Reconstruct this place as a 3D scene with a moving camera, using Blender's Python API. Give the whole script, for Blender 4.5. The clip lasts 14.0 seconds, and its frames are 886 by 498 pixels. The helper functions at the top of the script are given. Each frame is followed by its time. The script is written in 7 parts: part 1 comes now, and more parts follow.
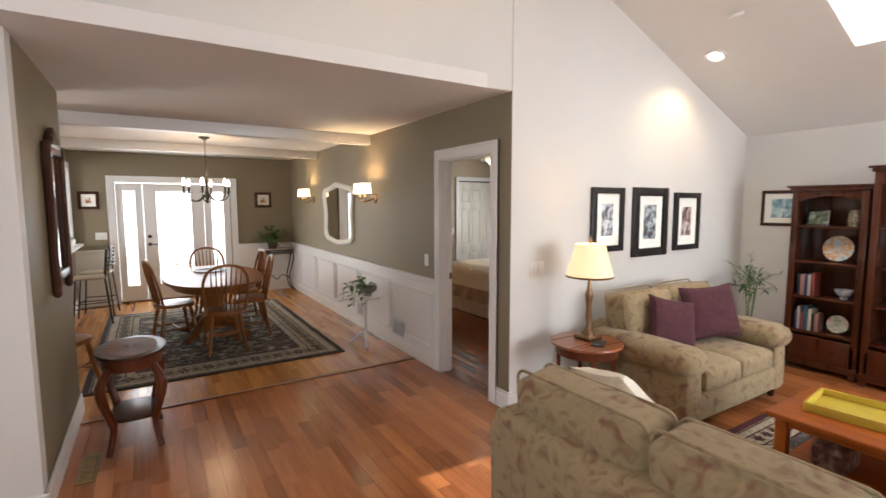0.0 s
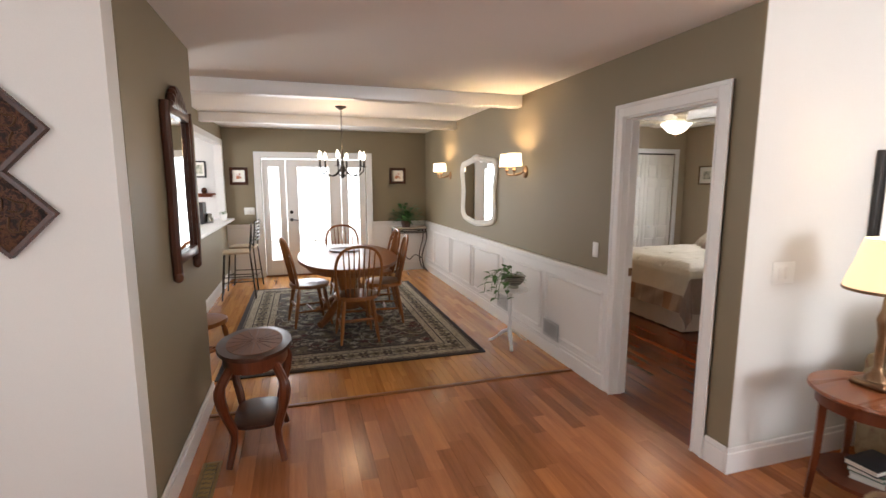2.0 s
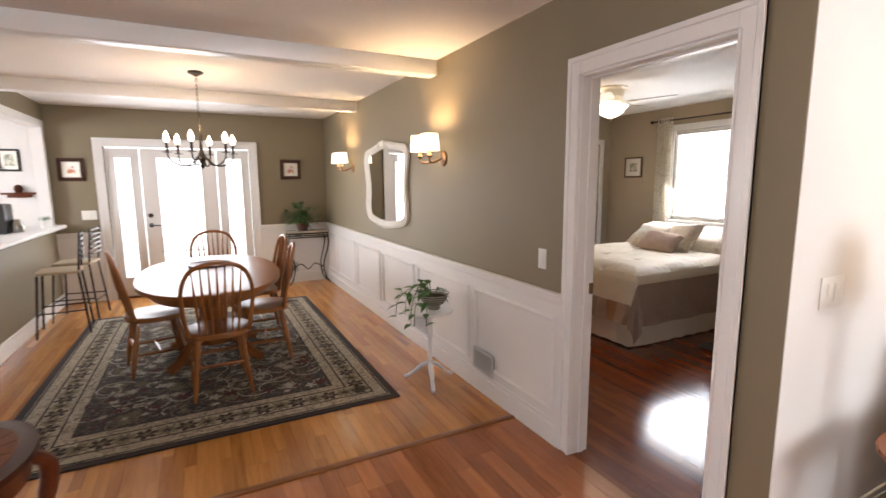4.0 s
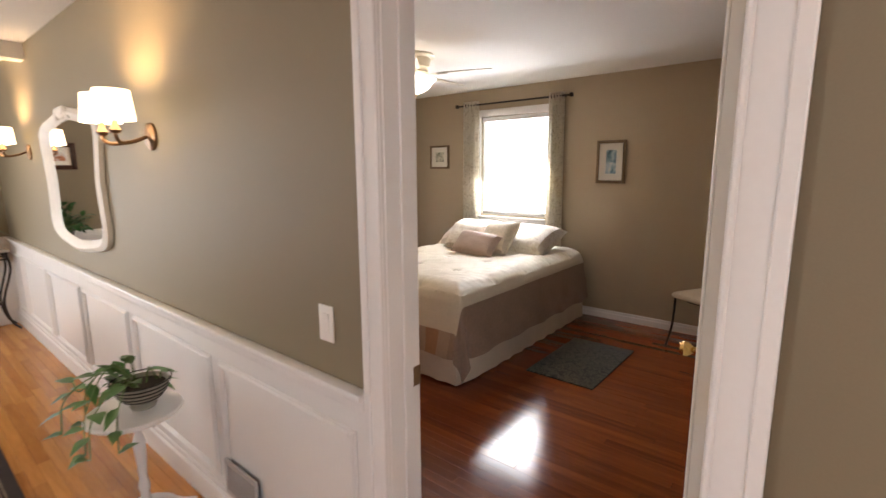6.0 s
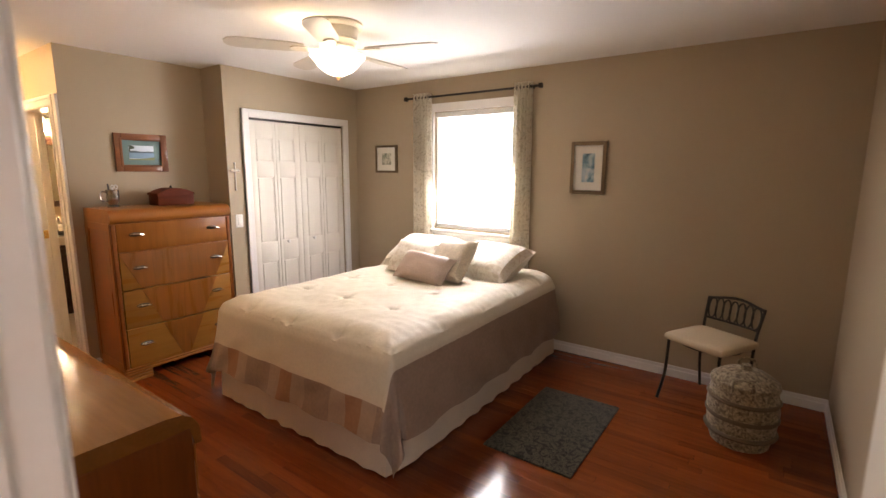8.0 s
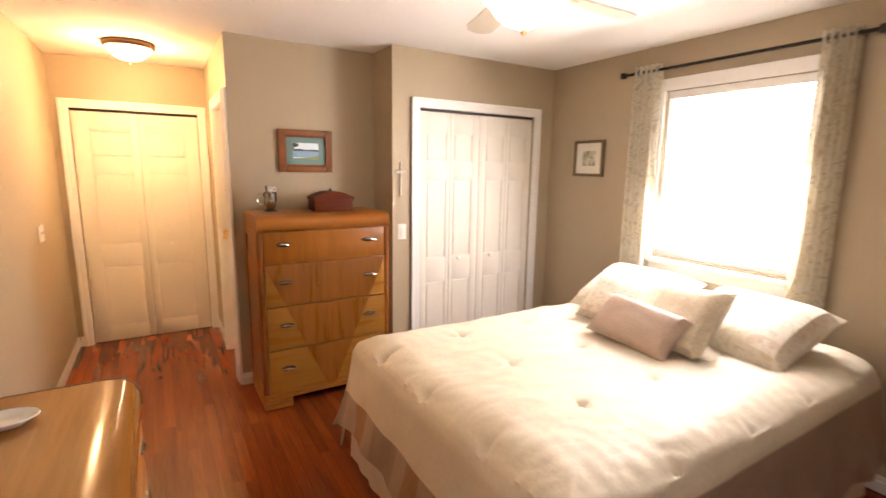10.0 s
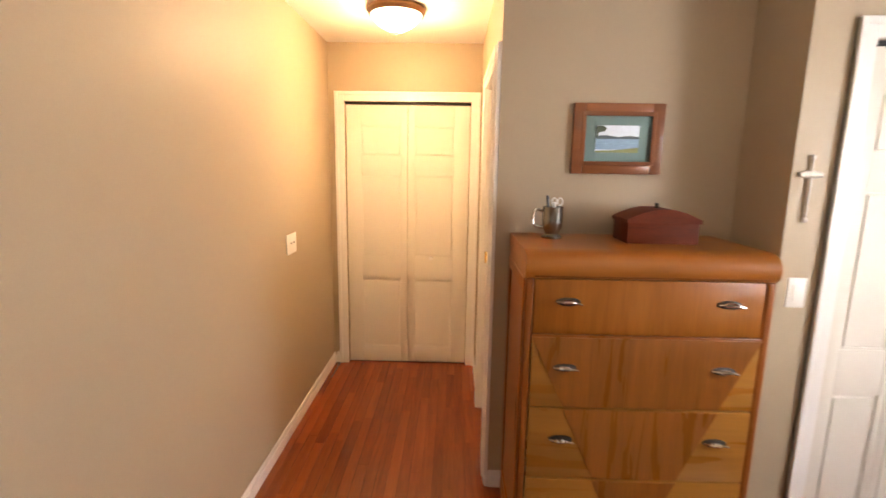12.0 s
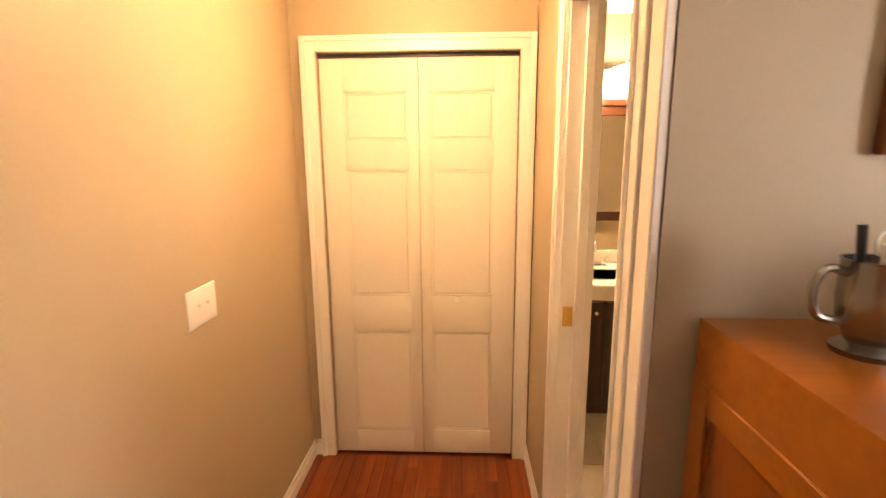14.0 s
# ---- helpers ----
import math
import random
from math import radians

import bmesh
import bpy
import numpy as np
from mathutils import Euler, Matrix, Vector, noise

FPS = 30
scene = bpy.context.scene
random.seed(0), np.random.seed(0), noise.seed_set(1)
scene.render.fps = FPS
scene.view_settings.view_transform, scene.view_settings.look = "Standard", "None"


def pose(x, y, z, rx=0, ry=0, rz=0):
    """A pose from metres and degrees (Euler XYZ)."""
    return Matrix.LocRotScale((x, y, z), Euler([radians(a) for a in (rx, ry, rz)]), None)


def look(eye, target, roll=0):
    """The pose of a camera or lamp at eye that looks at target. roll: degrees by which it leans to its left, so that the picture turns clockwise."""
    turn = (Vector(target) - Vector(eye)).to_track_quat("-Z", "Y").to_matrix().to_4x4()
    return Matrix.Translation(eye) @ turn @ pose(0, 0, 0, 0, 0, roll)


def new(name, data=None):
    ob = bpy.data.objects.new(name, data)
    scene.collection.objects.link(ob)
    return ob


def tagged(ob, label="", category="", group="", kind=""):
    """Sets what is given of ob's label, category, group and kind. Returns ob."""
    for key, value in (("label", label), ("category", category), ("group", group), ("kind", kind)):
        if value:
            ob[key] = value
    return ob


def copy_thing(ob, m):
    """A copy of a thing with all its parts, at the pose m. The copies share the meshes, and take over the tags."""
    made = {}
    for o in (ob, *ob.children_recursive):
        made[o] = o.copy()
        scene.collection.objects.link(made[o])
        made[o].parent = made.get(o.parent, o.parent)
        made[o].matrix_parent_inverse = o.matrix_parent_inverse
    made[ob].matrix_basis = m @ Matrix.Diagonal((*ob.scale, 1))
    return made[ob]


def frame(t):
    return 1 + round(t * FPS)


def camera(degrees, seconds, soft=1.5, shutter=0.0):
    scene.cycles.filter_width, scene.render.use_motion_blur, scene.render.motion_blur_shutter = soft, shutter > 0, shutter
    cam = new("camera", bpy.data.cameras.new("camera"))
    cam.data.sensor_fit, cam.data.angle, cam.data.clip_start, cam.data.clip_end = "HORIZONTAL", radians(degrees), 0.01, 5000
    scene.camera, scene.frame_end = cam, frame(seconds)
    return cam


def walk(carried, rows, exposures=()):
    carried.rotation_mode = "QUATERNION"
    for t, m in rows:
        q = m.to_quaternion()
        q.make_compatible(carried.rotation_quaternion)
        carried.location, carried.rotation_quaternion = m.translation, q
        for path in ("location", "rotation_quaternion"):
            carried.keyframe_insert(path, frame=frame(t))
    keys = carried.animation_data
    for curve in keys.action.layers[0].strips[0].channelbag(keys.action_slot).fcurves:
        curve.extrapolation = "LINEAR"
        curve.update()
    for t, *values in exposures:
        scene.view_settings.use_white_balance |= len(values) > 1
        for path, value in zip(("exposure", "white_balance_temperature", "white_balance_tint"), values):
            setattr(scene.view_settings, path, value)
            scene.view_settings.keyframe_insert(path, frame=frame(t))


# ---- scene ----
cam = camera(86.7, 14.0, shutter=0.35)
PATH = [
    (0, (-2.304, -2.738, 1.614), (-1.252, -1.048, 1.422), -0.1),
    (0.5, (-2.332, -2.551, 1.608), (-1.407, -0.791, 1.392), -0.1),
    (1, (-2.322, -2.328, 1.591), (-1.519, -0.512, 1.351), -0.0),
    (1.5, (-2.24, -2.086, 1.576), (-1.567, -0.221, 1.315), -0.0),
    (2, (-2.169, -1.83, 1.575), (-1.597, 0.066, 1.294), -0.0),
    (2.2, (-2.134, -1.726, 1.576), (-1.592, 0.178, 1.29), -0.1),
    (4.3, (-1.604, -0.658, 1.496), (-0.593, 1.042, 1.202), -0.0),
    (4.5, (-1.519, -0.536, 1.509), (-0.432, 1.114, 1.204), 0.3),
    (5, (-1.316, -0.277, 1.513), (-0.044, 1.234, 1.201), -0.4),
    (5.5, (-1.098, -0.049, 1.525), (0.329, 1.315, 1.203), -0.1),
    (6, (-0.85, 0.106, 1.525), (0.674, 1.357, 1.193), -0.3),
    (6.5, (-0.605, 0.255, 1.523), (0.993, 1.411, 1.188), -0.1),
    (7, (-0.401, 0.339, 1.544), (1.233, 1.443, 1.21), 0.2),
    (7.2, (-0.316, 0.369, 1.547), (1.324, 1.466, 1.221), -0.1),
    (9.3, (0.54, 0.935, 1.608), (1.879, 2.38, 1.26), 1.1),
    (9.5, (0.629, 1.023, 1.575), (1.886, 2.542, 1.239), 0.9),
    (10, (0.815, 1.278, 1.594), (1.835, 2.963, 1.252), 0.9),
    (10.5, (0.923, 1.629, 1.59), (1.687, 3.445, 1.247), 0.8),
    (11, (1.063, 2.018, 1.559), (1.504, 3.941, 1.23), 0.7),
    (11.5, (1.075, 2.374, 1.557), (1.253, 4.338, 1.224), 0.8),
    (12, (1.049, 2.677, 1.564), (1.01, 4.647, 1.22), 0.9),
    (12.5, (1.046, 3.032, 1.548), (0.827, 4.992, 1.214), 0.4),
    (13, (0.987, 3.361, 1.546), (0.727, 5.315, 1.208), -0.1),
    (13.5, (0.929, 3.676, 1.541), (0.723, 5.636, 1.197), 0.1),
    (14, (0.914, 3.999, 1.541), (0.826, 5.963, 1.172), -0.4),
]
EXPOSURES = [(0.0, -0.17, 6420, 12), (2.2, 0.08, 6420, 13), (4.5, 0.34, 6500, 16), (6.0, 0.46, 6600, 16), (7.2, 0.38, 6650, 17), (9.3, 1.25, 7700, 24), (10.5, 0.95, 7300, 22), (11.2, 0.86, 7150, 21), (12.5, 1.04, 6900, 20), (14.0, 1.0, 8000, 25)]
walk(cam, [(t, look(eye, target, roll)) for t, eye, target, roll in PATH], EXPOSURES)

# ---- world and light ----
world = bpy.data.worlds.new("sky")
scene.world = world
world.use_nodes = True
_sky = world.node_tree.nodes.new("ShaderNodeTexSky")
_sky.sky_type = "NISHITA"
_sky.sun_disc = False
_sky.sun_elevation = radians(45)
_sky.sun_rotation = radians(289)
_bg = world.node_tree.nodes["Background"]
_bg.inputs["Strength"].default_value = 0.12
world.node_tree.links.new(_sky.outputs["Color"], _bg.inputs["Color"])


def area(name, m, w, h, power, color=(1, 1, 1)):
    d = bpy.data.lights.new(name, "AREA")
    d.shape, d.size, d.size_y, d.energy, d.color = "RECTANGLE", w, h, power, color
    o = new(name, d)
    o.matrix_world = m
    return o


def bulb(name, p, power, color, radius=0.03):
    d = bpy.data.lights.new(name, "POINT")
    d.energy, d.color, d.shadow_soft_size = power, color, radius
    o = new(name, d)
    o.location = p
    return o


def spot(name, p, target, power, color, angle=95):
    d = bpy.data.lights.new(name, "SPOT")
    d.energy, d.color, d.shadow_soft_size, d.spot_size, d.spot_blend = power, color, 0.05, radians(angle), 0.6
    o = new(name, d)
    o.matrix_world = look(p, target)
    return o


sun = bpy.data.lights.new("sun", "SUN")
sun.energy, sun.angle, sun.color = 5.0, radians(0.6), (1.0, 0.94, 0.84)
SUN = new("sun", sun)
SUN.matrix_world = look((0, 0, 10), (-2.39, 0.84, 10 - 3.19))

DAY = (0.93, 0.97, 1.0)
WARM = (1.0, 0.66, 0.34)
FAR_Y, BED_X, LR_X, WEST, SOUTH = 6.45, 3.848, 3.40, -5.6, -6.2
# skylight, french doors, bedroom window, an unseen window behind the walker, and fills
area("living_window_light", look((1.8, SOUTH + 0.05, 1.6), (1.5, 0, 0.9)), 2.3, 1.7, 205, DAY)
# added fill for the green wall and door casing; no west window is known
area("west_window_light", look((WEST + 0.05, -3.6, 1.6), (0.0, -1.4, 1.0)), 2.4, 1.5, 66, DAY)
area("skylight_light", look((1.83, -1.70, 2.354 + 0.407 * (LR_X - 1.83) + 0.1), (1.83, -1.5, 0)), 0.9, 0.8, 24, DAY)
area("french_door_light", look((-1.95, FAR_Y - 0.02, 1.15), (-1.95, 0, 0.6)), 1.5, 1.6, 32, DAY)
area("bedroom_window_light", look((BED_X - 0.03, 2.91, 1.5), (1.6, 2.7, 0.2)), 0.85, 1.1, 45, DAY)
# added fill that brightens kitchen and dining room; its source is unseen
area("kitchen_window_light", look((WEST + 0.1, 4.0, 1.6), (0, 3.5, 0.6)), 1.4, 1.0, 96, DAY)

# ---- materials ----


def mat(name, color, rough=0.6, metal=0.0, vary=0.08, scale=6.0, bump=0.05, fine=90.0, stretch=(1, 1, 1), random=0.0,
        spec=0.5, coat=0.0):
    """Procedural surface: colour drifting at a large and a fine scale, with fine relief."""
    m = bpy.data.materials.new(name)
    m.use_nodes = True
    t = m.node_tree
    n, ln = t.nodes, t.links
    b = n["Principled BSDF"]
    b.inputs["Roughness"].default_value = rough
    b.inputs["Metallic"].default_value = metal
    b.inputs["Specular IOR Level"].default_value = spec
    b.inputs["Coat Weight"].default_value = coat
    b.inputs["Coat Roughness"].default_value = 0.12
    co = n.new("ShaderNodeTexCoord")
    mp = n.new("ShaderNodeMapping")
    mp.inputs["Scale"].default_value = stretch
    ln.new(co.outputs["Object"], mp.inputs["Vector"])
    n1 = n.new("ShaderNodeTexNoise")
    n1.inputs["Scale"].default_value, n1.inputs["Detail"].default_value = scale, 5
    n2 = n.new("ShaderNodeTexNoise")
    n2.inputs["Scale"].default_value, n2.inputs["Detail"].default_value = fine, 4
    for q in (n1, n2):
        ln.new(mp.outputs["Vector"], q.inputs["Vector"])
    mix = n.new("ShaderNodeMath")
    mix.operation = "ADD"
    ln.new(n1.outputs["Fac"], mix.inputs[0])
    ln.new(n2.outputs["Fac"], mix.inputs[1])
    last = mix.outputs[0]
    if random:
        oi = n.new("ShaderNodeObjectInfo")
        ge = n.new("ShaderNodeNewGeometry")
        ad = n.new("ShaderNodeMath")
        ad.operation = "ADD"
        ln.new(oi.outputs["Random"], ad.inputs[0])
        ln.new(ge.outputs["Random Per Island"], ad.inputs[1])
        fr = n.new("ShaderNodeMath")
        fr.operation = "FRACT"
        ln.new(ad.outputs[0], fr.inputs[0])
        mu = n.new("ShaderNodeMath")
        mu.operation = "MULTIPLY_ADD"
        ln.new(fr.outputs[0], mu.inputs[0])
        mu.inputs[1].default_value = random
        ln.new(last, mu.inputs[2])
        last = mu.outputs[0]
    rm = n.new("ShaderNodeMapRange")
    rm.inputs["From Min"].default_value, rm.inputs["From Max"].default_value = 0.6, 1.4 + random
    rm.inputs["To Min"].default_value, rm.inputs["To Max"].default_value = 1 - vary, 1 + vary
    ln.new(last, rm.inputs["Value"])
    mc = n.new("ShaderNodeVectorMath")
    mc.operation = "SCALE"
    mc.inputs[0].default_value = color
    ln.new(rm.outputs[0], mc.inputs["Scale"])
    ln.new(mc.outputs[0], b.inputs["Base Color"])
    if bump:
        bp = n.new("ShaderNodeBump")
        bp.inputs["Strength"].default_value, bp.inputs["Distance"].default_value = bump, 0.004
        ln.new(n2.outputs["Fac"], bp.inputs["Height"])
        ln.new(bp.outputs["Normal"], b.inputs["Normal"])
    return m


def wood(name, dark, light, rough=0.3, along="x", grain=7.0, random=0.5, coat=0.0, bump=0.04, band=0.0):
    """Wood: long fibres along one axis, pores, and a tone of its own for every piece."""
    m = bpy.data.materials.new(name)
    m.use_nodes = True
    t = m.node_tree
    n, ln = t.nodes, t.links
    b = n["Principled BSDF"]
    b.inputs["Coat Weight"].default_value = coat
    b.inputs["Coat Roughness"].default_value = 0.08
    b.inputs["Specular IOR Level"].default_value = 0.5 if rough < 0.22 else 0.28
    co = n.new("ShaderNodeTexCoord")
    oi = n.new("ShaderNodeObjectInfo")
    ge = n.new("ShaderNodeNewGeometry")
    ad = n.new("ShaderNodeMath")
    ad.operation = "ADD"
    ln.new(oi.outputs["Random"], ad.inputs[0])
    ln.new(ge.outputs["Random Per Island"], ad.inputs[1])
    fr = n.new("ShaderNodeMath")
    fr.operation = "FRACT"
    ln.new(ad.outputs[0], fr.inputs[0])
    off = n.new("ShaderNodeVectorMath")
    off.operation = "SCALE"
    off.inputs[0].default_value = (37.0, 61.0, 23.0)
    ln.new(fr.outputs[0], off.inputs["Scale"])
    av = n.new("ShaderNodeVectorMath")
    av.operation = "ADD"
    ln.new(co.outputs["Object"], av.inputs[0])
    ln.new(off.outputs[0], av.inputs[1])
    mp = n.new("ShaderNodeMapping")
    s = [grain, grain, grain]
    s["xyz".index(along)] = grain * 0.07
    mp.inputs["Scale"].default_value = s
    ln.new(av.outputs[0], mp.inputs["Vector"])
    n1 = n.new("ShaderNodeTexNoise")
    n1.inputs["Scale"].default_value, n1.inputs["Detail"].default_value, n1.inputs["Distortion"].default_value = 2.2, 6, 0.9
    n2 = n.new("ShaderNodeTexNoise")
    n2.inputs["Scale"].default_value, n2.inputs["Detail"].default_value = 16, 3
    for q in (n1, n2):
        ln.new(mp.outputs["Vector"], q.inputs["Vector"])
    a = n.new("ShaderNodeMath")
    a.operation = "MULTIPLY_ADD"
    ln.new(n2.outputs["Fac"], a.inputs[0])
    a.inputs[1].default_value = 0.45
    ln.new(n1.outputs["Fac"], a.inputs[2])
    c = n.new("ShaderNodeMath")
    c.operation = "MULTIPLY_ADD"
    ln.new(fr.outputs[0], c.inputs[0])
    c.inputs[1].default_value = random
    ln.new(a.outputs[0], c.inputs[2])
    rm = n.new("ShaderNodeMapRange")
    rm.inputs["From Min"].default_value, rm.inputs["From Max"].default_value = 0.45, 1.0 + random
    ln.new(c.outputs[0], rm.inputs["Value"])
    mx = n.new("ShaderNodeMix")
    mx.data_type = "RGBA"
    mx.inputs["A"].default_value, mx.inputs["B"].default_value = (*dark, 1), (*light, 1)
    ln.new(rm.outputs[0], mx.inputs["Factor"])
    ln.new(mx.outputs["Result"], b.inputs["Base Color"])
    rr = n.new("ShaderNodeMapRange")
    rr.inputs["To Min"].default_value, rr.inputs["To Max"].default_value = rough * 0.8, rough * 1.25
    ln.new(n1.outputs["Fac"], rr.inputs["Value"])
    ln.new(rr.outputs[0], b.inputs["Roughness"])
    bp = n.new("ShaderNodeBump")
    bp.inputs["Strength"].default_value, bp.inputs["Distance"].default_value = bump, 0.003
    ln.new(n2.outputs["Fac"], bp.inputs["Height"])
    ln.new(bp.outputs["Normal"], b.inputs["Normal"])
    return m


def glow(name, color, strength, base=(0.8, 0.8, 0.8)):
    m = bpy.data.materials.new(name)
    m.use_nodes = True
    b = m.node_tree.nodes["Principled BSDF"]
    b.inputs["Base Color"].default_value = (*base, 1)
    b.inputs["Emission Color"].default_value = (*color, 1)
    b.inputs["Emission Strength"].default_value = strength
    return m


def patterned(name, colors, stops, scale=6.0, kind="voronoi", rough=0.95, bump=0.3, distort=1.0, fine=150.0):
    """Cloth or print: scattered motifs in several colours over a base."""
    m = bpy.data.materials.new(name)
    m.use_nodes = True
    t = m.node_tree
    n, ln = t.nodes, t.links
    b = n["Principled BSDF"]
    b.inputs["Roughness"].default_value = rough
    b.inputs["Specular IOR Level"].default_value = 0.2
    b.inputs["Sheen Weight"].default_value = 0.15
    co = n.new("ShaderNodeTexCoord")
    n1 = n.new("ShaderNodeTexNoise")
    n1.inputs["Scale"].default_value, n1.inputs["Detail"].default_value = scale, 4
    n1.inputs["Distortion"].default_value = distort
    n2 = n.new("ShaderNodeTexNoise")
    n2.inputs["Scale"].default_value, n2.inputs["Detail"].default_value = fine, 2
    for q in (n1, n2):
        ln.new(co.outputs["Object"], q.inputs["Vector"])
    r = n.new("ShaderNodeValToRGB")
    e = r.color_ramp.elements
    while len(e) < len(colors):
        e.new(0.5)
    for el, c, s in zip(e, colors, stops):
        el.position, el.color = s, (*c, 1)
    ln.new(n1.outputs["Fac"], r.inputs["Fac"])
    ln.new(r.outputs["Color"], b.inputs["Base Color"])
    bp = n.new("ShaderNodeBump")
    bp.inputs["Strength"].default_value, bp.inputs["Distance"].default_value = bump, 0.004
    ln.new(n2.outputs["Fac"], bp.inputs["Height"])
    ln.new(bp.outputs["Normal"], b.inputs["Normal"])
    return m


GREEN = mat("olive_wall_paint", (0.230, 0.188, 0.118), 0.55, vary=0.04, scale=1.5, bump=0.06, fine=220)
GREY = mat("pale_grey_wall_paint", (0.70, 0.68, 0.64), 0.6, vary=0.03, scale=1.5, bump=0.06, fine=220)
TAUPE = mat("taupe_wall_paint", (0.425, 0.343, 0.235), 0.5, vary=0.03, scale=1.5, bump=0.06, fine=220)
WHITE = mat("white_trim_paint", (0.80, 0.79, 0.77), 0.32, vary=0.02, scale=3, bump=0.02)
CEIL = mat("white_ceiling_paint", (0.80, 0.78, 0.75), 0.85, vary=0.02, scale=2, bump=0.15, fine=160)
OAK_FLOOR = wood("honey_oak_floor", (0.27, 0.10, 0.022), (0.64, 0.30, 0.082), 0.2, "y", grain=9, coat=0.1, random=0.6)
BROWN_FLOOR = wood("brown_plank_floor", (0.19, 0.058, 0.018), (0.55, 0.205, 0.072), 0.2, "y", grain=9, coat=0.0, random=0.75)
RED_FLOOR = wood("red_hardwood_floor", (0.09, 0.017, 0.004), (0.27, 0.062, 0.0135), 0.13, "y", grain=9, coat=0.0, random=0.5)
OAK = wood("golden_oak", (0.13, 0.04, 0.009), (0.31, 0.115, 0.028), 0.30, "z", coat=0.1)
OAK_X = wood("golden_oak_top", (0.15, 0.048, 0.011), (0.31, 0.115, 0.028), 0.30, "x", coat=0.0)
CHERRY = wood("cherry_wood", (0.075, 0.017, 0.006), (0.17, 0.045, 0.016), 0.32, "z", coat=0.12, random=0.2)
MAHOGANY = wood("dark_mahogany", (0.025, 0.008, 0.004), (0.085, 0.026, 0.011), 0.32, "z", coat=0.04, random=0.2)
BLACK = mat("black_paint", (0.02, 0.018, 0.017), 0.35, vary=0.2, scale=12)
IRON = mat("dark_wrought_iron", (0.035, 0.03, 0.026), 0.45, 0.7, vary=0.25, scale=14)
BRONZE = mat("aged_bronze", (0.22, 0.13, 0.07), 0.32, 0.9, vary=0.2, scale=14)
BRASS = mat("polished_brass", (0.78, 0.55, 0.22), 0.18, 1.0, vary=0.08, scale=14, bump=0.0)
PEWTER = mat("pewter", (0.31, 0.30, 0.275), 0.26, 1.0, vary=0.12, scale=20)
CHROME = mat("chrome", (0.8, 0.8, 0.8), 0.08, 1.0, vary=0.03, bump=0)
MIRROR = mat("mirror_glass", (0.85, 0.87, 0.86), 0.015, 1.0, vary=0.005, bump=0)
PLASTIC = mat("white_plastic", (0.78, 0.77, 0.73), 0.35, vary=0.02)
DAYLIGHT = glow("bright_daylight", (0.95, 0.98, 1.0), 1.7)


def sheer(m, share):
    """Lets light soak through a thin cloth or slat."""
    t = m.node_tree
    b = t.nodes["Principled BSDF"]
    tr = t.nodes.new("ShaderNodeBsdfTranslucent")
    mx = t.nodes.new("ShaderNodeMixShader")
    out = t.nodes["Material Output"]
    src = b.inputs["Base Color"].links
    if src:
        t.links.new(src[0].from_socket, tr.inputs["Color"])
    mx.inputs[0].default_value = share
    t.links.new(b.outputs[0], mx.inputs[1])
    t.links.new(tr.outputs[0], mx.inputs[2])
    t.links.new(mx.outputs[0], out.inputs["Surface"])
    return m


BLIND = sheer(mat("white_blind_slat", (0.88, 0.88, 0.86), 0.5, vary=0.02), 0.6)

# ---- mesh helpers ----


def part(name, bm, material, parent=None, label="", smooth=True, m=None):
    """One mesh object from a bmesh, under a thing or a part."""
    me = bpy.data.meshes.new(name)
    bmesh.ops.recalc_face_normals(bm, faces=bm.faces)
    bm.to_mesh(me)
    bm.free()
    if smooth:
        me.shade_smooth()
        me.set_sharp_from_angle(angle=radians(35))
    for q in (material if isinstance(material, (list, tuple)) else [material]):
        me.materials.append(q)
    o = new(name, me)
    if parent is not None:
        o.parent = parent
    if m is not None:
        o.matrix_local = m
    if label:
        o["label"] = label
    return o


def thing(name, label, category, m, group=""):
    e = new(name)
    e.empty_display_size = 0.1
    e.matrix_world = m
    return tagged(e, label, category, group)


def setting(name, bm, material, label="", category="", smooth=True):
    o = part(name, bm, material, smooth=smooth)
    return tagged(o, label, category, kind="structure")


def bx(bm, lo, hi, bevel=0.0, seg=2, m=None):
    """A box between two corners, its edges rounded."""
    r = bmesh.ops.create_cube(bm, size=1)
    vs = r["verts"]
    for v in vs:
        v.co = Vector([lo[i] + (v.co[i] + 0.5) * (hi[i] - lo[i]) for i in range(3)])
    if bevel:
        es = list({e for v in vs for e in v.link_edges})
        g = bmesh.ops.bevel(bm, geom=es, offset=bevel, segments=seg, affect="EDGES", profile=0.5)
        vs = list({v for f in g["faces"] for v in f.verts} | {v for v in vs if v.is_valid})
    if m is not None:
        bmesh.ops.transform(bm, matrix=m, verts=vs)
    return vs


def box(lo, hi, bevel=0.0, seg=2):
    bm = bmesh.new()
    bx(bm, lo, hi, bevel, seg)
    return bm


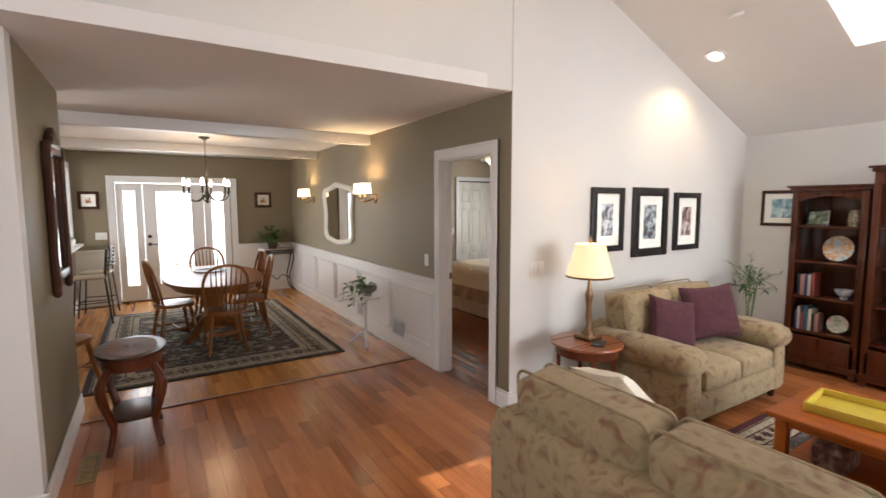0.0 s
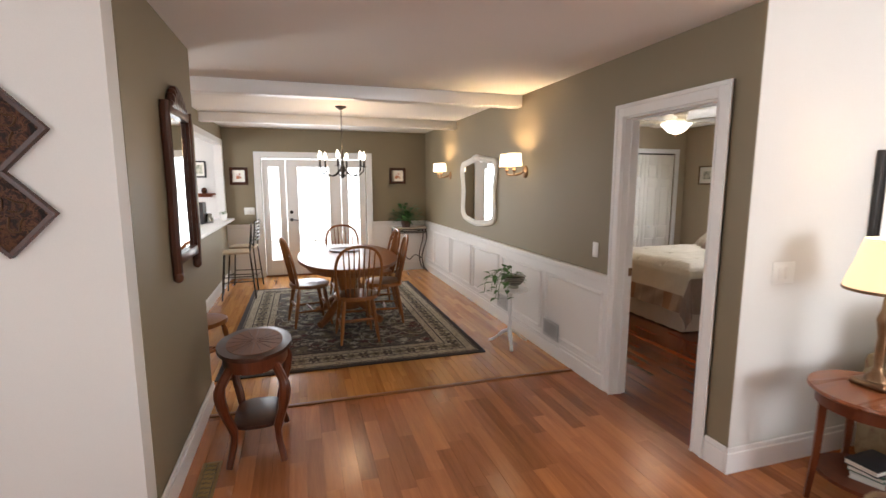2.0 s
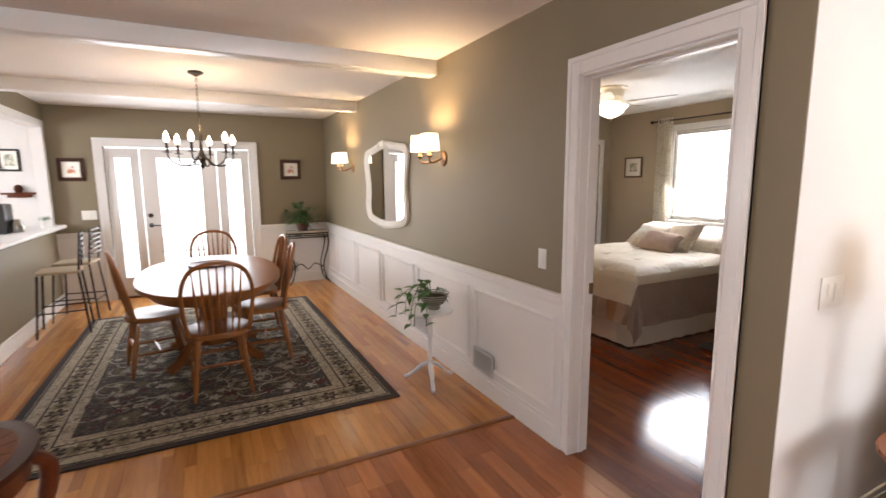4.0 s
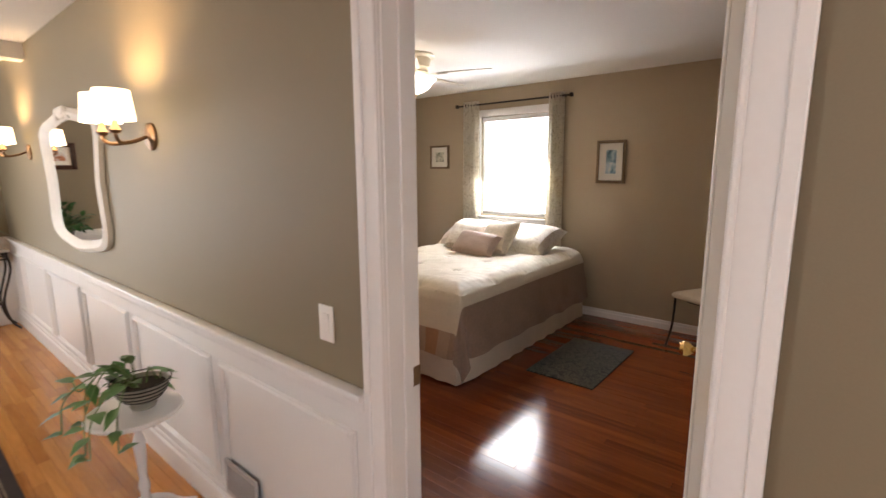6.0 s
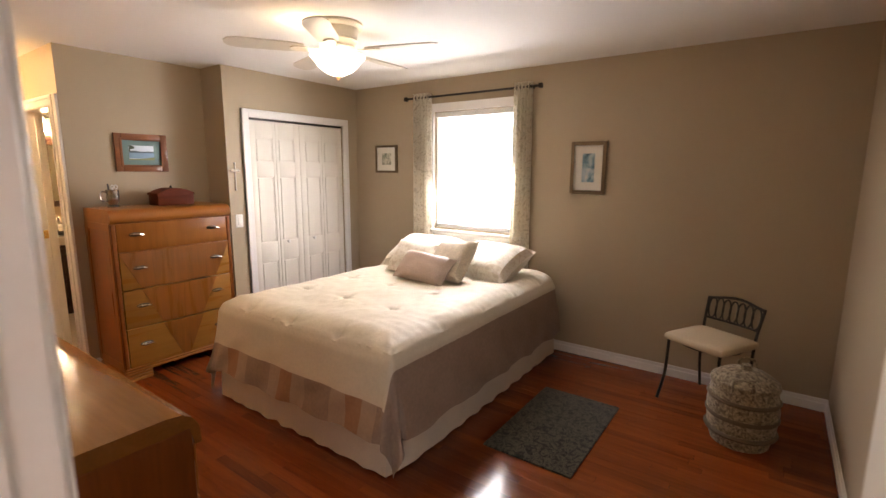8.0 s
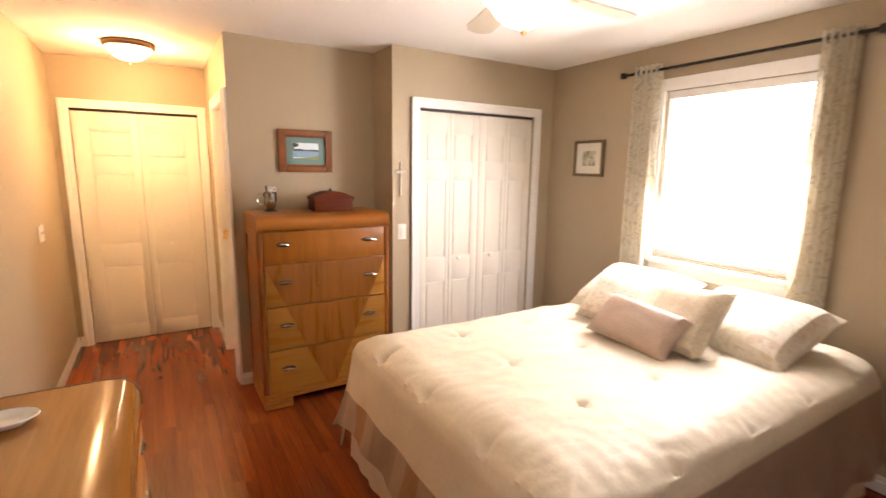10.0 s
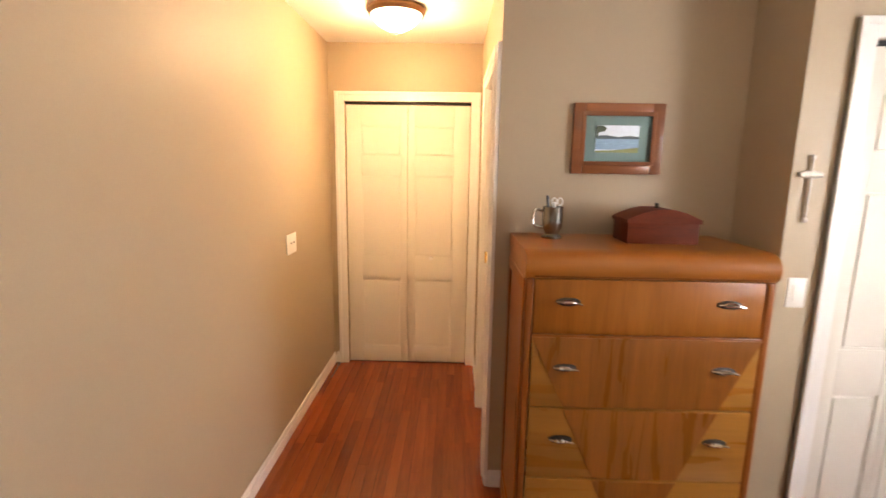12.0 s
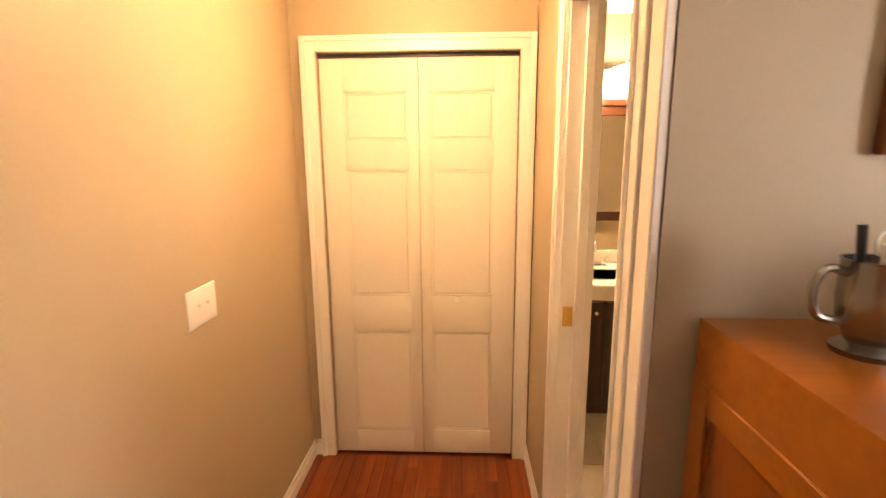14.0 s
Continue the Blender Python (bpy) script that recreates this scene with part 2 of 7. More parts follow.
def lathe(profile, seg=24, bm=None, m=None, squash=1.0):
    """A turned body from (radius, height) pairs."""
    own = bm is None
    bm = bmesh.new() if own else bm
    rings = []
    for r, z in profile:
        if r < 1e-5:
            rings.append([bm.verts.new((0, 0, z))])
        else:
            rings.append([bm.verts.new((r * math.cos(2 * math.pi * i / seg), squash * r * math.sin(2 * math.pi * i / seg), z)) for i in range(seg)])
    for a, b in zip(rings, rings[1:]):
        for i in range(seg):
            j = (i + 1) % seg
            q = [a[i % len(a)], a[j % len(a)], b[j % len(b)], b[i % len(b)]]
            q = [v for k, v in enumerate(q) if v not in q[:k]]
            if len(q) > 2:
                bm.faces.new(q)
    for ring in (rings[0], rings[-1]):
        if len(ring) > 2:
            bm.faces.new(ring)
    if m is not None:
        bmesh.ops.transform(bm, matrix=m, verts=[v for r in rings for v in r])
    return bm


def tube(points, radius, seg=8, bm=None, flat=1.0):
    """A rod along points; radius one number or one a point."""
    bm = bmesh.new() if bm is None else bm
    pts = [Vector(p) for p in points]
    rad = list(radius) if isinstance(radius, (list, tuple)) else [radius] * len(pts)
    rings, up = [], None
    for i, p in enumerate(pts):
        d = (pts[min(i + 1, len(pts) - 1)] - pts[max(i - 1, 0)]).normalized()
        if up is None:
            up = Vector((0, 0, 1)) if abs(d.z) < 0.9 else Vector((1, 0, 0))
        side = d.cross(up)
        side = side.normalized() if side.length > 1e-4 else Vector((1, 0, 0))
        up = side.cross(d).normalized()
        rings.append([bm.verts.new(p + rad[i] * (math.cos(2 * math.pi * k / seg) * side + flat * math.sin(2 * math.pi * k / seg) * up)) for k in range(seg)])
    for a, b in zip(rings, rings[1:]):
        for k in range(seg):
            bm.faces.new((a[k], a[(k + 1) % seg], b[(k + 1) % seg], b[k]))
    bm.faces.new(rings[0])
    bm.faces.new(rings[-1])
    return bm


def curve(points, n=6):
    """A smooth line through points."""
    p = [Vector(q) for q in points]
    p = [2 * p[0] - p[1]] + p + [2 * p[-1] - p[-2]]
    out = []
    for i in range(1, len(p) - 2):
        for k in range(n):
            t = k / n
            out.append(0.5 * ((2 * p[i]) + (p[i + 1] - p[i - 1]) * t + (2 * p[i - 1] - 5 * p[i] + 4 * p[i + 1] - p[i + 2]) * t * t
                              + (3 * p[i] - p[i - 1] - 3 * p[i + 1] + p[i + 2]) * t ** 3))
    return out + [p[-2]]


def slab(outline, z0, z1, bevel=0.0, bm=None, m=None):
    """A plate with any outline, its edges rounded."""
    bm = bmesh.new() if bm is None else bm
    lo = [bm.verts.new((x, y, z0)) for x, y in outline]
    hi = [bm.verts.new((x, y, z1)) for x, y in outline]
    k = len(lo)
    bm.faces.new(lo[::-1])
    top = bm.faces.new(hi)
    for i in range(k):
        bm.faces.new((lo[i], lo[(i + 1) % k], hi[(i + 1) % k], hi[i]))
    vs = lo + hi
    if bevel:
        g = bmesh.ops.bevel(bm, geom=list(top.edges), offset=bevel, segments=3, affect="EDGES", profile=0.5)
        vs = list({v for v in vs if v.is_valid} | {v for f in g["faces"] for v in f.verts})
    if m is not None:
        bmesh.ops.transform(bm, matrix=m, verts=vs)
    return bm


def wallx(name, x0, x1, ya, yb, z1, holes, material, label, z0=0.0):
    """A wall that runs along y between x0 and x1, with openings (ya, yb, za, zb)."""
    bm = bmesh.new()
    ys = sorted({ya, yb, *[h[0] for h in holes], *[h[1] for h in holes]})
    zs = sorted({z0, z1, *[h[2] for h in holes], *[h[3] for h in holes]})
    for a, b in zip(ys, ys[1:]):
        for c, d in zip(zs, zs[1:]):
            if not any(h[0] - 1e-6 <= a and b <= h[1] + 1e-6 and h[2] - 1e-6 <= c and d <= h[3] + 1e-6 for h in holes):
                bx(bm, (x0, a, c), (x1, b, d))
    bmesh.ops.remove_doubles(bm, verts=bm.verts, dist=1e-5)
    return setting(name, bm, material, label, "wall", smooth=False)


def wally(name, y0, y1, xa, xb, z1, holes, material, label, z0=0.0):
    bm = bmesh.new()
    xs = sorted({xa, xb, *[h[0] for h in holes], *[h[1] for h in holes]})
    zs = sorted({z0, z1, *[h[2] for h in holes], *[h[3] for h in holes]})
    for a, b in zip(xs, xs[1:]):
        for c, d in zip(zs, zs[1:]):
            if not any(h[0] - 1e-6 <= a and b <= h[1] + 1e-6 and h[2] - 1e-6 <= c and d <= h[3] + 1e-6 for h in holes):
                bx(bm, (a, y0, c), (b, y1, d))
    bmesh.ops.remove_doubles(bm, verts=bm.verts, dist=1e-5)
    return setting(name, bm, material, label, "wall", smooth=False)


# ---- structure ----
H = 2.44
ST = -2.84          # west face of the dining opening
BX0 = 0.117         # bedroom west wall
CY, NY, NX, HX1, HY = 4.457, 4.79, 2.295, 1.245, 6.247   # closet wall, niche back and side, hall east and end
# floors
_fl = box((WEST, SOUTH, -0.1), (0.0, 1.49, -0.008))
bx(_fl, (0.0, SOUTH, -0.1), (LR_X + 0.1, 0.0, -0.008))
setting("floor_living", _fl, BROWN_FLOOR, "reddish brown hardwood floor of the living room", "floor")
setting("floor_dining", box((WEST, 1.49, -0.1), (0.0, FAR_Y, -0.008)), OAK_FLOOR, "honey oak strip floor of the dining room", "floor")
setting("floor_bedroom", box((0.0, 0.0, -0.1), (BED_X + 0.1, 6.41, -0.009)), RED_FLOOR, "glossy reddish hardwood floor of the bedroom", "floor")
# dining
wallx("wall_dining_east", 0.0, 0.06, 0.0, FAR_Y + 0.1, H, [(0.225, 0.995, 0, 2.02)], GREEN, "olive painted dining room wall")
wallx("wall_bedroom_west", 0.06, BX0, 0.1, 1.5, H, [(0.225, 0.995, 0, 2.02)], TAUPE, "taupe bedroom wall beside the door")
FD = (-2.77, -1.07)
wallx("wall_dining_west", -3.43, -3.33, 2.6, FAR_Y, H, [(3.2, 6.30, 1.0, 2.16)], GREEN, "olive wall with a white trimmed kitchen opening")
wally("wall_kitchen_north", FAR_Y, FAR_Y + 0.12, WEST, -3.36, H, [], WHITE, "white kitchen wall with a shelf")
wally("wall_dining_north", FAR_Y, FAR_Y + 0.12, -3.36, 0.0, H, [(FD[0], FD[1], 0, 1.97)], GREEN, "olive painted dining room end wall")
wallx("wall_stub", ST - 0.12, ST, 0.40, 1.75, H, [], GREEN, "olive painted short wall with a mirror")
setting("ceiling_dining", box((WEST, 0.3, H), (0.0, FAR_Y + 0.1, H + 0.1)), CEIL, "flat white dining room ceiling", "ceiling")
bm = bmesh.new()
vs = bx(bm, (-3.0, 0.0, H), (0.0, 0.12, 5.2))
for v in bm.verts:
    v.co.y += -0.095 * v.co.x
vs = bx(bm, (WEST, 0.0, 0.0), (ST, 0.12, 5.2))
for v in vs:
    v.co.y += -0.095 * v.co.x
setting("wall_living_north_west", bm, GREY, "pale grey wall above the dining opening", "wall", False)
setting("ceiling_strip", box((ST - 0.1, 0.02, H - 0.001), (0.0, 0.42, H + 0.099)), CEIL, "white soffit at the dining opening", "ceiling")
for y in (2.60, 4.70):
    setting("beam", box((WEST, y, 2.325), (0.0, y + 0.14, H), 0.006), WHITE, "white painted ceiling beam", "beam")
# living
wally("wall_living_north", -0.003, 0.06, 0.004, LR_X + 0.1, 5.2, [], GREY, "pale grey living room wall with pictures")
wallx("wall_living_east", LR_X, LR_X + 0.12, SOUTH, 0.0, 2.6, [], GREY, "pale grey living room side wall")
wally("wall_living_south", SOUTH - 0.12, SOUTH, WEST, LR_X, 5.2, [(0.0, 3.0, 0.75, 2.45)], GREY, "pale grey living room wall with a window")
# unseen openings, cut only to go with the added kitchen and west fills
wallx("wall_west", WEST - 0.12, WEST, SOUTH, FAR_Y, 5.2, [(3.3, 4.7, 1.1, 2.1), (-4.8, -2.4, 0.85, 2.35)], GREY, "pale grey outer wall")
SLOPE, RX = 0.407, -1.3


def roof_z(x):
    return 2.354 + SLOPE * ((LR_X - x) if x > RX else (LR_X - RX - (RX - x)))


bm = bmesh.new()
SK = (1.35, 2.31, -2.15, -1.26)
for a, b, c, d in ((RX, SK[0], SOUTH, 0.02), (SK[1], LR_X + 0.1, SOUTH, 0.02), (SK[0], SK[1], SOUTH, SK[2]), (SK[0], SK[1], SK[3], 0.02), (WEST, RX, SOUTH, 0.6)):
    for v in bx(bm, (a, c, 0), (b, d, 0.12)):
        v.co.z += roof_z(v.co.x)
bmesh.ops.remove_doubles(bm, verts=bm.verts, dist=1e-5)
setting("ceiling_living", bm, CEIL, "sloping white vaulted living room ceiling", "ceiling", False)
# bedroom
wallx("wall_bedroom_east", BED_X, BED_X + 0.12, 0.0, 5.3, H, [(2.46, 3.36, 1.0, 2.13)], TAUPE, "taupe bedroom wall with a window")
wally("wall_bedroom_south", 0.06, 0.12, 0.06, BED_X, H, [], TAUPE, "taupe bedroom wall behind the door")
wallx("wall_hall_west", 0.06, BX0, 1.5, 6.41, H, [], TAUPE, "taupe hall wall with a light switch")
wally("wall_bedroom_closet", CY, CY + 0.095, NX, BED_X, H, [(2.516, 3.631, 0, 2.03)], TAUPE, "taupe bedroom wall with closet doors")
wallx("wall_niche", NX, NX + 0.08, CY + 0.095, NY, H, [], TAUPE, "taupe return of the dresser niche")
wally("wall_niche_back", NY, NY + 0.1, HX1, NX + 0.08, H, [], TAUPE, "taupe wall behind the tall dresser")
wallx("wall_hall_east", HX1, HX1 + 0.1, NY + 0.1, HY + 0.1, H, [(4.93, 5.56, 0, 2.03)], TAUPE, "taupe hall wall with the bathroom door")
wally("wall_hall_north", HY, HY + 0.1, BX0, HX1, H, [(0.235, 1.169, 0, 2.03)], TAUPE, "taupe hall end wall with closet doors")
setting("ceiling_bedroom", box((0.06, 0.06, H), (BED_X + 0.1, 7.0, H + 0.1)), CEIL, "flat white bedroom ceiling", "ceiling")
# bathroom beyond the hall
wallx("wall_bath_west", HX1, HX1 + 0.1, HY + 0.1, 7.2, H, [], TAUPE, "cream bathroom side wall")
wally("wall_bath_north", 7.2, 7.3, HX1, 2.9, H, [], TAUPE, "cream bathroom wall behind the sink")
wallx("wall_bath_east", 2.8, 2.9, NY + 0.1, 7.2, H, [], TAUPE, "cream bathroom outer wall")
wally("wall_bath_south", NY + 0.1, NY + 0.14, HX1 + 0.1, 2.8, H, [], TAUPE, "cream bathroom wall")
setting("ceiling_bath", box((HX1, 7.0, H), (2.9, 7.3, H + 0.1)), CEIL, "flat white bathroom ceiling", "ceiling")
wally("wall_closet_back", 6.9, 7.0, BX0, HX1, H, [], TAUPE, "closet back wall")
wallx("wall_closet_side", 0.06, BX0, HY + 0.1, 7.0, H, [], TAUPE, "closet side wall")
wally("wall_closet_back_2", 5.2, 5.3, 2.9, 4.0, H, [], TAUPE, "closet back wall")

# ---- trim ----


def trim(name, boxes, bevel=0.004, material=None, label="white painted trim"):
    bm = bmesh.new()
    for lo, hi in boxes:
        bx(bm, lo, hi, bevel, 1)
    return setting(name, bm, material or WHITE, label, "trim")


def casing_x(name, x, out, ya, yb, z, w=0.085):
    """Casing of an opening in a wall across x, standing out from it on one side."""
    a, b = (x, x + out * 0.018) if out > 0 else (x + out * 0.018, x)
    c, d = (x, x + out * 0.026) if out > 0 else (x + out * 0.026, x)
    trim(name, [((a, ya - w, 0), (b, ya, z + w)), ((c, ya - w, 0), (d, ya - w + 0.025, z + w)), ((c - 0.0005, ya - 0.012, 0), (d - 0.003, ya - 0.001, z)),
                ((a, yb, 0), (b, yb + w, z + w)), ((c, yb + w - 0.025, 0), (d, yb + w, z + w)), ((c - 0.0005, yb + 0.001, 0), (d - 0.003, yb + 0.012, z)),
                ((a, ya, z), (b, yb, z + w)), ((c, ya - w + 0.025, z + w - 0.025), (d, yb + w - 0.025, z + w))], 0.003)


def casing_y(name, y, out, xa, xb, z, w=0.085):
    a, b = (y, y + out * 0.018) if out > 0 else (y + out * 0.018, y)
    c, d = (y, y + out * 0.026) if out > 0 else (y + out * 0.026, y)
    trim(name, [((xa - w, a, 0), (xa, b, z + w)), ((xa - w, c, 0), (xa - w + 0.025, d, z + w)),
                ((xb, a, 0), (xb + w, b, z + w)), ((xb + w - 0.025, c, 0), (xb + w, d, z + w)),
                ((xa, a, z), (xb, b, z + w)), ((xa - w + 0.025, c, z + w - 0.025), (xb + w - 0.025, d, z + w))], 0.003)


casing_x("trim_bedroom_door", 0.0, -1, 0.225, 0.995, 2.02)
casing_x("trim_bedroom_door_inside", BX0, 0.6, 0.215, 1.008, 2.03, 0.07)
trim("trim_door_jamb", [((-0.004, 0.213, 0), (BX0 + 0.002, 0.228, 2.02)), ((-0.004, 0.992, 0), (BX0 + 0.002, 1.007, 2.02)), ((-0.004, 0.225, 2.008), (BX0 + 0.002, 0.995, 2.022)),
                        ((0.05, 0.985, 0), (0.085, 0.993, 2.01)), ((0.05, 0.228, 1.999), (0.085, 0.985, 2.009)), ((0.05, 0.227, 0), (0.085, 0.236, 2.0))], 0.002)
casing_x("trim_bath_door", HX1, -1, 4.93, 5.56, 2.02, 0.075)
trim("trim_bath_corner", [((HX1 - 0.019, NY + 0.004, 0), (HX1, 4.853, 2.095))], 0.003)
trim("trim_bath_jamb", [((HX1 - 0.005, 4.92, 0), (HX1 + 0.105, 4.935, 2.03)), ((HX1 - 0.005, 5.555, 0), (HX1 + 0.105, 5.57, 2.03)), ((HX1 - 0.005, 4.93, 2.015), (HX1 + 0.105, 5.56, 2.031)), ((HX1 + 0.045, 5.54, 0), (HX1 + 0.075, 5.556, 2.02))], 0.002)
casing_y("trim_hall_closet", HY, -1, 0.235, 1.169, 2.03, 0.07)
casing_y("trim_bedroom_closet", CY, -1, 2.516, 3.631, 2.03, 0.07)
trim("trim_bath_strike", [((HX1 + 0.007, 5.548, 0.98), (HX1 + 0.04, 5.555, 1.05))], 0.001, BRASS, "brass strike plate")
trim("trim_strike", [((0.088, 0.9895, 0.90), (0.12, 0.9925, 0.96))], 0.001, BRONZE, "bronze strike plate on the door jamb")
for z in (0.25, 1.05, 1.78):
    trim("trim_hinge", [((0.088, 0.227, z), (BX0 + 0.004, 0.231, z + 0.09))], 0.001, BRASS, "brass door hinge")


def base(name, boxes, h=0.13):
    bm = bmesh.new()
    for lo, hi in boxes:
        bx(bm, (*lo, 0), (*hi, h - 0.03), 0.003, 1)
        cx = [(a + b) / 2 for a, b in zip(lo, hi)]
        bx(bm, (*[a + (0.004 if b - a < 0.05 else 0) for a, b in zip(lo, hi)], h - 0.03), (*[b - (0.004 if b - a < 0.05 else 0) for a, b in zip(lo, hi)], h), 0.003, 1)
    return setting(name, bm, WHITE, "white painted baseboard", "baseboard")


base("baseboard_living", [((-0.02, -0.023), (LR_X, -0.003)), ((-0.02, -0.003), (0.0, 0.138))], 0.15)
base("baseboard_stub", [((ST, 0.29), (ST + 0.02, 1.75)), ((-3.33, 2.6), (-3.31, FAR_Y))], 0.15)
bm = bmesh.new()
for v in bx(bm, (WEST, -0.02, 0), (ST + 0.02, 0.0, 0.14), 0.003, 1):
    v.co.y += -0.095 * v.co.x
setting("baseboard_living_west", bm, WHITE, "white painted baseboard", "baseboard")
base("baseboard_living_east", [((LR_X - 0.02, SOUTH), (LR_X, -0.03))], 0.15)
base("baseboard_bedroom", [((BED_X - 0.015, 0.12), (BED_X, CY)), ((0.9, 0.12), (BED_X - 0.02, 0.135)), ((NX, CY - 0.015), (2.445, CY)), ((HX1, NY - 0.015), (NX, NY)), ((NX - 0.015, CY), (NX, NY - 0.02))], 0.09)
base("baseboard_hall", [((BX0, 1.1), (BX0 + 0.015, HY)), ((BX0 + 0.015, HY - 0.015), (0.164, HY)), ((HX1 - 0.015, 5.64), (HX1, HY)), ((HX1 - 0.015, NY - 0.01), (HX1 - 0.002, NY + 0.002))], 0.09)
# dining wainscot: white field, cap rail, base and raised panel mouldings
bm = bmesh.new()
bx(bm, (-0.012, 1.08, 0.0), (0.0, FAR_Y, 0.87))
bx(bm, (-0.030, 1.08, 0.0), (-0.012, FAR_Y, 0.12), 0.004, 1)
bx(bm, (-0.022, 1.08, 0.12), (-0.012, FAR_Y, 0.15), 0.004, 1)
bx(bm, (-0.045, 1.08, 0.868), (0.0, FAR_Y, 0.892), 0.006, 2)
bx(bm, (-0.028, 1.08, 0.83), (-0.012, FAR_Y, 0.868), 0.006, 2)
setting("wainscot_east", bm, WHITE, "white panelled wainscot with cap rail", "wainscot")
bm = bmesh.new()
for a, b in ((-3.33, -2.86), (-0.98, 0.0)):
    bx(bm, (a, FAR_Y - 0.012, 0), (b, FAR_Y, 0.87))
    bx(bm, (a, FAR_Y - 0.030, 0), (b, FAR_Y - 0.012, 0.15), 0.004, 1)
    bx(bm, (a, FAR_Y - 0.045, 0.868), (b, FAR_Y, 0.892), 0.006, 2)
    bx(bm, (a, FAR_Y - 0.028, 0.83), (b, FAR_Y - 0.012, 0.868), 0.006, 2)
setting("wainscot_north", bm, WHITE, "white panelled wainscot with cap rail", "wainscot")


def molding(x, y0, y1, z0, z1):
    bm = bmesh.new()
    for k, (w, d) in enumerate(((0.034, 0.010), (0.016, 0.017))):
        o = 0.009 * k
        for lo, hi in (((y0 + o, z0 + o), (y0 + o + w, z1 - o)), ((y1 - o - w, z0 + o), (y1 - o, z1 - o)), ((y0 + o + w, z0 + o), (y1 - o - w, z0 + o + w)), ((y0 + o + w, z1 - o - w), (y1 - o - w, z1 - o))):
            bx(bm, (x - d, lo[0], lo[1]), (x, hi[0], hi[1]), 0.004, 1)
    return bm


for k, (a, b) in enumerate(((1.13, 2.00), (2.07, 2.99), (3.075, 3.925), (4.00, 4.86), (4.93, 5.80), (5.87, 6.39))):
    setting("wainscot_panel_%d" % k, molding(-0.012, a, b, 0.19, 0.755), WHITE, "white picture frame moulding on the wainscot", "moulding")
setting("threshold", box((ST - 0.5, 1.47, -0.004), (0.0, 1.51, 0.010), 0.004), OAK_X, "oak strip between two wooden floors", "threshold")
# kitchen opening trim and ledge
trim("trim_kitchen_opening", [((-3.44, 3.12, 0.99), (-3.315, 3.204, 2.24)), ((-3.44, 6.296, 0.99), (-3.315, 6.38, 2.24)), ((-3.44, 3.204, 2.156), (-3.315, 6.296, 2.24))])
trim("bar_ledge", [((-3.62, 3.0, 0.97), (-3.20, 6.36, 1.01))], 0.008, WHITE, "white ledge of the kitchen opening")

# ---- doors ----


def leaf(w, h, t=0.032, cols=((0.12, 0.88),), rows=((0.065, 0.34), (0.435, 0.745), (0.815, 0.925))):
    """A moulded panel door leaf in its own x, z plane: x 0..w, y 0..t, sunk grooves round raised fields."""
    bm = bmesh.new()
    k = 0.007
    bx(bm, (0, k, 0), (w, t - k, h))
    xs = [0.0] + [c * w for a in cols for c in a] + [w]
    for s0, s1, f0, f1 in ((0.0, k, 0.002, k + 0.002), (t - k, t, t - k - 0.002, t - 0.002)):
        for i in range(0, len(xs), 2):
            bx(bm, (xs[i], s0, 0), (xs[i + 1], s1, h), 0.003, 2)
        zs = [0.0] + [c * h for a in rows for c in a] + [h]
        for c in cols:
            for i in range(0, len(zs), 2):
                bx(bm, (c[0] * w - 0.002, s0, zs[i]), (c[1] * w + 0.002, s1, zs[i + 1]), 0.003, 2)
            for r in rows:
                g = 0.009
                bx(bm, (c[0] * w + g, f0, r[0] * h + g), (c[1] * w - g, f1, r[1] * h - g), 0.0065, 1)
    return bm


def knob(r=0.016, d=0.03):
    return lathe([(0.0, 0), (r * 0.55, 0.0), (r * 0.5, d * 0.45), (r, d * 0.7), (r * 0.95, d * 0.9), (r * 0.5, d), (0, d * 1.02)], 14)


DOOR_WHITE = mat("white_door_paint", (0.75, 0.715, 0.645), 0.5, vary=0.02, scale=4, bump=0.03)
D1 = thing("bedroom_door", "white six-panel interior door standing open into the bedroom", "door", pose(0.127, 0.240, 0.008, 0, 0, 8))
lf = part("door_leaf", leaf(0.755, 2.0, 0.035, ((0.14, 0.46), (0.54, 0.86))), DOOR_WHITE, D1)
lf.matrix_local = pose(0, 0, 0)
part("knob", lathe([(0, 0), (0.03, 0), (0.03, 0.006), (0.012, 0.01), (0.011, 0.03), (0.024, 0.045), (0.027, 0.058), (0.018, 0.07), (0, 0.072)], 18), BRASS, D1, "polished brass knob", m=pose(0.69, 0.035, 0.93, -90))
part("knob", lathe([(0, 0), (0.03, 0), (0.03, 0.006), (0.012, 0.01), (0.011, 0.03), (0.024, 0.045), (0.027, 0.058), (0.018, 0.07), (0, 0.072)], 18), BRASS, D1, "polished brass knob", m=pose(0.69, 0.0, 0.93, 90))


def bifold(name, xs, y, knobs, label, angle=0.0):
    t = thing(name, label, "door", pose(0, y, 0.006))
    for i, (a, b) in enumerate(zip(xs, xs[1:])):
        part("door_leaf", leaf(b - a - 0.003, 2.003, cols=((0.24, 0.89),) if i % 2 == 0 else ((0.11, 0.76),)), DOOR_WHITE, t, m=pose(a + 0.002, 0, 0))
    for x in knobs:
        part("knob", knob(), WHITE, t, "small white knob", m=pose(x, 0.0, 0.86, 90))
    part("track", box((xs[0] - 0.004, 0.004, 2.008), (xs[-1] + 0.004, 0.032, 2.023)), BLACK, t, "dark sliding track")
    return t


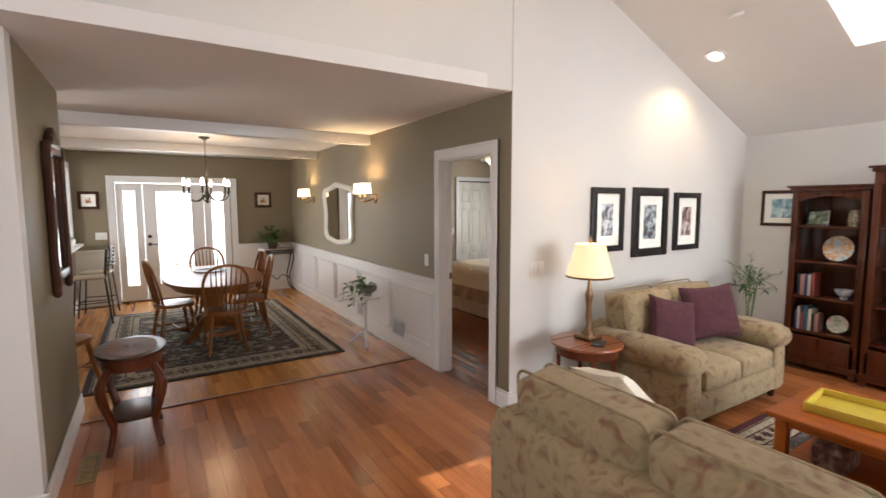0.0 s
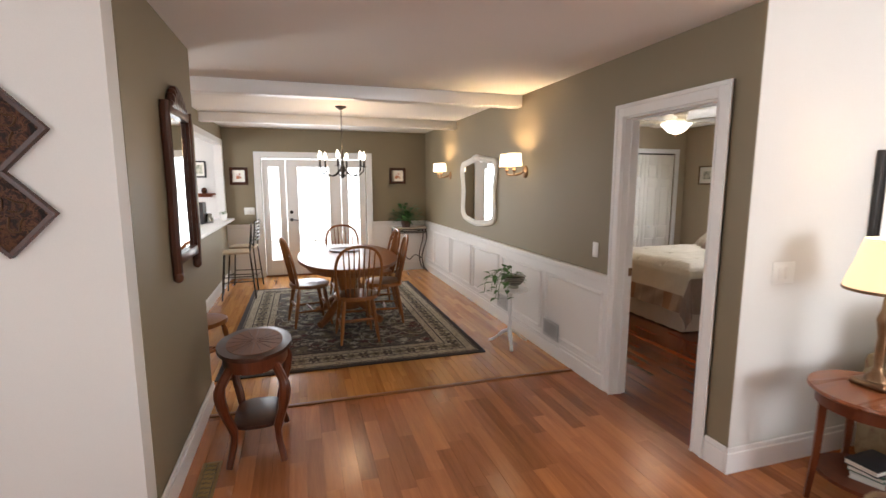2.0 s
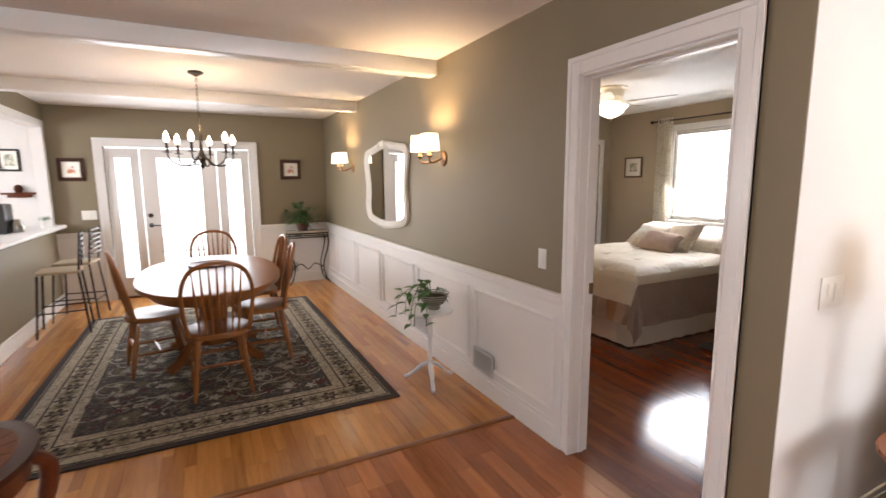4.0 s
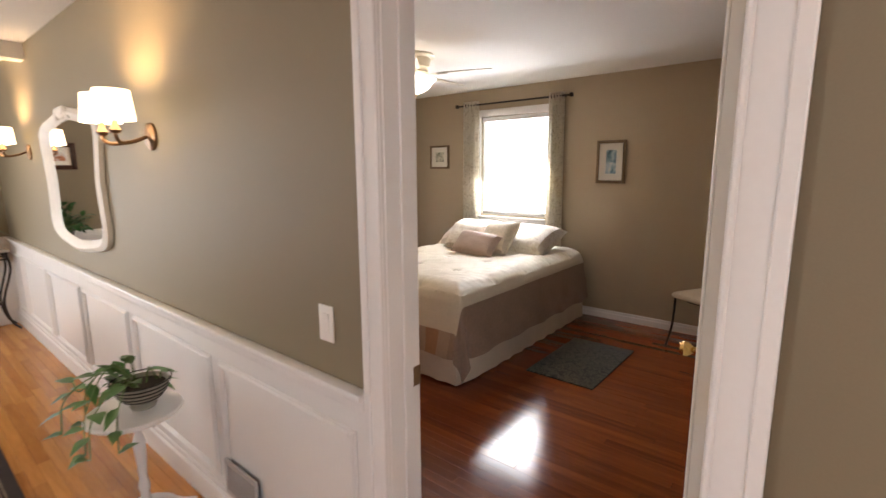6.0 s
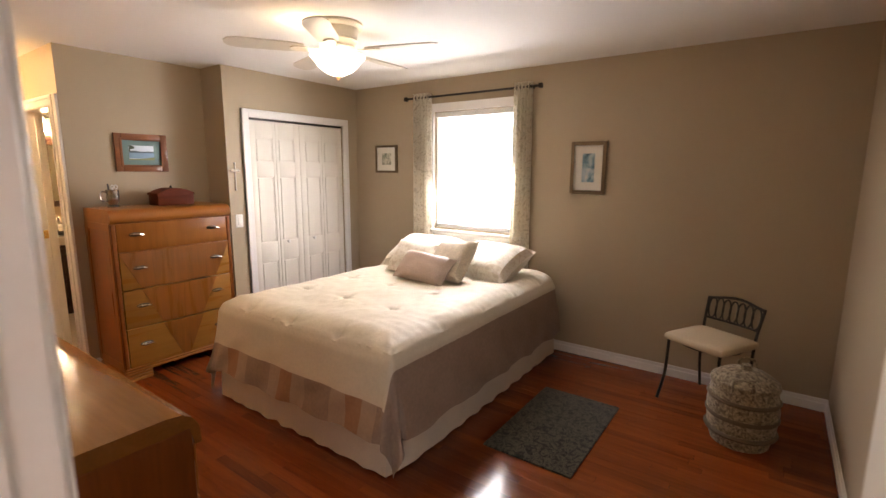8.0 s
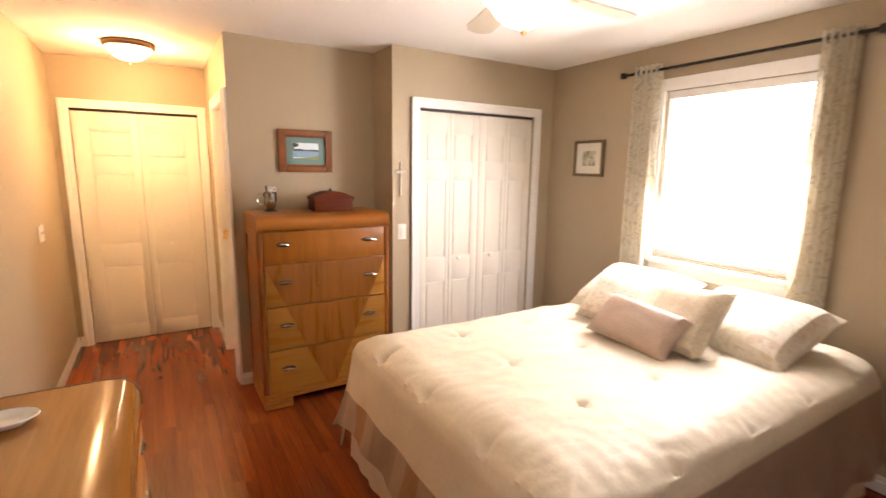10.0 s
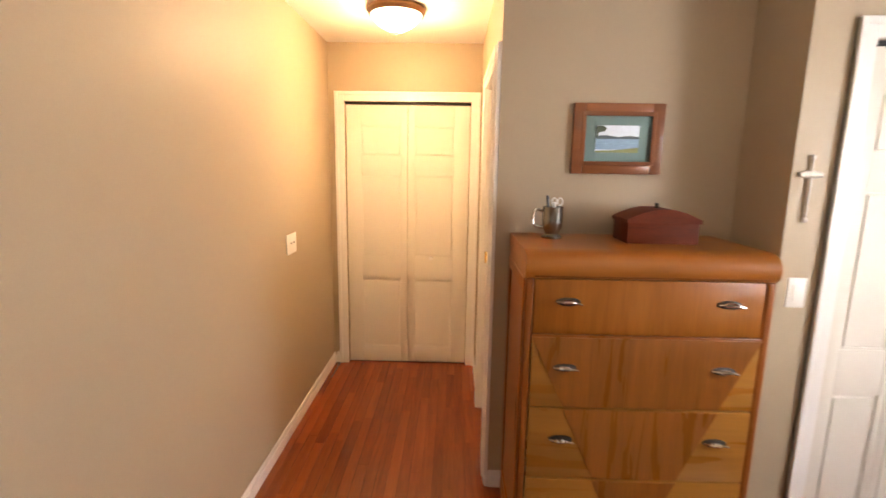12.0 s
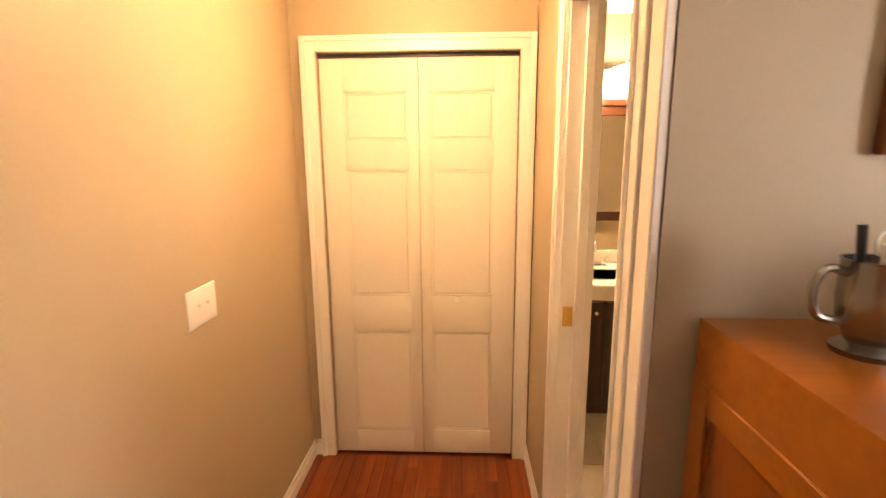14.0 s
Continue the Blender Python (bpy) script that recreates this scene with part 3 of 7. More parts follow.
bifold("hall_closet_door", (0.238, 0.702, 1.166), HY + 0.02, (0.885,), "white bifold closet door of two moulded leaves, closed")
bifold("bedroom_closet_door", (2.519, 2.797, 3.074, 3.351, 3.628), CY + 0.012, (2.885, 3.205), "white bifold closet doors of four moulded leaves, closed")

# french doors with two side lights
GLASS = bpy.data.materials.new("clear_glass")
GLASS.use_nodes = True
_b = GLASS.node_tree.nodes["Principled BSDF"]
_b.inputs["Base Color"].default_value, _b.inputs["Roughness"].default_value, _b.inputs["Transmission Weight"].default_value, _b.inputs["IOR"].default_value = (1, 1, 1, 1), 0.02, 1.0, 1.05
casing_y("trim_french_door", FAR_Y, -1, FD[0] - 0.005, FD[1] + 0.005, 1.97, 0.10)
FY = FAR_Y + 0.03


def glazed(name, x0, x1, g0, g1, zb, zt, cols, rows, label):
    t = thing(name, label, "door", pose(0, FY, 0.02))
    bm = bmesh.new()
    bx(bm, (x0, 0, 0), (g0, 0.045, 1.93), 0.003, 1)
    bx(bm, (g1, 0, 0), (x1, 0.045, 1.93), 0.003, 1)
    bx(bm, (g0, 0, 0), (g1, 0.045, zb), 0.003, 1)
    bx(bm, (g0, 0, zt), (g1, 0.045, 1.93), 0.003, 1)
    for lo, hi in (((g0 - 0.025, zb - 0.025), (g0, zt + 0.025)), ((g1, zb - 0.025), (g1 + 0.025, zt + 0.025)), ((g0, zb - 0.025), (g1, zb)), ((g0, zt), (g1, zt + 0.025))):
        bx(bm, (lo[0], -0.008, lo[1]), (hi[0], 0.002, hi[1]), 0.003, 1)
    part("frame", bm, WHITE, t)
    for i in range(1, cols):
        x = g0 + (g1 - g0) * i / cols
        part("muntin", box((x - 0.006, 0.018, zb), (x + 0.006, 0.028, zt)), WHITE, t)
    for i in range(1, rows):
        z = zb + (zt - zb) * i / rows
        part("muntin", box((g0, 0.017, z - 0.006), (g1, 0.027, z + 0.006)), WHITE, t)
    p = part("pane", box((g0, 0.020, zb), (g1, 0.024, zt)), GLASS, t, smooth=False)
    p.visible_shadow = False
    return t


glazed("side_light", FD[0] + 0.01, -2.40, -2.665, -2.50, 0.25, 1.81, 1, 5, "narrow white glazed side light beside the door")
T = glazed("french_door", -2.39, -1.50, -2.207, -1.688, 0.25, 1.81, 2, 5, "white glazed garden door with black lever handle")
for z in (0.93, 1.06):
    part("lock_plate", lathe([(0, 0), (0.03, 0), (0.028, 0.008), (0.02, 0.014), (0, 0.015)], 16), BLACK, T, "black lock rosette", m=pose(-2.325, 0.0, z, 90))
part("lever", tube([(-2.325, -0.01, 0.93), (-2.325, -0.045, 0.93), (-2.28, -0.05, 0.93), (-2.215, -0.05, 0.925)], 0.009), BLACK, T, "black lever handle")
T = glazed("side_light", -1.49, FD[1] - 0.01, -1.378, -1.182, 0.25, 1.81, 1, 5, "narrow white glazed side light beside the door")
trim("trim_door_sill", [((FD[0], FAR_Y - 0.02, 0.0), (FD[1], FAR_Y + 0.12, 0.022))], 0.004, OAK_X, "oak door sill")
# garden beyond the glass
bm = bmesh.new()
bmesh.ops.create_grid(bm, x_segments=1, y_segments=1, size=1)
for v in bm.verts:
    v.co = Vector((v.co.x * 14, FAR_Y + 9, v.co.y * 7 + 6))
setting("backdrop", bm, DAYLIGHT, "bright daylight sky outside the doors", "sky")
bm = bmesh.new()
bmesh.ops.create_grid(bm, x_segments=1, y_segments=1, size=1)
for v in bm.verts:
    v.co = Vector((BED_X + 5, v.co.x * 9 + 3, v.co.y * 6 + 4))
setting("backdrop_east", bm, glow("bright_east_sky", (0.95, 0.98, 1.0), 6.0), "bright daylight sky outside the bedroom", "sky")
GRASS = mat("sunlit_lawn", (0.10, 0.22, 0.05), 0.95, vary=0.4, scale=2, bump=0.4)
setting("ground", box((-40, FAR_Y + 0.13, -0.3), (40, 40, -0.12)), GRASS, "green lawn outside the garden doors", "lawn")
# added pale slab over the lawn, so the ground outside washes out white
setting("patio", box((-4.5, FAR_Y + 0.13, -0.12), (1, FAR_Y + 8.5, -0.05)), mat("pale_concrete", (0.72, 0.71, 0.68), 0.9, vary=0.1), "pale concrete patio added outside the doors to whiten the view", "patio")
bm = bmesh.new()
for x0, x1, y0, y1 in ((SK[0] - 0.04, SK[0], SK[2] - 0.04, SK[3] + 0.04), (SK[1], SK[1] + 0.04, SK[2] - 0.04, SK[3] + 0.04), (SK[0], SK[1], SK[2] - 0.04, SK[2]), (SK[0], SK[1], SK[3], SK[3] + 0.04)):
    for v in bx(bm, (x0, y0, 0.121), (x1, y1, 0.17)):
        v.co.z += roof_z(v.co.x)
setting("skylight_frame", bm, WHITE, "white curb round the skylight opening", "skylight", False)

# bedroom window
W = thing("window_1", "white framed bedroom window with raised blinds, bright daylight", "window", pose(BED_X, -0.09, 0))
tagged(W, kind="structure")
bm = bmesh.new()
for lo, hi in (((-0.02, 2.47, 0.96), (0.0, 2.55, 2.21)), ((-0.02, 3.45, 0.96), (0.0, 3.53, 2.21)), ((-0.02, 2.55, 2.13), (0.0, 3.45, 2.21))):
    bx(bm, lo, hi, 0.004, 1)
part("casing", bm, WHITE, W)
part("window_sill", box((-0.05, 2.45, 0.955), (0.04, 3.55, 0.985), 0.006), WHITE, W)
part("apron", box((-0.018, 2.48, 0.885), (0.0, 3.52, 0.955), 0.004), WHITE, W)
bm = bmesh.new()
for lo, hi in (((0.03, 2.55, 1.0), (0.08, 2.59, 2.13)), ((0.03, 3.41, 1.0), (0.08, 3.45, 2.13)), ((0.03, 2.59, 1.0), (0.08, 3.41, 1.045)), ((0.03, 2.59, 2.09), (0.08, 3.41, 2.13)), ((0.045, 2.59, 1.53), (0.075, 3.41, 1.57))):
    bx(bm, lo, hi, 0.003, 1)
part("window_frame", bm, WHITE, W)
p = part("pane", box((0.058, 2.59, 1.045), (0.062, 3.41, 2.09)), GLASS, W, smooth=False)
p.visible_shadow = False
part("headrail", box((0.0, 2.56, 2.075), (0.028, 3.44, 2.125), 0.004), WHITE, W)
part("bottom_rail", box((0.002, 2.57, 1.03), (0.026, 3.43, 1.045), 0.003), WHITE, W)
sl = box((0.003, 2.57, -0.0006), (0.025, 3.43, 0.0006))
s0 = part("slat", sl, BLIND, W, m=pose(0.014, 0, 1.06, 0, 62) @ pose(-0.014, 0, 0))
for i in range(1, 40):
    o = new("slat", s0.data)
    o.parent = W
    o.matrix_local = pose(0.014, 0, 1.06 + i * 0.0255, 0, 62) @ pose(-0.014, 0, 0)

# ---- switches, vents ----


def plate(m, gangs=1, label="white light switch plate on the wall", rocker=True):
    """Wall plate in the x, z plane facing -y."""
    t = thing("light_switch", label, "switch", m)
    w = 0.035 + 0.0225 * (gangs - 1) * 1.9
    part("cover_plate", box((-w, -0.006, -0.058), (w, 0.0, 0.058), 0.003), PLASTIC, t)
    for g in range(gangs):
        x = (g - (gangs - 1) / 2) * 0.046
        if rocker:
            part("rocker", box((x - 0.016, -0.010, -0.033), (x + 0.016, -0.004, 0.033), 0.003), PLASTIC, t)
        else:
            part("toggle", box((x - 0.004, -0.018, 0.0), (x + 0.004, -0.004, 0.012), 0.002), PLASTIC, t)
    return t


plate(pose(0.0, 1.268, 1.06, 0, 0, -90))
plate(pose(0.27, -0.003, 1.10), 2)
plate(pose(-2.98, FAR_Y, 1.11), 2)
plate(pose(2.372, CY, 1.11))
plate(pose(BX0, 5.335, 1.115, 0, 0, 90), 2, rocker=False)


def grille(m, w, h, label, material):
    t = thing("vent", label, "vent", m)
    bm = bmesh.new()
    for lo, hi in (((0, 0), (w, 0.018)), ((0, h - 0.018), (w, h)), ((0, 0.018), (0.018, h - 0.018)), ((w - 0.018, 0.018), (w, h - 0.018))):
        bx(bm, (lo[0], -0.010, lo[1]), (hi[0], 0, hi[1]), 0.002, 1)
    part("frame", bm, material, t)
    # black sheet stands in for the shade inside the duct
    part("backing", box((0.01, -0.002, 0.01), (w - 0.01, 0.0, h - 0.01)), BLACK, t)
    n = 9
    for i in range(n):
        z = 0.022 + (h - 0.044) * i / (n - 1)
        part("slat", box((0.016, -0.008, z - 0.004), (w - 0.016, -0.003, z + 0.004)), material, t)
    return t


GREYMETAL = mat("grey_vent_enamel", (0.55, 0.55, 0.54), 0.4, 0.2)
for y in (1.98, 3.05):
    grille(pose(-0.03, y, 0.165, 0, 0, -90), 0.26, 0.16, "white metal air vent low in the wainscot", GREYMETAL)
grille(pose(-0.75, FAR_Y - 0.03, 0.17), 0.28, 0.14, "white metal air vent in the wainscot", GREYMETAL)
t = thing("floor_vent", "dull brass floor register with scroll openings in the wood floor", "vent", pose(-2.705, 0.73, 0.0))
# black sheet under the register in place of the duct's shade
part("backing", box((-0.042, -0.17, -0.002), (0.042, 0.17, 0.002)), BLACK, t)
bm = bmesh.new()
for lo, hi in (((-0.05, -0.18), (-0.032, 0.18)), ((0.032, -0.18), (0.05, 0.18)), ((-0.032, -0.18), (0.032, -0.16)), ((-0.032, 0.16), (0.032, 0.18))):
    bx(bm, (*lo, 0), (*hi, 0.006), 0.002, 1)
for i in range(8):
    yy = -0.14 + i * 0.04
    tube([(0.026 * math.cos(a), yy + 0.018 * math.sin(a), 0.004) for a in [k * math.pi / 6 for k in range(13)]], 0.0035, 6, bm)
    tube([(-0.03, yy - 0.02, 0.004), (0.03, yy + 0.02, 0.004)], 0.003, 6, bm)
part("register_frame", bm, mat("dull_brass", (0.30, 0.20, 0.08), 0.4, 0.9, vary=0.2, scale=20), t)

# ---- soft shapes ----


def puff(lo, hi, r, bulge=(0.0, 0.0, 0.0), cuts=9, rough=0.0, freq=5.0, m=None, bm=None, seed=0.0):
    """A stuffed body: a rounded box whose faces swell, with soft creases."""
    own = bmesh.new()
    bmesh.ops.create_cube(own, size=2)
    bmesh.ops.subdivide_edges(own, edges=own.edges[:], cuts=cuts, use_grid_fill=True)
    c = [(a + b) / 2 for a, b in zip(lo, hi)]
    h = [(b - a) / 2 for a, b in zip(lo, hi)]
    r = min(r, *h)
    for v in own.verts:
        u = v.co.copy()
        q = Vector([u[i] * h[i] for i in range(3)])
        inner = Vector([max(-(h[i] - r), min(h[i] - r, q[i])) for i in range(3)])
        d = q - inner
        if d.length > 1e-6:
            q = inner + d.normalized() * r
        for i in range(3):
            j, k = (i + 1) % 3, (i + 2) % 3
            q[i] *= 1 + bulge[i] * (1 - u[j] ** 2) * (1 - u[k] ** 2)
        if rough:
            q += rough * noise.noise_vector(Vector((q.x + seed, q.y, q.z)) * freq)
        v.co = q + Vector(c)
    if m is not None:
        bmesh.ops.transform(own, matrix=m, verts=own.verts[:])
    if bm is None:
        return own
    me = bpy.data.meshes.new("tmp")
    own.to_mesh(me)
    own.free()
    bm.from_mesh(me)
    bpy.data.meshes.remove(me)
    return bm


def smooth_curve(pts, r, seg=8, n=6):
    return tube(curve(pts, n), r, seg)


def oval(rx, ry, n=40, p=2.0):
    out = []
    for i in range(n):
        a = 2 * math.pi * i / n
        c, s = math.cos(a), math.sin(a)
        out.append((rx * math.copysign(abs(c) ** (2 / p), c), ry * math.copysign(abs(s) ** (2 / p), s)))
    return out


def frame_picture(name, m, w, h, fw, frame_mat, mat_mat, art, label, opening=None, depth=0.022):
    """A picture in the x, z plane facing -y, centred on its place."""
    t = thing(name, label, "picture", m)
    bm = bmesh.new()
    a, b = w / 2, h / 2
    for lo, hi in (((-a, -b), (-a + fw, b)), ((a - fw, -b), (a, b)), ((-a + fw, -b), (a - fw, -b + fw)), ((-a + fw, b - fw), (a - fw, b))):
        bx(bm, (lo[0], -depth, lo[1]), (hi[0], 0, hi[1]), 0.005, 2)
    g = fw * 0.72
    for lo, hi in (((-a + g, -b + g), (-a + fw + 0.004, b - g)), ((a - fw - 0.004, -b + g), (a - g, b - g)), ((-a + fw, -b + g), (a - fw, -b + fw + 0.004)), ((-a + fw, b - fw - 0.004), (a - fw, b - g))):
        bx(bm, (lo[0], -depth - 0.004, lo[1]), (hi[0], -depth + 0.004, hi[1]), 0.002, 1)
    part("frame", bm, frame_mat, t)
    part("mount", box((-a + fw, -0.009, -b + fw), (a - fw, -0.004, b - fw)), mat_mat, t, "pale mount board")
    ow, oh = opening or ((w - 2 * fw) * 0.56, (h - 2 * fw) * 0.62)
    part("print", box((-ow / 2, -0.0105, -oh / 2), (ow / 2, -0.0085, oh / 2)), art, t, "printed picture")
    p = part("pane", box((-a + fw, -0.014, -b + fw), (a - fw, -0.0125, b - fw)), GLASS, t, "clear picture glass", smooth=False)
    p.visible_shadow = False
    return t


def art(name, colors, scale=9.0, seedy=0.0):
    n = len(colors)
    return patterned(name, colors, [0.30 + 0.4 * i / max(1, n - 1) for i in range(n)], scale, rough=0.5, bump=0.0, distort=0.6 + seedy)


MOUNT = mat("cream_mount_board", (0.78, 0.75, 0.67), 0.8, vary=0.02)
GREYART = art("black_white_photo", [(0.02, 0.02, 0.02), (0.12, 0.12, 0.13), (0.5, 0.5, 0.5), (0.75, 0.75, 0.74)], 14)
GREYART2 = art("dim_street_photo", [(0.02, 0.02, 0.025), (0.07, 0.07, 0.08), (0.3, 0.33, 0.34), (0.6, 0.62, 0.6)], 20)
REDART = art("dark_red_photo", [(0.02, 0.015, 0.015), (0.12, 0.05, 0.045), (0.35, 0.28, 0.26), (0.7, 0.7, 0.68)], 11)
BLUEART = art("sea_print", [(0.05, 0.10, 0.14), (0.18, 0.30, 0.36), (0.45, 0.55, 0.58), (0.7, 0.68, 0.6)], 12)
SEPIA = art("botanical_print", [(0.12, 0.14, 0.10), (0.35, 0.36, 0.28), (0.6, 0.57, 0.46), (0.75, 0.72, 0.62)], 22)
BIRD = art("small_animal_print", [(0.75, 0.73, 0.7), (0.72, 0.7, 0.66), (0.45, 0.16, 0.07), (0.12, 0.10, 0.08)], 16)

# ---- dining room ----
RUG_DARK = patterned("dark_rug_field", [(0.010, 0.009, 0.009), (0.03, 0.024, 0.02), (0.055, 0.035, 0.028), (0.20, 0.18, 0.14)], [0.36, 0.47, 0.55, 0.66], 26, rough=1.0, distort=2.2)
RUG_TAN = patterned("tan_rug_border", [(0.07, 0.05, 0.035), (0.25, 0.205, 0.14), (0.33, 0.285, 0.20), (0.42, 0.375, 0.28)], [0.36, 0.45, 0.55, 0.66], 34, rough=1.0, distort=2.0)
RUG_EDGE = mat("rug_edge_wool", (0.03, 0.02, 0.017), 1.0, vary=0.25, scale=40, bump=0.5)
RUG_CREAM = mat("cream_rug_wool", (0.38, 0.35, 0.28), 1.0, vary=0.25, scale=30, bump=0.5)
RUG_OLIVE = mat("olive_rug_wool", (0.15, 0.125, 0.075), 1.0, vary=0.3, scale=30, bump=0.5)
RUG_WINE = mat("wine_rug_wool", (0.075, 0.018, 0.018), 1.0, vary=0.3, scale=30, bump=0.5)


def ring(x0, y0, x1, y1, w, z0, z1):
    bm = bmesh.new()
    for lo, hi in (((x0, y0), (x1, y0 + w)), ((x0, y1 - w), (x1, y1)), ((x0, y0 + w), (x0 + w, y1 - w)), ((x1 - w, y0 + w), (x1, y1 - w))):
        bx(bm, (*lo, z0), (*hi, z1))
    return bm


def flower(bm, x, y, r, z, n, turn, inner=0.35):
    c = bm.verts.new((x, y, z))
    k = n * 4
    vs = [bm.verts.new((x + r * (inner + (1 - inner) * abs(math.sin(n * math.pi * i / k))) * math.cos(2 * math.pi * i / k + turn),
                        y + r * (inner + (1 - inner) * abs(math.sin(n * math.pi * i / k))) * math.sin(2 * math.pi * i / k + turn), z)) for i in range(k)]
    for i in range(k):
        bm.faces.new((c, vs[i], vs[(i + 1) % k]))


def vine(bm, x, y, r, a0, a1, z, w=0.010):
    pts = [(x + r * (1 - 0.45 * t) * math.cos(a0 + (a1 - a0) * t), y + r * (1 - 0.45 * t) * math.sin(a0 + (a1 - a0) * t), w * (1 - 0.6 * t)) for t in [i / 9 for i in range(10)]]
    pr = None
    for i, (px, py, pw) in enumerate(pts):
        dx, dy = px - x, py - y
        ln = math.hypot(dx, dy)
        q = (bm.verts.new((px + pw * dx / ln, py + pw * dy / ln, z)), bm.verts.new((px - pw * dx / ln, py - pw * dy / ln, z)))
        if pr:
            bm.faces.new((pr[0], q[0], q[1], pr[1]))
        pr = q


def oriental_rug(name, label, x0, y0, x1, y1, border, field, band, edge, accents, seed):
    rnd = random.Random(seed)
    t = thing(name, label, "rug", pose(0, 0, 0.0))
    part("rug_field", box((x0, y0, 0.0), (x1, y1, 0.009), 0.004), field, t)
    part("binding", ring(x0 - 0.004, y0 - 0.004, x1 + 0.004, y1 + 0.004, 0.05, 0.0, 0.0105), edge, t)
    part("border", ring(x0 + 0.05, y0 + 0.05, x1 - 0.05, y1 - 0.05, border, 0.001, 0.0112), band, t)
    for k in (0.055, 0.05 + border * 0.27, 0.05 + border * 0.73, 0.05 + border - 0.012):
        part("border_line", ring(x0 + k, y0 + k, x1 - k, y1 - k, 0.012, 0.002, 0.0118), edge, t)
    for a, (mt, cnt) in enumerate(accents):
        bm = bmesh.new()
        z = 0.0122 + 0.0003 * a
        for i in range(cnt):
            x, y = rnd.uniform(x0 + border + 0.1, x1 - border - 0.1), rnd.uniform(y0 + border + 0.1, y1 - border - 0.1)
            if rnd.random() < 0.55:
                flower(bm, x, y, rnd.uniform(0.02, 0.06), z, rnd.choice((4, 5, 6, 8)), rnd.uniform(0, 6))
            else:
                s = rnd.uniform(0, 6.28)
                vine(bm, x, y, rnd.uniform(0.05, 0.16), s, s + rnd.choice((-1, 1)) * rnd.uniform(2.5, 4.8), z, 0.007)
        tagged(part("motifs", bm, mt, t, smooth=False), kind="stuff")
    bm, b2 = bmesh.new(), bmesh.new()
    for side in range(4):
        ln = (x1 - x0) if side < 2 else (y1 - y0)
        n = int(ln / 0.13)
        for i in range(n + 1):
            u = 0.05 + border / 2 + (ln - 0.1 - border) * i / n
            w = 0.05 + border / 2
            x, y = ((x0 + u, y0 + w), (x0 + u, y1 - w), (x0 + w, y0 + u), (x1 - w, y0 + u))[side]
            flower(bm if i % 2 else b2, x, y, border * 0.2, 0.0125, 6 if i % 2 else 8, i, 0.5)
            flower(b2 if i % 2 else bm, x, y, border * 0.09, 0.0131, 5, i)
    tagged(part("border_flowers", bm, edge, t, smooth=False), kind="stuff")
    tagged(part("border_flowers", b2, accents[0][0], t, smooth=False), kind="stuff")
    return t


oriental_rug("area_rug", "dark floral oriental rug with tan border under the dining table", -2.88, 2.10, -0.57, 5.42, 0.34, RUG_DARK, RUG_TAN, RUG_EDGE, [(RUG_OLIVE, 380), (RUG_CREAM, 360), (RUG_WINE, 120)], 3)

# table
TX, TY = -1.69, 3.58
t = thing("dining_table", "oval golden oak pedestal dining table, polished top", "table", pose(TX, TY, 0.012))
part("tabletop", slab(oval(0.54, 0.98, 56, 2.25), 0.715, 0.745, 0.010), OAK_X, t, "polished oak top")
part("apron", slab(oval(0.46, 0.88, 48, 2.25), 0.645, 0.715), OAK, t)
part("pedestal", lathe([(0.10, 0.12), (0.16, 0.14), (0.17, 0.20), (0.11, 0.26), (0.085, 0.34), (0.12, 0.45), (0.13, 0.52), (0.09, 0.58), (0.14, 0.62), (0.16, 0.645)], 28), OAK, t, "turned oak pedestal")
for i in range(4):
    a = math.pi / 4 + i * math.pi / 2
    c, s = math.cos(a), math.sin(a)
    part("foot", tube(curve([(0.08 * c, 0.08 * s, 0.24), (0.22 * c, 0.22 * s, 0.19), (0.36 * c, 0.36 * s, 0.08), (0.47 * c, 0.47 * s, 0.035)], 5), [0.05] * 6 + [0.045] * 5 + [0.04] * 5, 10, flat=1.0), OAK, t, "curved oak foot")
t = thing("place_mat", "dark round tray lying on the oak dining table", "tray", pose(TX + 0.0, TY + 0.35, 0.757))
part("disc", lathe([(0, 0), (0.17, 0), (0.19, 0.012), (0.185, 0.014), (0.165, 0.005), (0, 0.005)], 36), MAHOGANY, t)


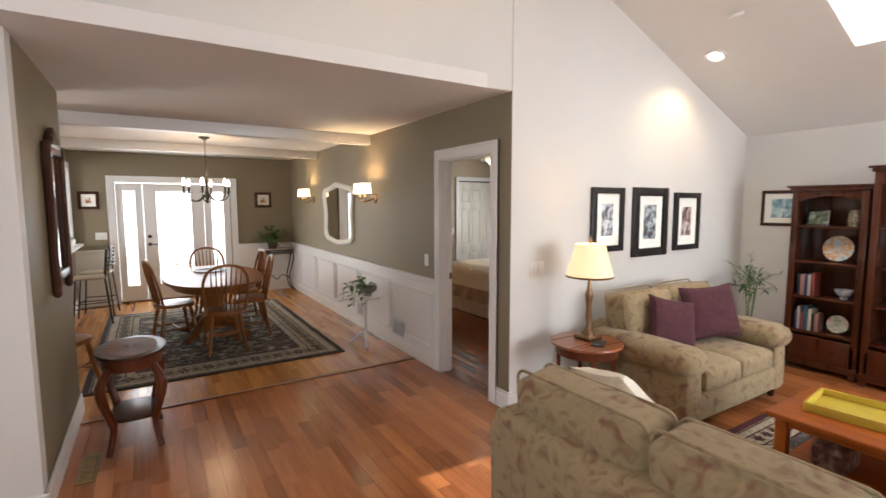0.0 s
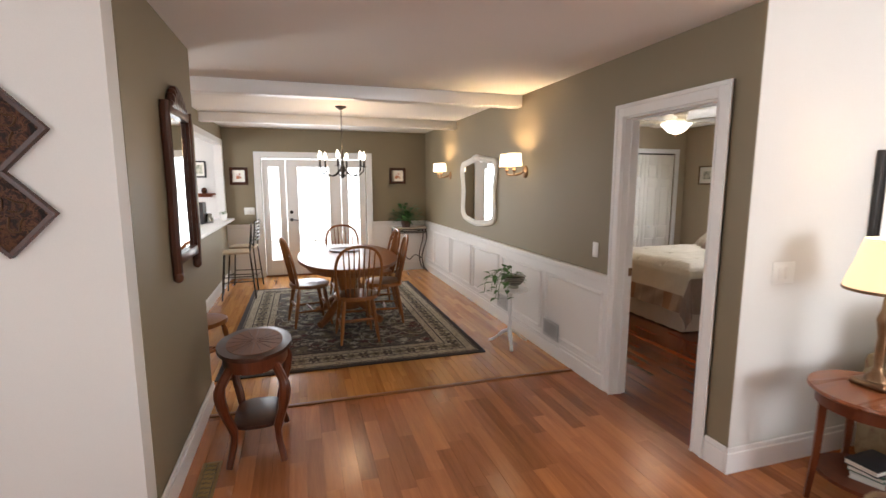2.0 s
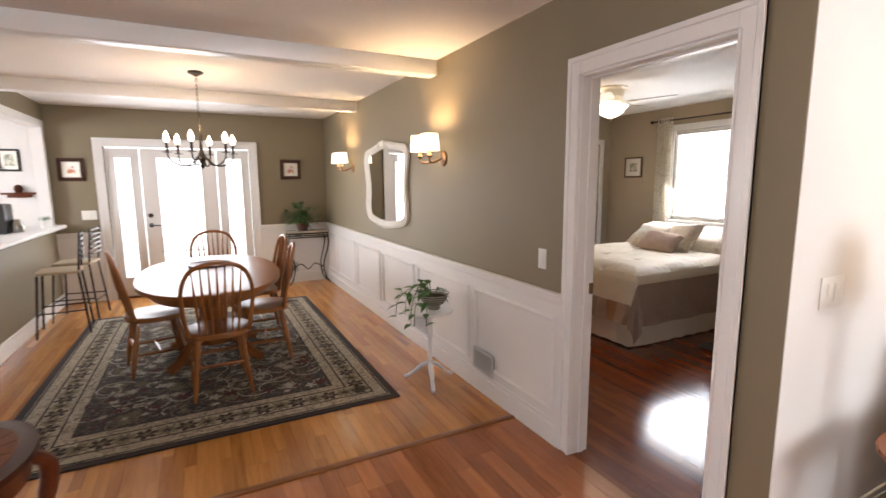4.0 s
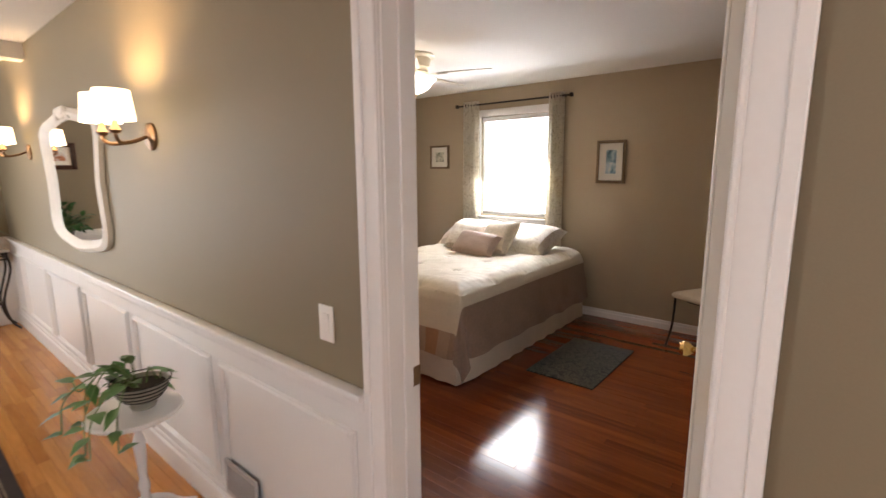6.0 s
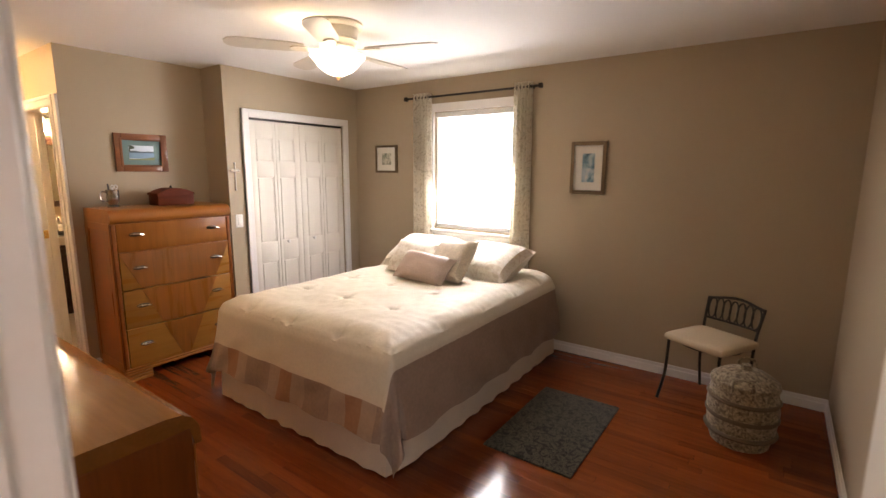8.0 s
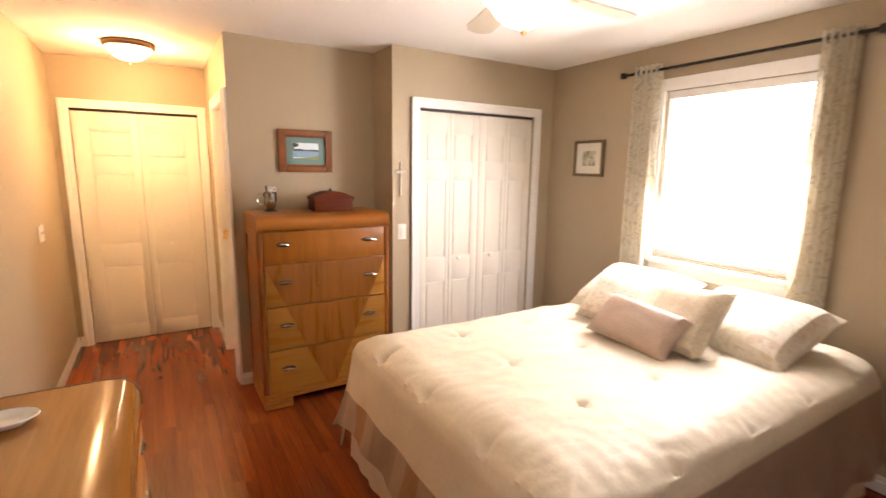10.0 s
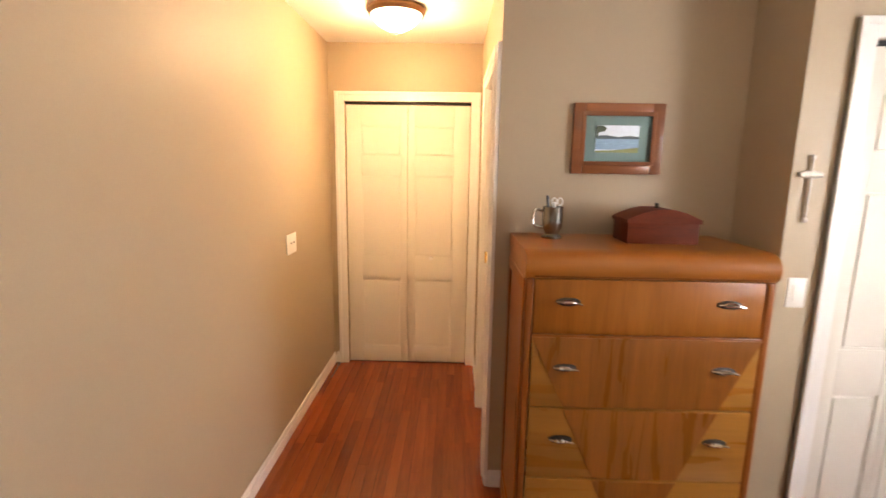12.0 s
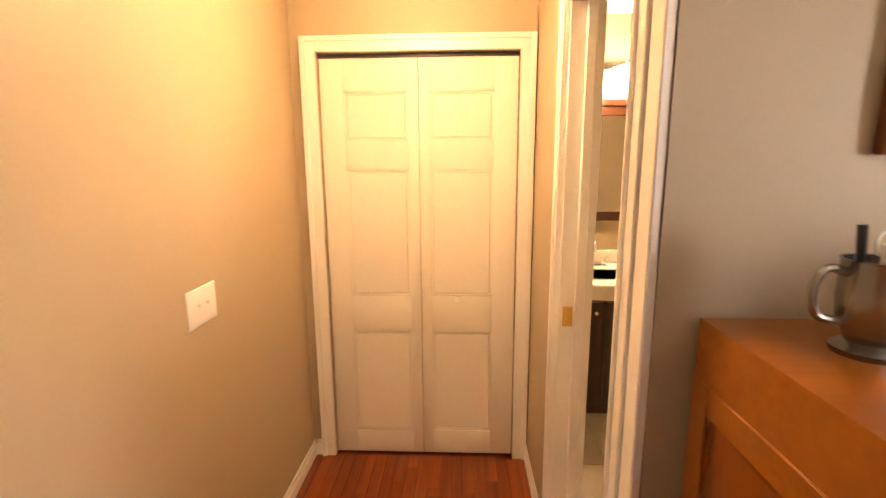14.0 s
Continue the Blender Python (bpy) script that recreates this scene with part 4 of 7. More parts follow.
def windsor(m, label, arms=False):
    """Bow-back spindle chair facing +y, seat 0.45 m high."""
    t = thing("dining_chair", label, "chair", m, "chairs round the dining table")
    out = []
    for i in range(36):
        a = 2 * math.pi * i / 36
        c, s = math.cos(a), math.sin(a)
        out.append((0.215 * math.copysign(abs(c) ** 0.8, c) * (1 + 0.08 * s), 0.205 * math.copysign(abs(s) ** 0.8, s)))
    part("seat", slab(out, 0.425, 0.462, 0.012), OAK_X, t, "saddle shaped oak seat")
    prof = [0.011, 0.014, 0.018, 0.021, 0.017, 0.022, 0.018, 0.024, 0.020, 0.015]
    for sx in (-1, 1):
        for sy in (-1, 1):
            a, b = Vector((0.135 * sx, 0.13 * sy, 0.43)), Vector((0.185 * sx, 0.20 * sy, 0.0))
            part("leg", tube([a.lerp(b, i / 9) for i in range(10)][::-1], prof, 10), OAK, t, "turned oak leg")
        a, b = Vector((0.165 * sx, -0.17, 0.17)), Vector((0.165 * sx, 0.17, 0.17))
        part("stretcher", tube([a.lerp(b, i / 6) for i in range(7)], [0.008, 0.010, 0.013, 0.015, 0.013, 0.010, 0.008], 8), OAK, t)
    part("stretcher", tube([(-0.165, 0.0, 0.17), (0, 0, 0.17), (0.165, 0.0, 0.17)], [0.009, 0.014, 0.009], 8), OAK, t)
    for y in (0.165, -0.165):
        part("stretcher", tube([(-0.17, y, 0.23), (0, y, 0.23), (0.17, y, 0.23)], [0.009, 0.014, 0.009], 8), OAK, t)
    bow = [(-0.19, -0.155, 0.455), (-0.215, -0.185, 0.62), (-0.215, -0.225, 0.80), (-0.15, -0.255, 0.925), (0, -0.27, 0.965), (0.15, -0.255, 0.925), (0.215, -0.225, 0.80), (0.215, -0.185, 0.62), (0.19, -0.155, 0.455)]
    part("bow", smooth_curve(bow, 0.0145, 10, 6), OAK, t, "bent oak bow")
    for i in range(7):
        x = -0.135 + 0.045 * i
        top = 0.955 - 0.55 * x * x * 4
        lean = -0.165 - 0.105 * (top - 0.46) / 0.5
        a, b = Vector((x * 0.9, -0.165, 0.455)), Vector((x * 1.12, lean, top))
        r = [0.006, 0.007, 0.009, 0.010, 0.008, 0.006, 0.005] if i not in (3,) else [0.010, 0.014, 0.020, 0.026, 0.022, 0.014, 0.008]
        part("spindle", tube([a.lerp(b, k / 6) for k in range(7)], r, 8, flat=1.0 if i != 3 else 0.4), OAK, t)
    return t


c0 = windsor(pose(-1.675, 2.83, 0.013, 0, 0, 3), "golden oak bow-back spindle chair on the rug")
copy_thing(c0, pose(-1.30, 3.38, 0.013, 0, 0, 84))
copy_thing(c0, pose(-1.27, 4.05, 0.013, 0, 0, 93))
copy_thing(c0, pose(-2.12, 3.52, 0.013, 0, 0, -78))
copy_thing(c0, pose(-1.62, 4.62, 0.013, 0, 0, 184))
copy_thing(c0, pose(-3.02, 2.30, 0.0, 0, 0, -120))

# chandelier
BULB = glow("lit_bulb", (1.0, 0.84, 0.62), 14.0)
t = thing("chandelier", "dark bronze six-arm chandelier with lit candle bulbs", "chandelier", pose(-1.685, 3.84, 0))
part("canopy", lathe([(0, 2.44), (0.062, 2.44), (0.06, 2.425), (0.03, 2.412), (0.012, 2.40), (0, 2.40)], 24), IRON, t)
bm = bmesh.new()
for i in range(17):
    z = 2.40 - 0.028 * i
    tube([(0.009 * math.cos(a) * (i % 2), 0.009 * math.cos(a) * (1 - i % 2), z + 0.017 * math.sin(a)) for a in [k * math.pi / 4 for k in range(9)]], 0.0024, 5, bm)
part("chain", bm, IRON, t, "dark chain")
part("column", lathe([(0, 1.62), (0.012, 1.63), (0.02, 1.65), (0.012, 1.67), (0.03, 1.70), (0.036, 1.73), (0.018, 1.77), (0.012, 1.84), (0.018, 1.90), (0.008, 1.94), (0.006, 1.96)], 16), IRON, t)
for i in range(6):
    a = i * math.pi / 3 + 0.25
    c, s = math.cos(a), math.sin(a)
    arm = part("arm", smooth_curve([(0.03 * c, 0.03 * s, 1.73), (0.10 * c, 0.10 * s, 1.66), (0.18 * c, 0.18 * s, 1.655), (0.25 * c, 0.25 * s, 1.70), (0.265 * c, 0.265 * s, 1.755)], 0.0065, 8), IRON, t)
    part("drip_pan", lathe([(0.008, 1.752), (0.034, 1.757), (0.036, 1.762), (0.012, 1.762)], 16), IRON, arm, m=pose(0.265 * c, 0.265 * s, 0))
    part("candle", lathe([(0.0115, 1.76), (0.0115, 1.84), (0.004, 1.842)], 14), IRON, arm, "dark candle sleeve", m=pose(0.265 * c, 0.265 * s, 0))
    part("light_bulb", lathe([(0, 1.84), (0.010, 1.842), (0.021, 1.866), (0.022, 1.88), (0.013, 1.91), (0, 1.935)], 14), BULB, arm, "lit bulb", m=pose(0.265 * c, 0.265 * s, 0))

# wall mirror, carved white frame
t = thing("wall_mirror", "shaped mirror in a carved white frame above the wainscot", "mirror", pose(-0.004, 3.79, 1.465, 0, 0, -90))


def mirror_outline(w, h, n=72):
    pts = []
    for i in range(n):
        a = 2 * math.pi * i / n
        c, s = math.cos(a), math.sin(a)
        x = w * math.copysign(abs(c) ** 0.42, c)
        z = h * math.copysign(abs(s) ** 0.42, s)
        x *= 1 - 0.07 * math.cos(z / h * math.pi * 1.0) + (0.05 * z / h)
        z += (0.055 if s > 0 else -0.035) * h * math.cos(x / w * math.pi * 1.5)
        pts.append((x, z))
    return pts


o1, o2 = mirror_outline(0.61, 0.43), mirror_outline(0.525, 0.36)
bm = bmesh.new()
n = len(o1)
prof = [(0.0, 0.0), (0.0, 0.025), (0.35, 0.040), (0.7, 0.030), (1.0, 0.010), (1.0, 0.0)]
rows = []
for k, d in prof:
    rows.append([bm.verts.new((o1[i][0] * (1 - k) + o2[i][0] * k, -d, o1[i][1] * (1 - k) + o2[i][1] * k)) for i in range(n)])
for a, b in zip(rows, rows[1:]):
    for i in range(n):
        bm.faces.new((a[i], a[(i + 1) % n], b[(i + 1) % n], b[i]))
part("frame", bm, mat("antique_white_paint", (0.74, 0.71, 0.64), 0.45, vary=0.08, scale=12, bump=0.1), t)
bm = slab([(x * 1.03, z * 1.03) for x, z in o2], 0, 0.006, 0, m=pose(0, -0.004, 0, 90))
part("mirror_glass", bm, MIRROR, t, "silvered mirror glass", smooth=False)
bm = bmesh.new()
for s in (-1, 1):
    tube(curve([(0.02 * s, -0.03, 0.40), (0.07 * s, -0.035, 0.435), (0.12 * s, -0.03, 0.41), (0.10 * s, -0.03, 0.39), (0.16 * s, -0.028, 0.385)], 5), [0.016] * 12 + [0.012] * 9, 8, bm)
puff((-0.055, -0.045, 0.385), (0.055, -0.01, 0.455), 0.02, (0.2, 0.2, 0.1), 4, bm=bm)
part("crest", bm, mat("crest_white_paint", (0.74, 0.71, 0.64), 0.45, vary=0.08, scale=12), t, "carved white crest")

# sconces
SHADE = glow("lit_linen_shade", (1.0, 0.78, 0.48), 2.6)


def sconce(y):
    t = thing("wall_sconce", "bronze two-arm wall sconce with lit cream drum shades", "sconce", pose(0, y, 1.68, 0, 0, -90), "wall sconces beside the mirror")
    part("backplate", lathe([(0, 0), (0.062, 0), (0.06, 0.012), (0.045, 0.02), (0.03, 0.024), (0, 0.025)], 24, squash=1.0), BRONZE, t, m=pose(0, 0, 0, 90))
    for s in (-1, 1):
        part("arm", smooth_curve([(0, -0.02, 0), (0.03 * s, -0.08, -0.025), (0.065 * s, -0.14, -0.035), (0.085 * s, -0.165, -0.015), (0.085 * s, -0.165, 0.03)], 0.008, 8), BRONZE, t)
        part("socket", lathe([(0.014, 0.03), (0.024, 0.045), (0.014, 0.06), (0.012, 0.085)], 14), BRONZE, t, m=pose(0.085 * s, -0.165, -0.03))
        part("shade", lathe([(0.078, 0.085), (0.066, 0.205), (0.064, 0.205), (0.076, 0.085)], 28), SHADE, t, "lit cream fabric drum shade", m=pose(0.085 * s, -0.165, -0.03))
    return t


sconce(2.50)
sconce(4.98)

# plant stand with trailing plant
STX, STY = -0.27, 2.22
t = thing("plant_stand", "small white painted pedestal plant stand on tripod feet", "plant stand", pose(STX, STY, 0))
part("top", lathe([(0, 0.545), (0.165, 0.545), (0.175, 0.555), (0.17, 0.566), (0, 0.568)], 40), WHITE, t)
part("post", lathe([(0.02, 0.13), (0.028, 0.15), (0.016, 0.18), (0.022, 0.22), (0.014, 0.26), (0.020, 0.36), (0.024, 0.42), (0.013, 0.46), (0.022, 0.50), (0.03, 0.545)], 20), WHITE, t)
for i in range(3):
    a = 2 * math.pi * i / 3 - 1.9
    c, s = math.cos(a), math.sin(a)
    part("foot", tube(curve([(0.01 * c, 0.01 * s, 0.15), (0.07 * c, 0.07 * s, 0.12), (0.15 * c, 0.15 * s, 0.05), (0.21 * c, 0.21 * s, 0.013)], 5), [0.02] * 8 + [0.015] * 8, 8, flat=0.8), WHITE, t)
LEAF = mat("glossy_green_leaf", (0.055, 0.16, 0.03), 0.4, vary=0.45, scale=9, random=1.2, bump=0.05)
LEAF_DARK = mat("dark_green_leaf", (0.028, 0.10, 0.018), 0.42, vary=0.45, scale=9, random=1.2, bump=0.05)
STEM = mat("green_stem", (0.10, 0.17, 0.05), 0.6)
SOIL = mat("dark_soil", (0.03, 0.02, 0.013), 1.0, vary=0.4, scale=60, bump=0.8)
WICKER = patterned("woven_wicker", [(0.10, 0.075, 0.05), (0.26, 0.21, 0.14), (0.42, 0.36, 0.26)], [0.35, 0.5, 0.65], 60, rough=0.8)


def add_leaf(bm, p, d, up, ln, w, droop=0.25, heart=True):
    """A curved leaf blade with a fold along its midrib."""
    d = d.normalized()
    side = d.cross(up)
    side = side.normalized() if side.length > 1e-3 else Vector((1, 0, 0))
    nrm = side.cross(d).normalized()
    prof = (0.15, 0.8, 1.0, 0.75, 0.4, 0.02) if heart else (0.1, 0.55, 0.9, 1.0, 0.6, 0.02)
    prev = None
    for i, k in enumerate(prof):
        u = i / (len(prof) - 1)
        c = p + d * ln * u - Vector((0, 0, 1)) * droop * ln * u * u
        q = (bm.verts.new(c + side * w * k / 2 + nrm * 0.12 * w * k), bm.verts.new(c), bm.verts.new(c - side * w * k / 2 + nrm * 0.12 * w * k))
        if prev:
            bm.faces.new((prev[0], q[0], q[1], prev[1]))
            bm.faces.new((prev[1], q[1], q[2], prev[2]))
        prev = q


t = thing("potted_plant", "trailing green vine in a round wire and clay bowl", "plant", pose(STX + 0.03, STY - 0.01, 0.569))
part("pot", lathe([(0, 0), (0.045, 0), (0.05, 0.012), (0.04, 0.022), (0.085, 0.06), (0.10, 0.11), (0.094, 0.11), (0.08, 0.07), (0, 0.06)], 28), mat("grey_clay", (0.35, 0.33, 0.26), 0.7, vary=0.15, scale=14), t, "grey clay bowl")
for k in range(5):
    z = 0.045 + k * 0.018
    r = 0.072 + 0.038 * (k / 4) ** 0.7
    part("wire_ring", tube([(r * math.cos(a), r * math.sin(a), z) for a in [i * math.pi / 12 for i in range(25)]], 0.003, 5), IRON, t)
part("soil", lathe([(0, 0.096), (0.09, 0.094), (0.0, 0.088)], 20), SOIL, t)
rnd = random.Random(5)
bs, bl = bmesh.new(), bmesh.new()
for i in range(9):
    a = rnd.uniform(2.2, 4.4) if i < 6 else rnd.uniform(0, 6.28)
    hgt, rch = rnd.uniform(0.04, 0.16), rnd.uniform(0.12, 0.26) if i < 6 else rnd.uniform(0.05, 0.1)
    c, s = math.cos(a), math.sin(a)
    pts = curve([(0.02 * c, 0.02 * s, 0.09), (0.5 * rch * c, 0.5 * rch * s, 0.1 + hgt), (rch * c, rch * s, 0.06 + hgt * 0.3), (rch * 1.1 * c, rch * 1.1 * s, -0.06 if i < 5 else 0.12)], 5)
    tube(pts, 0.0028, 5, bs)
    for k in range(3, len(pts), 3):
        dd = Vector((c + rnd.uniform(-0.8, 0.8), s + rnd.uniform(-0.8, 0.8), rnd.uniform(-0.4, 0.4)))
        add_leaf(bl, pts[k], dd, Vector((0, 0, 1)), rnd.uniform(0.06, 0.095), rnd.uniform(0.04, 0.06))
tagged(part("stems", bs, STEM, t), kind="stuff")
tagged(part("leaves", bl, LEAF, t, "heart shaped green leaves"), kind="stuff")

# console table and fern at the far wall
t = thing("console_table", "scrolled dark iron console table with a stone top", "table", pose(-0.36, 6.24, 0))
part("top", box((-0.30, -0.15, 0.775), (0.30, 0.15, 0.80), 0.008), mat("pale_stone", (0.45, 0.40, 0.32), 0.4, vary=0.2, scale=9), t, "pale stone top")
part("rail", ring(-0.28, -0.13, 0.28, 0.13, 0.014, 0.70, 0.714), IRON, t)
part("rail", ring(-0.285, -0.135, 0.285, 0.135, 0.014, 0.755, 0.772), IRON, t)
for sx in (-1, 1):
    for sy in (-1, 1):
        part("leg", smooth_curve([(0.27 * sx, 0.12 * sy, 0.765), (0.285 * sx, 0.125 * sy, 0.60), (0.21 * sx, 0.10 * sy, 0.30), (0.24 * sx, 0.11 * sy, 0.10), (0.30 * sx, 0.13 * sy, 0.015)], 0.010, 8), IRON, t)
    part("scroll", smooth_curve([(0.21 * sx, 0, 0.72), (0.14 * sx, -0.12, 0.745), (0.10 * sx, -0.12, 0.72), (0.15 * sx, -0.12, 0.70)], 0.005, 6), IRON, t)
part("stretcher", smooth_curve([(-0.22, 0, 0.24), (-0.10, 0, 0.30), (0, 0, 0.22), (0.10, 0, 0.30), (0.22, 0, 0.24)], 0.008, 8), IRON, t)
for sx in (-1, 1):
    part("stretcher", tube([(0.215 * sx, -0.10, 0.25), (0.215 * sx, 0.10, 0.25)], 0.007, 8), IRON, t)
t = thing("potted_fern", "bushy dark green plant in a brown pot on the console", "plant", pose(-0.42, 6.22, 0.80))
part("pot", lathe([(0, 0), (0.07, 0), (0.09, 0.10), (0.098, 0.115), (0.088, 0.115), (0.08, 0.09), (0, 0.085)], 24), mat("brown_glaze", (0.07, 0.03, 0.022), 0.3, vary=0.2), t, "dark brown pot")
bl, bs = bmesh.new(), bmesh.new()
for i in range(46):
    a, e = rnd.uniform(0, 6.28), rnd.uniform(0.1, 1.3)
    ln = rnd.uniform(0.12, 0.30)
    d = Vector((math.cos(a) * math.cos(e), math.sin(a) * math.cos(e) * 0.8, math.sin(e)))
    p = Vector((0, 0, 0.10)) + d * ln
    tube([(0, 0, 0.09), Vector((0, 0, 0.10)) + d * ln * 0.6, p], 0.002, 4, bs)
    for k in range(2):
        add_leaf(bl, p - d * 0.05 * k, d + Vector((rnd.uniform(-0.6, 0.6), rnd.uniform(-0.6, 0.6), rnd.uniform(-0.5, 0.2))), Vector((0, 0, 1)), rnd.uniform(0.09, 0.16), rnd.uniform(0.05, 0.08), 0.4)
tagged(part("stems", bs, STEM, t), kind="stuff")
tagged(part("leaves", bl, LEAF_DARK, t, "dense dark green leaves"), kind="stuff")

frame_picture("framed_print", pose(-3.11, FAR_Y - 0.001, 1.675), 0.275, 0.28, 0.042, MAHOGANY, MOUNT, BIRD, "small print in a dark wood frame on the olive wall", (0.08, 0.09))
frame_picture("framed_print", pose(-0.515, FAR_Y - 0.001, 1.69), 0.29, 0.28, 0.042, MAHOGANY, MOUNT, BIRD, "small print in a dark wood frame on the olive wall", (0.10, 0.10))

# accent table, oval, cabriole legs
t = thing("accent_table", "oval dark cherry accent table with inlaid top and curved legs", "table", pose(-2.46, 1.03, 0))
INLAY = wood("inlaid_walnut", (0.10, 0.03, 0.012), (0.24, 0.085, 0.03), 0.45, "y", coat=0.0)
part("top", slab(oval(0.205, 0.30, 48), 0.63, 0.652, 0.008), MAHOGANY, t, "dark moulded rim")
part("inlay", slab(oval(0.155, 0.24, 44), 0.6525, 0.6545), INLAY, t, "paler sunburst veneer")
bm = bmesh.new()
for i in range(16):
    a = 2 * math.pi * i / 16
    tube([(0.02 * math.cos(a), 0.03 * math.sin(a), 0.6546), (0.15 * math.cos(a), 0.23 * math.sin(a), 0.6546)], 0.0012, 4, bm)
part("inlay_line", bm, MAHOGANY, t, "thin dark inlay lines")
part("apron", slab(oval(0.178, 0.265, 44), 0.55, 0.63), CHERRY, t)
for sx in (-1, 1):
    for sy in (-1, 1):
        part("leg", tube(curve([(0.12 * sx, 0.18 * sy, 0.56), (0.165 * sx, 0.255 * sy, 0.47), (0.15 * sx, 0.24 * sy, 0.34), (0.115 * sx, 0.19 * sy, 0.18), (0.145 * sx, 0.235 * sy, 0.012)], 5), [0.026] * 5 + [0.03] * 5 + [0.025] * 5 + [0.019] * 6, 10), CHERRY, t, "cabriole leg")
part("shelf", slab(oval(0.13, 0.19, 40, 3.5), 0.20, 0.218, 0.005), MAHOGANY, t)

# tall mirror on the short wall
t = thing("wall_mirror", "tall mirror in a carved dark cherry frame with crest", "mirror", pose(ST + 0.004, 1.20, 1.56, 0, 0, 90))
bm = bmesh.new()
w, h = 0.245, 0.40
for s in (-1, 1):
    tube(curve([(s * w, -0.02, -h - 0.09), (s * (w + 0.01), -0.02, -h + 0.1), (s * (w - 0.005), -0.02, 0), (s * (w + 0.012), -0.02, h - 0.1), (s * w, -0.02, h + 0.03)], 6), 0.026, 10, bm)
    puff((s * w - 0.03, -0.045, -h - 0.12), (s * w + 0.03, 0.0, -h - 0.06), 0.02, (0.1, 0.1, 0.1), 4, bm=bm)
bx(bm, (-w, -0.035, -h - 0.03), (w, 0.0, -h + 0.02), 0.008)
bx(bm, (-w, -0.035, h - 0.02), (w, 0.0, h + 0.03), 0.008)
part("frame", bm, MAHOGANY, t)
bm = bmesh.new()
for i in range(9):
    u = -1 + i / 4
    puff((u * 0.15 - 0.03, -0.04, h + 0.01), (u * 0.15 + 0.03, 0.0, h + 0.05 + 0.09 * (1 - u * u)), 0.015, (0.1, 0.2, 0.1), 3, bm=bm)
part("crest", bm, MAHOGANY, t, "carved dark crest")
part("gilt_edge", ring(-w + 0.02, -h + 0.015, w - 0.02, h - 0.015, 0.012, 0, 0.02), MAHOGANY, t, "thin dark inner edge", m=pose(0, -0.015, 0, 90))
part("mirror_glass", box((-w + 0.01, -0.014, -h + 0.01), (w - 0.01, -0.010, h - 0.01)), MIRROR, t, "silvered mirror glass", smooth=False)
# two diamond plaques on the grey wall
PLAQ = patterned("tooled_leather_plaque", [(0.012, 0.006, 0.004), (0.045, 0.014, 0.008), (0.11, 0.045, 0.018), (0.02, 0.008, 0.005)], [0.38, 0.47, 0.55, 0.62], 30, rough=0.5, bump=0.5)
for z in (1.77, 1.46):
    t = thing("wall_plaque", "dark carved diamond-shaped wall plaque with worn gilt scrolls", "plaque", pose(-3.205, 0.3005, z, 0, 0, -5.4), "two diamond wall plaques")
    part("panel", box((-0.115, -0.022, -0.115), (0.115, 0.0, 0.115), 0.006), PLAQ, t, m=pose(0, 0, 0, 0, 45))
    part("rim", ring(-0.117, -0.117, 0.117, 0.117, 0.016, 0, 0.028), MAHOGANY, t, "dark raised rim", m=pose(0, 0, 0, 0, 45) @ pose(0, 0, 0, 90))
    bm = bmesh.new()
    for i in range(4):
        q = Matrix.Rotation(i * math.pi / 2, 4, "Y")
        tube([q @ Vector(p) for p in curve([(0.0, -0.024, 0.015), (0.035, -0.024, 0.045), (0.02, -0.024, 0.075), (0.0, -0.024, 0.06), (-0.03, -0.024, 0.05)], 4)], 0.004, 6, bm)
    part("scrolls", bm, mat("worn_gilt", (0.085, 0.04, 0.016), 0.5, 0.4), t, "worn gilt scrollwork", m=pose(0, 0, 0, 0, 45))


# bar stools and kitchen glimpse
def bar_stool(m):
    t = thing("bar_stool", "dark metal bar stool with ladder back and pale seat", "stool", m, "bar stools at the ledge")
    part("seat", puff((-0.18, -0.18, 0.62), (0.18, 0.18, 0.66), 0.02, (0, 0, 0.3), 5), mat("pale_seat_cloth", (0.5, 0.42, 0.3), 0.9), t, "pale upholstered seat")
    for sx in (-1, 1):
        part("leg", tube([(0.16 * sx, 0.16, 0.62), (0.20 * sx, 0.21, 0.012)], 0.010, 8), IRON, t)
        part("leg", tube([(0.20 * sx, -0.21, 0.012), (0.16 * sx, -0.16, 0.62), (0.16 * sx, -0.20, 1.02)], 0.010, 8), IRON, t)
        part("foot_rail", tube([(0.185 * sx, -0.19, 0.25), (0.185 * sx, 0.19, 0.25)], 0.007, 6), IRON, t)
    for y in (-0.19, 0.19):
        part("foot_rail", tube([(-0.185, y, 0.22), (0.185, y, 0.22)], 0.007, 6), IRON, t)
    for i in range(6):
        z = 0.74 + i * 0.05
        part("slat", box((-0.155, -0.205, z), (0.155, -0.185, z + 0.018), 0.003), IRON, t)
    return t


b0 = bar_stool(pose(-3.03, 5.05, 0, 0, 0, 96))
copy_thing(b0, pose(-3.00, 5.62, 0, 0, 0, 84))
t = thing("coffee_maker", "black coffee maker standing on the white ledge", "coffee maker", pose(-3.52, 5.35, 1.01))
part("body", puff((-0.08, -0.12, 0.0), (0.08, 0.12, 0.30), 0.02, (0, 0, 0), 4), BLACK, t)
part("carafe", lathe([(0, 0), (0.055, 0.0), (0.065, 0.05), (0.04, 0.12), (0.03, 0.13), (0, 0.13)], 18), PEWTER, t, m=pose(0.12, 0, 0.01))
t = thing("planter", "row of small white pots with green sprouts on the ledge", "plant", pose(-3.30, 5.95, 1.01))
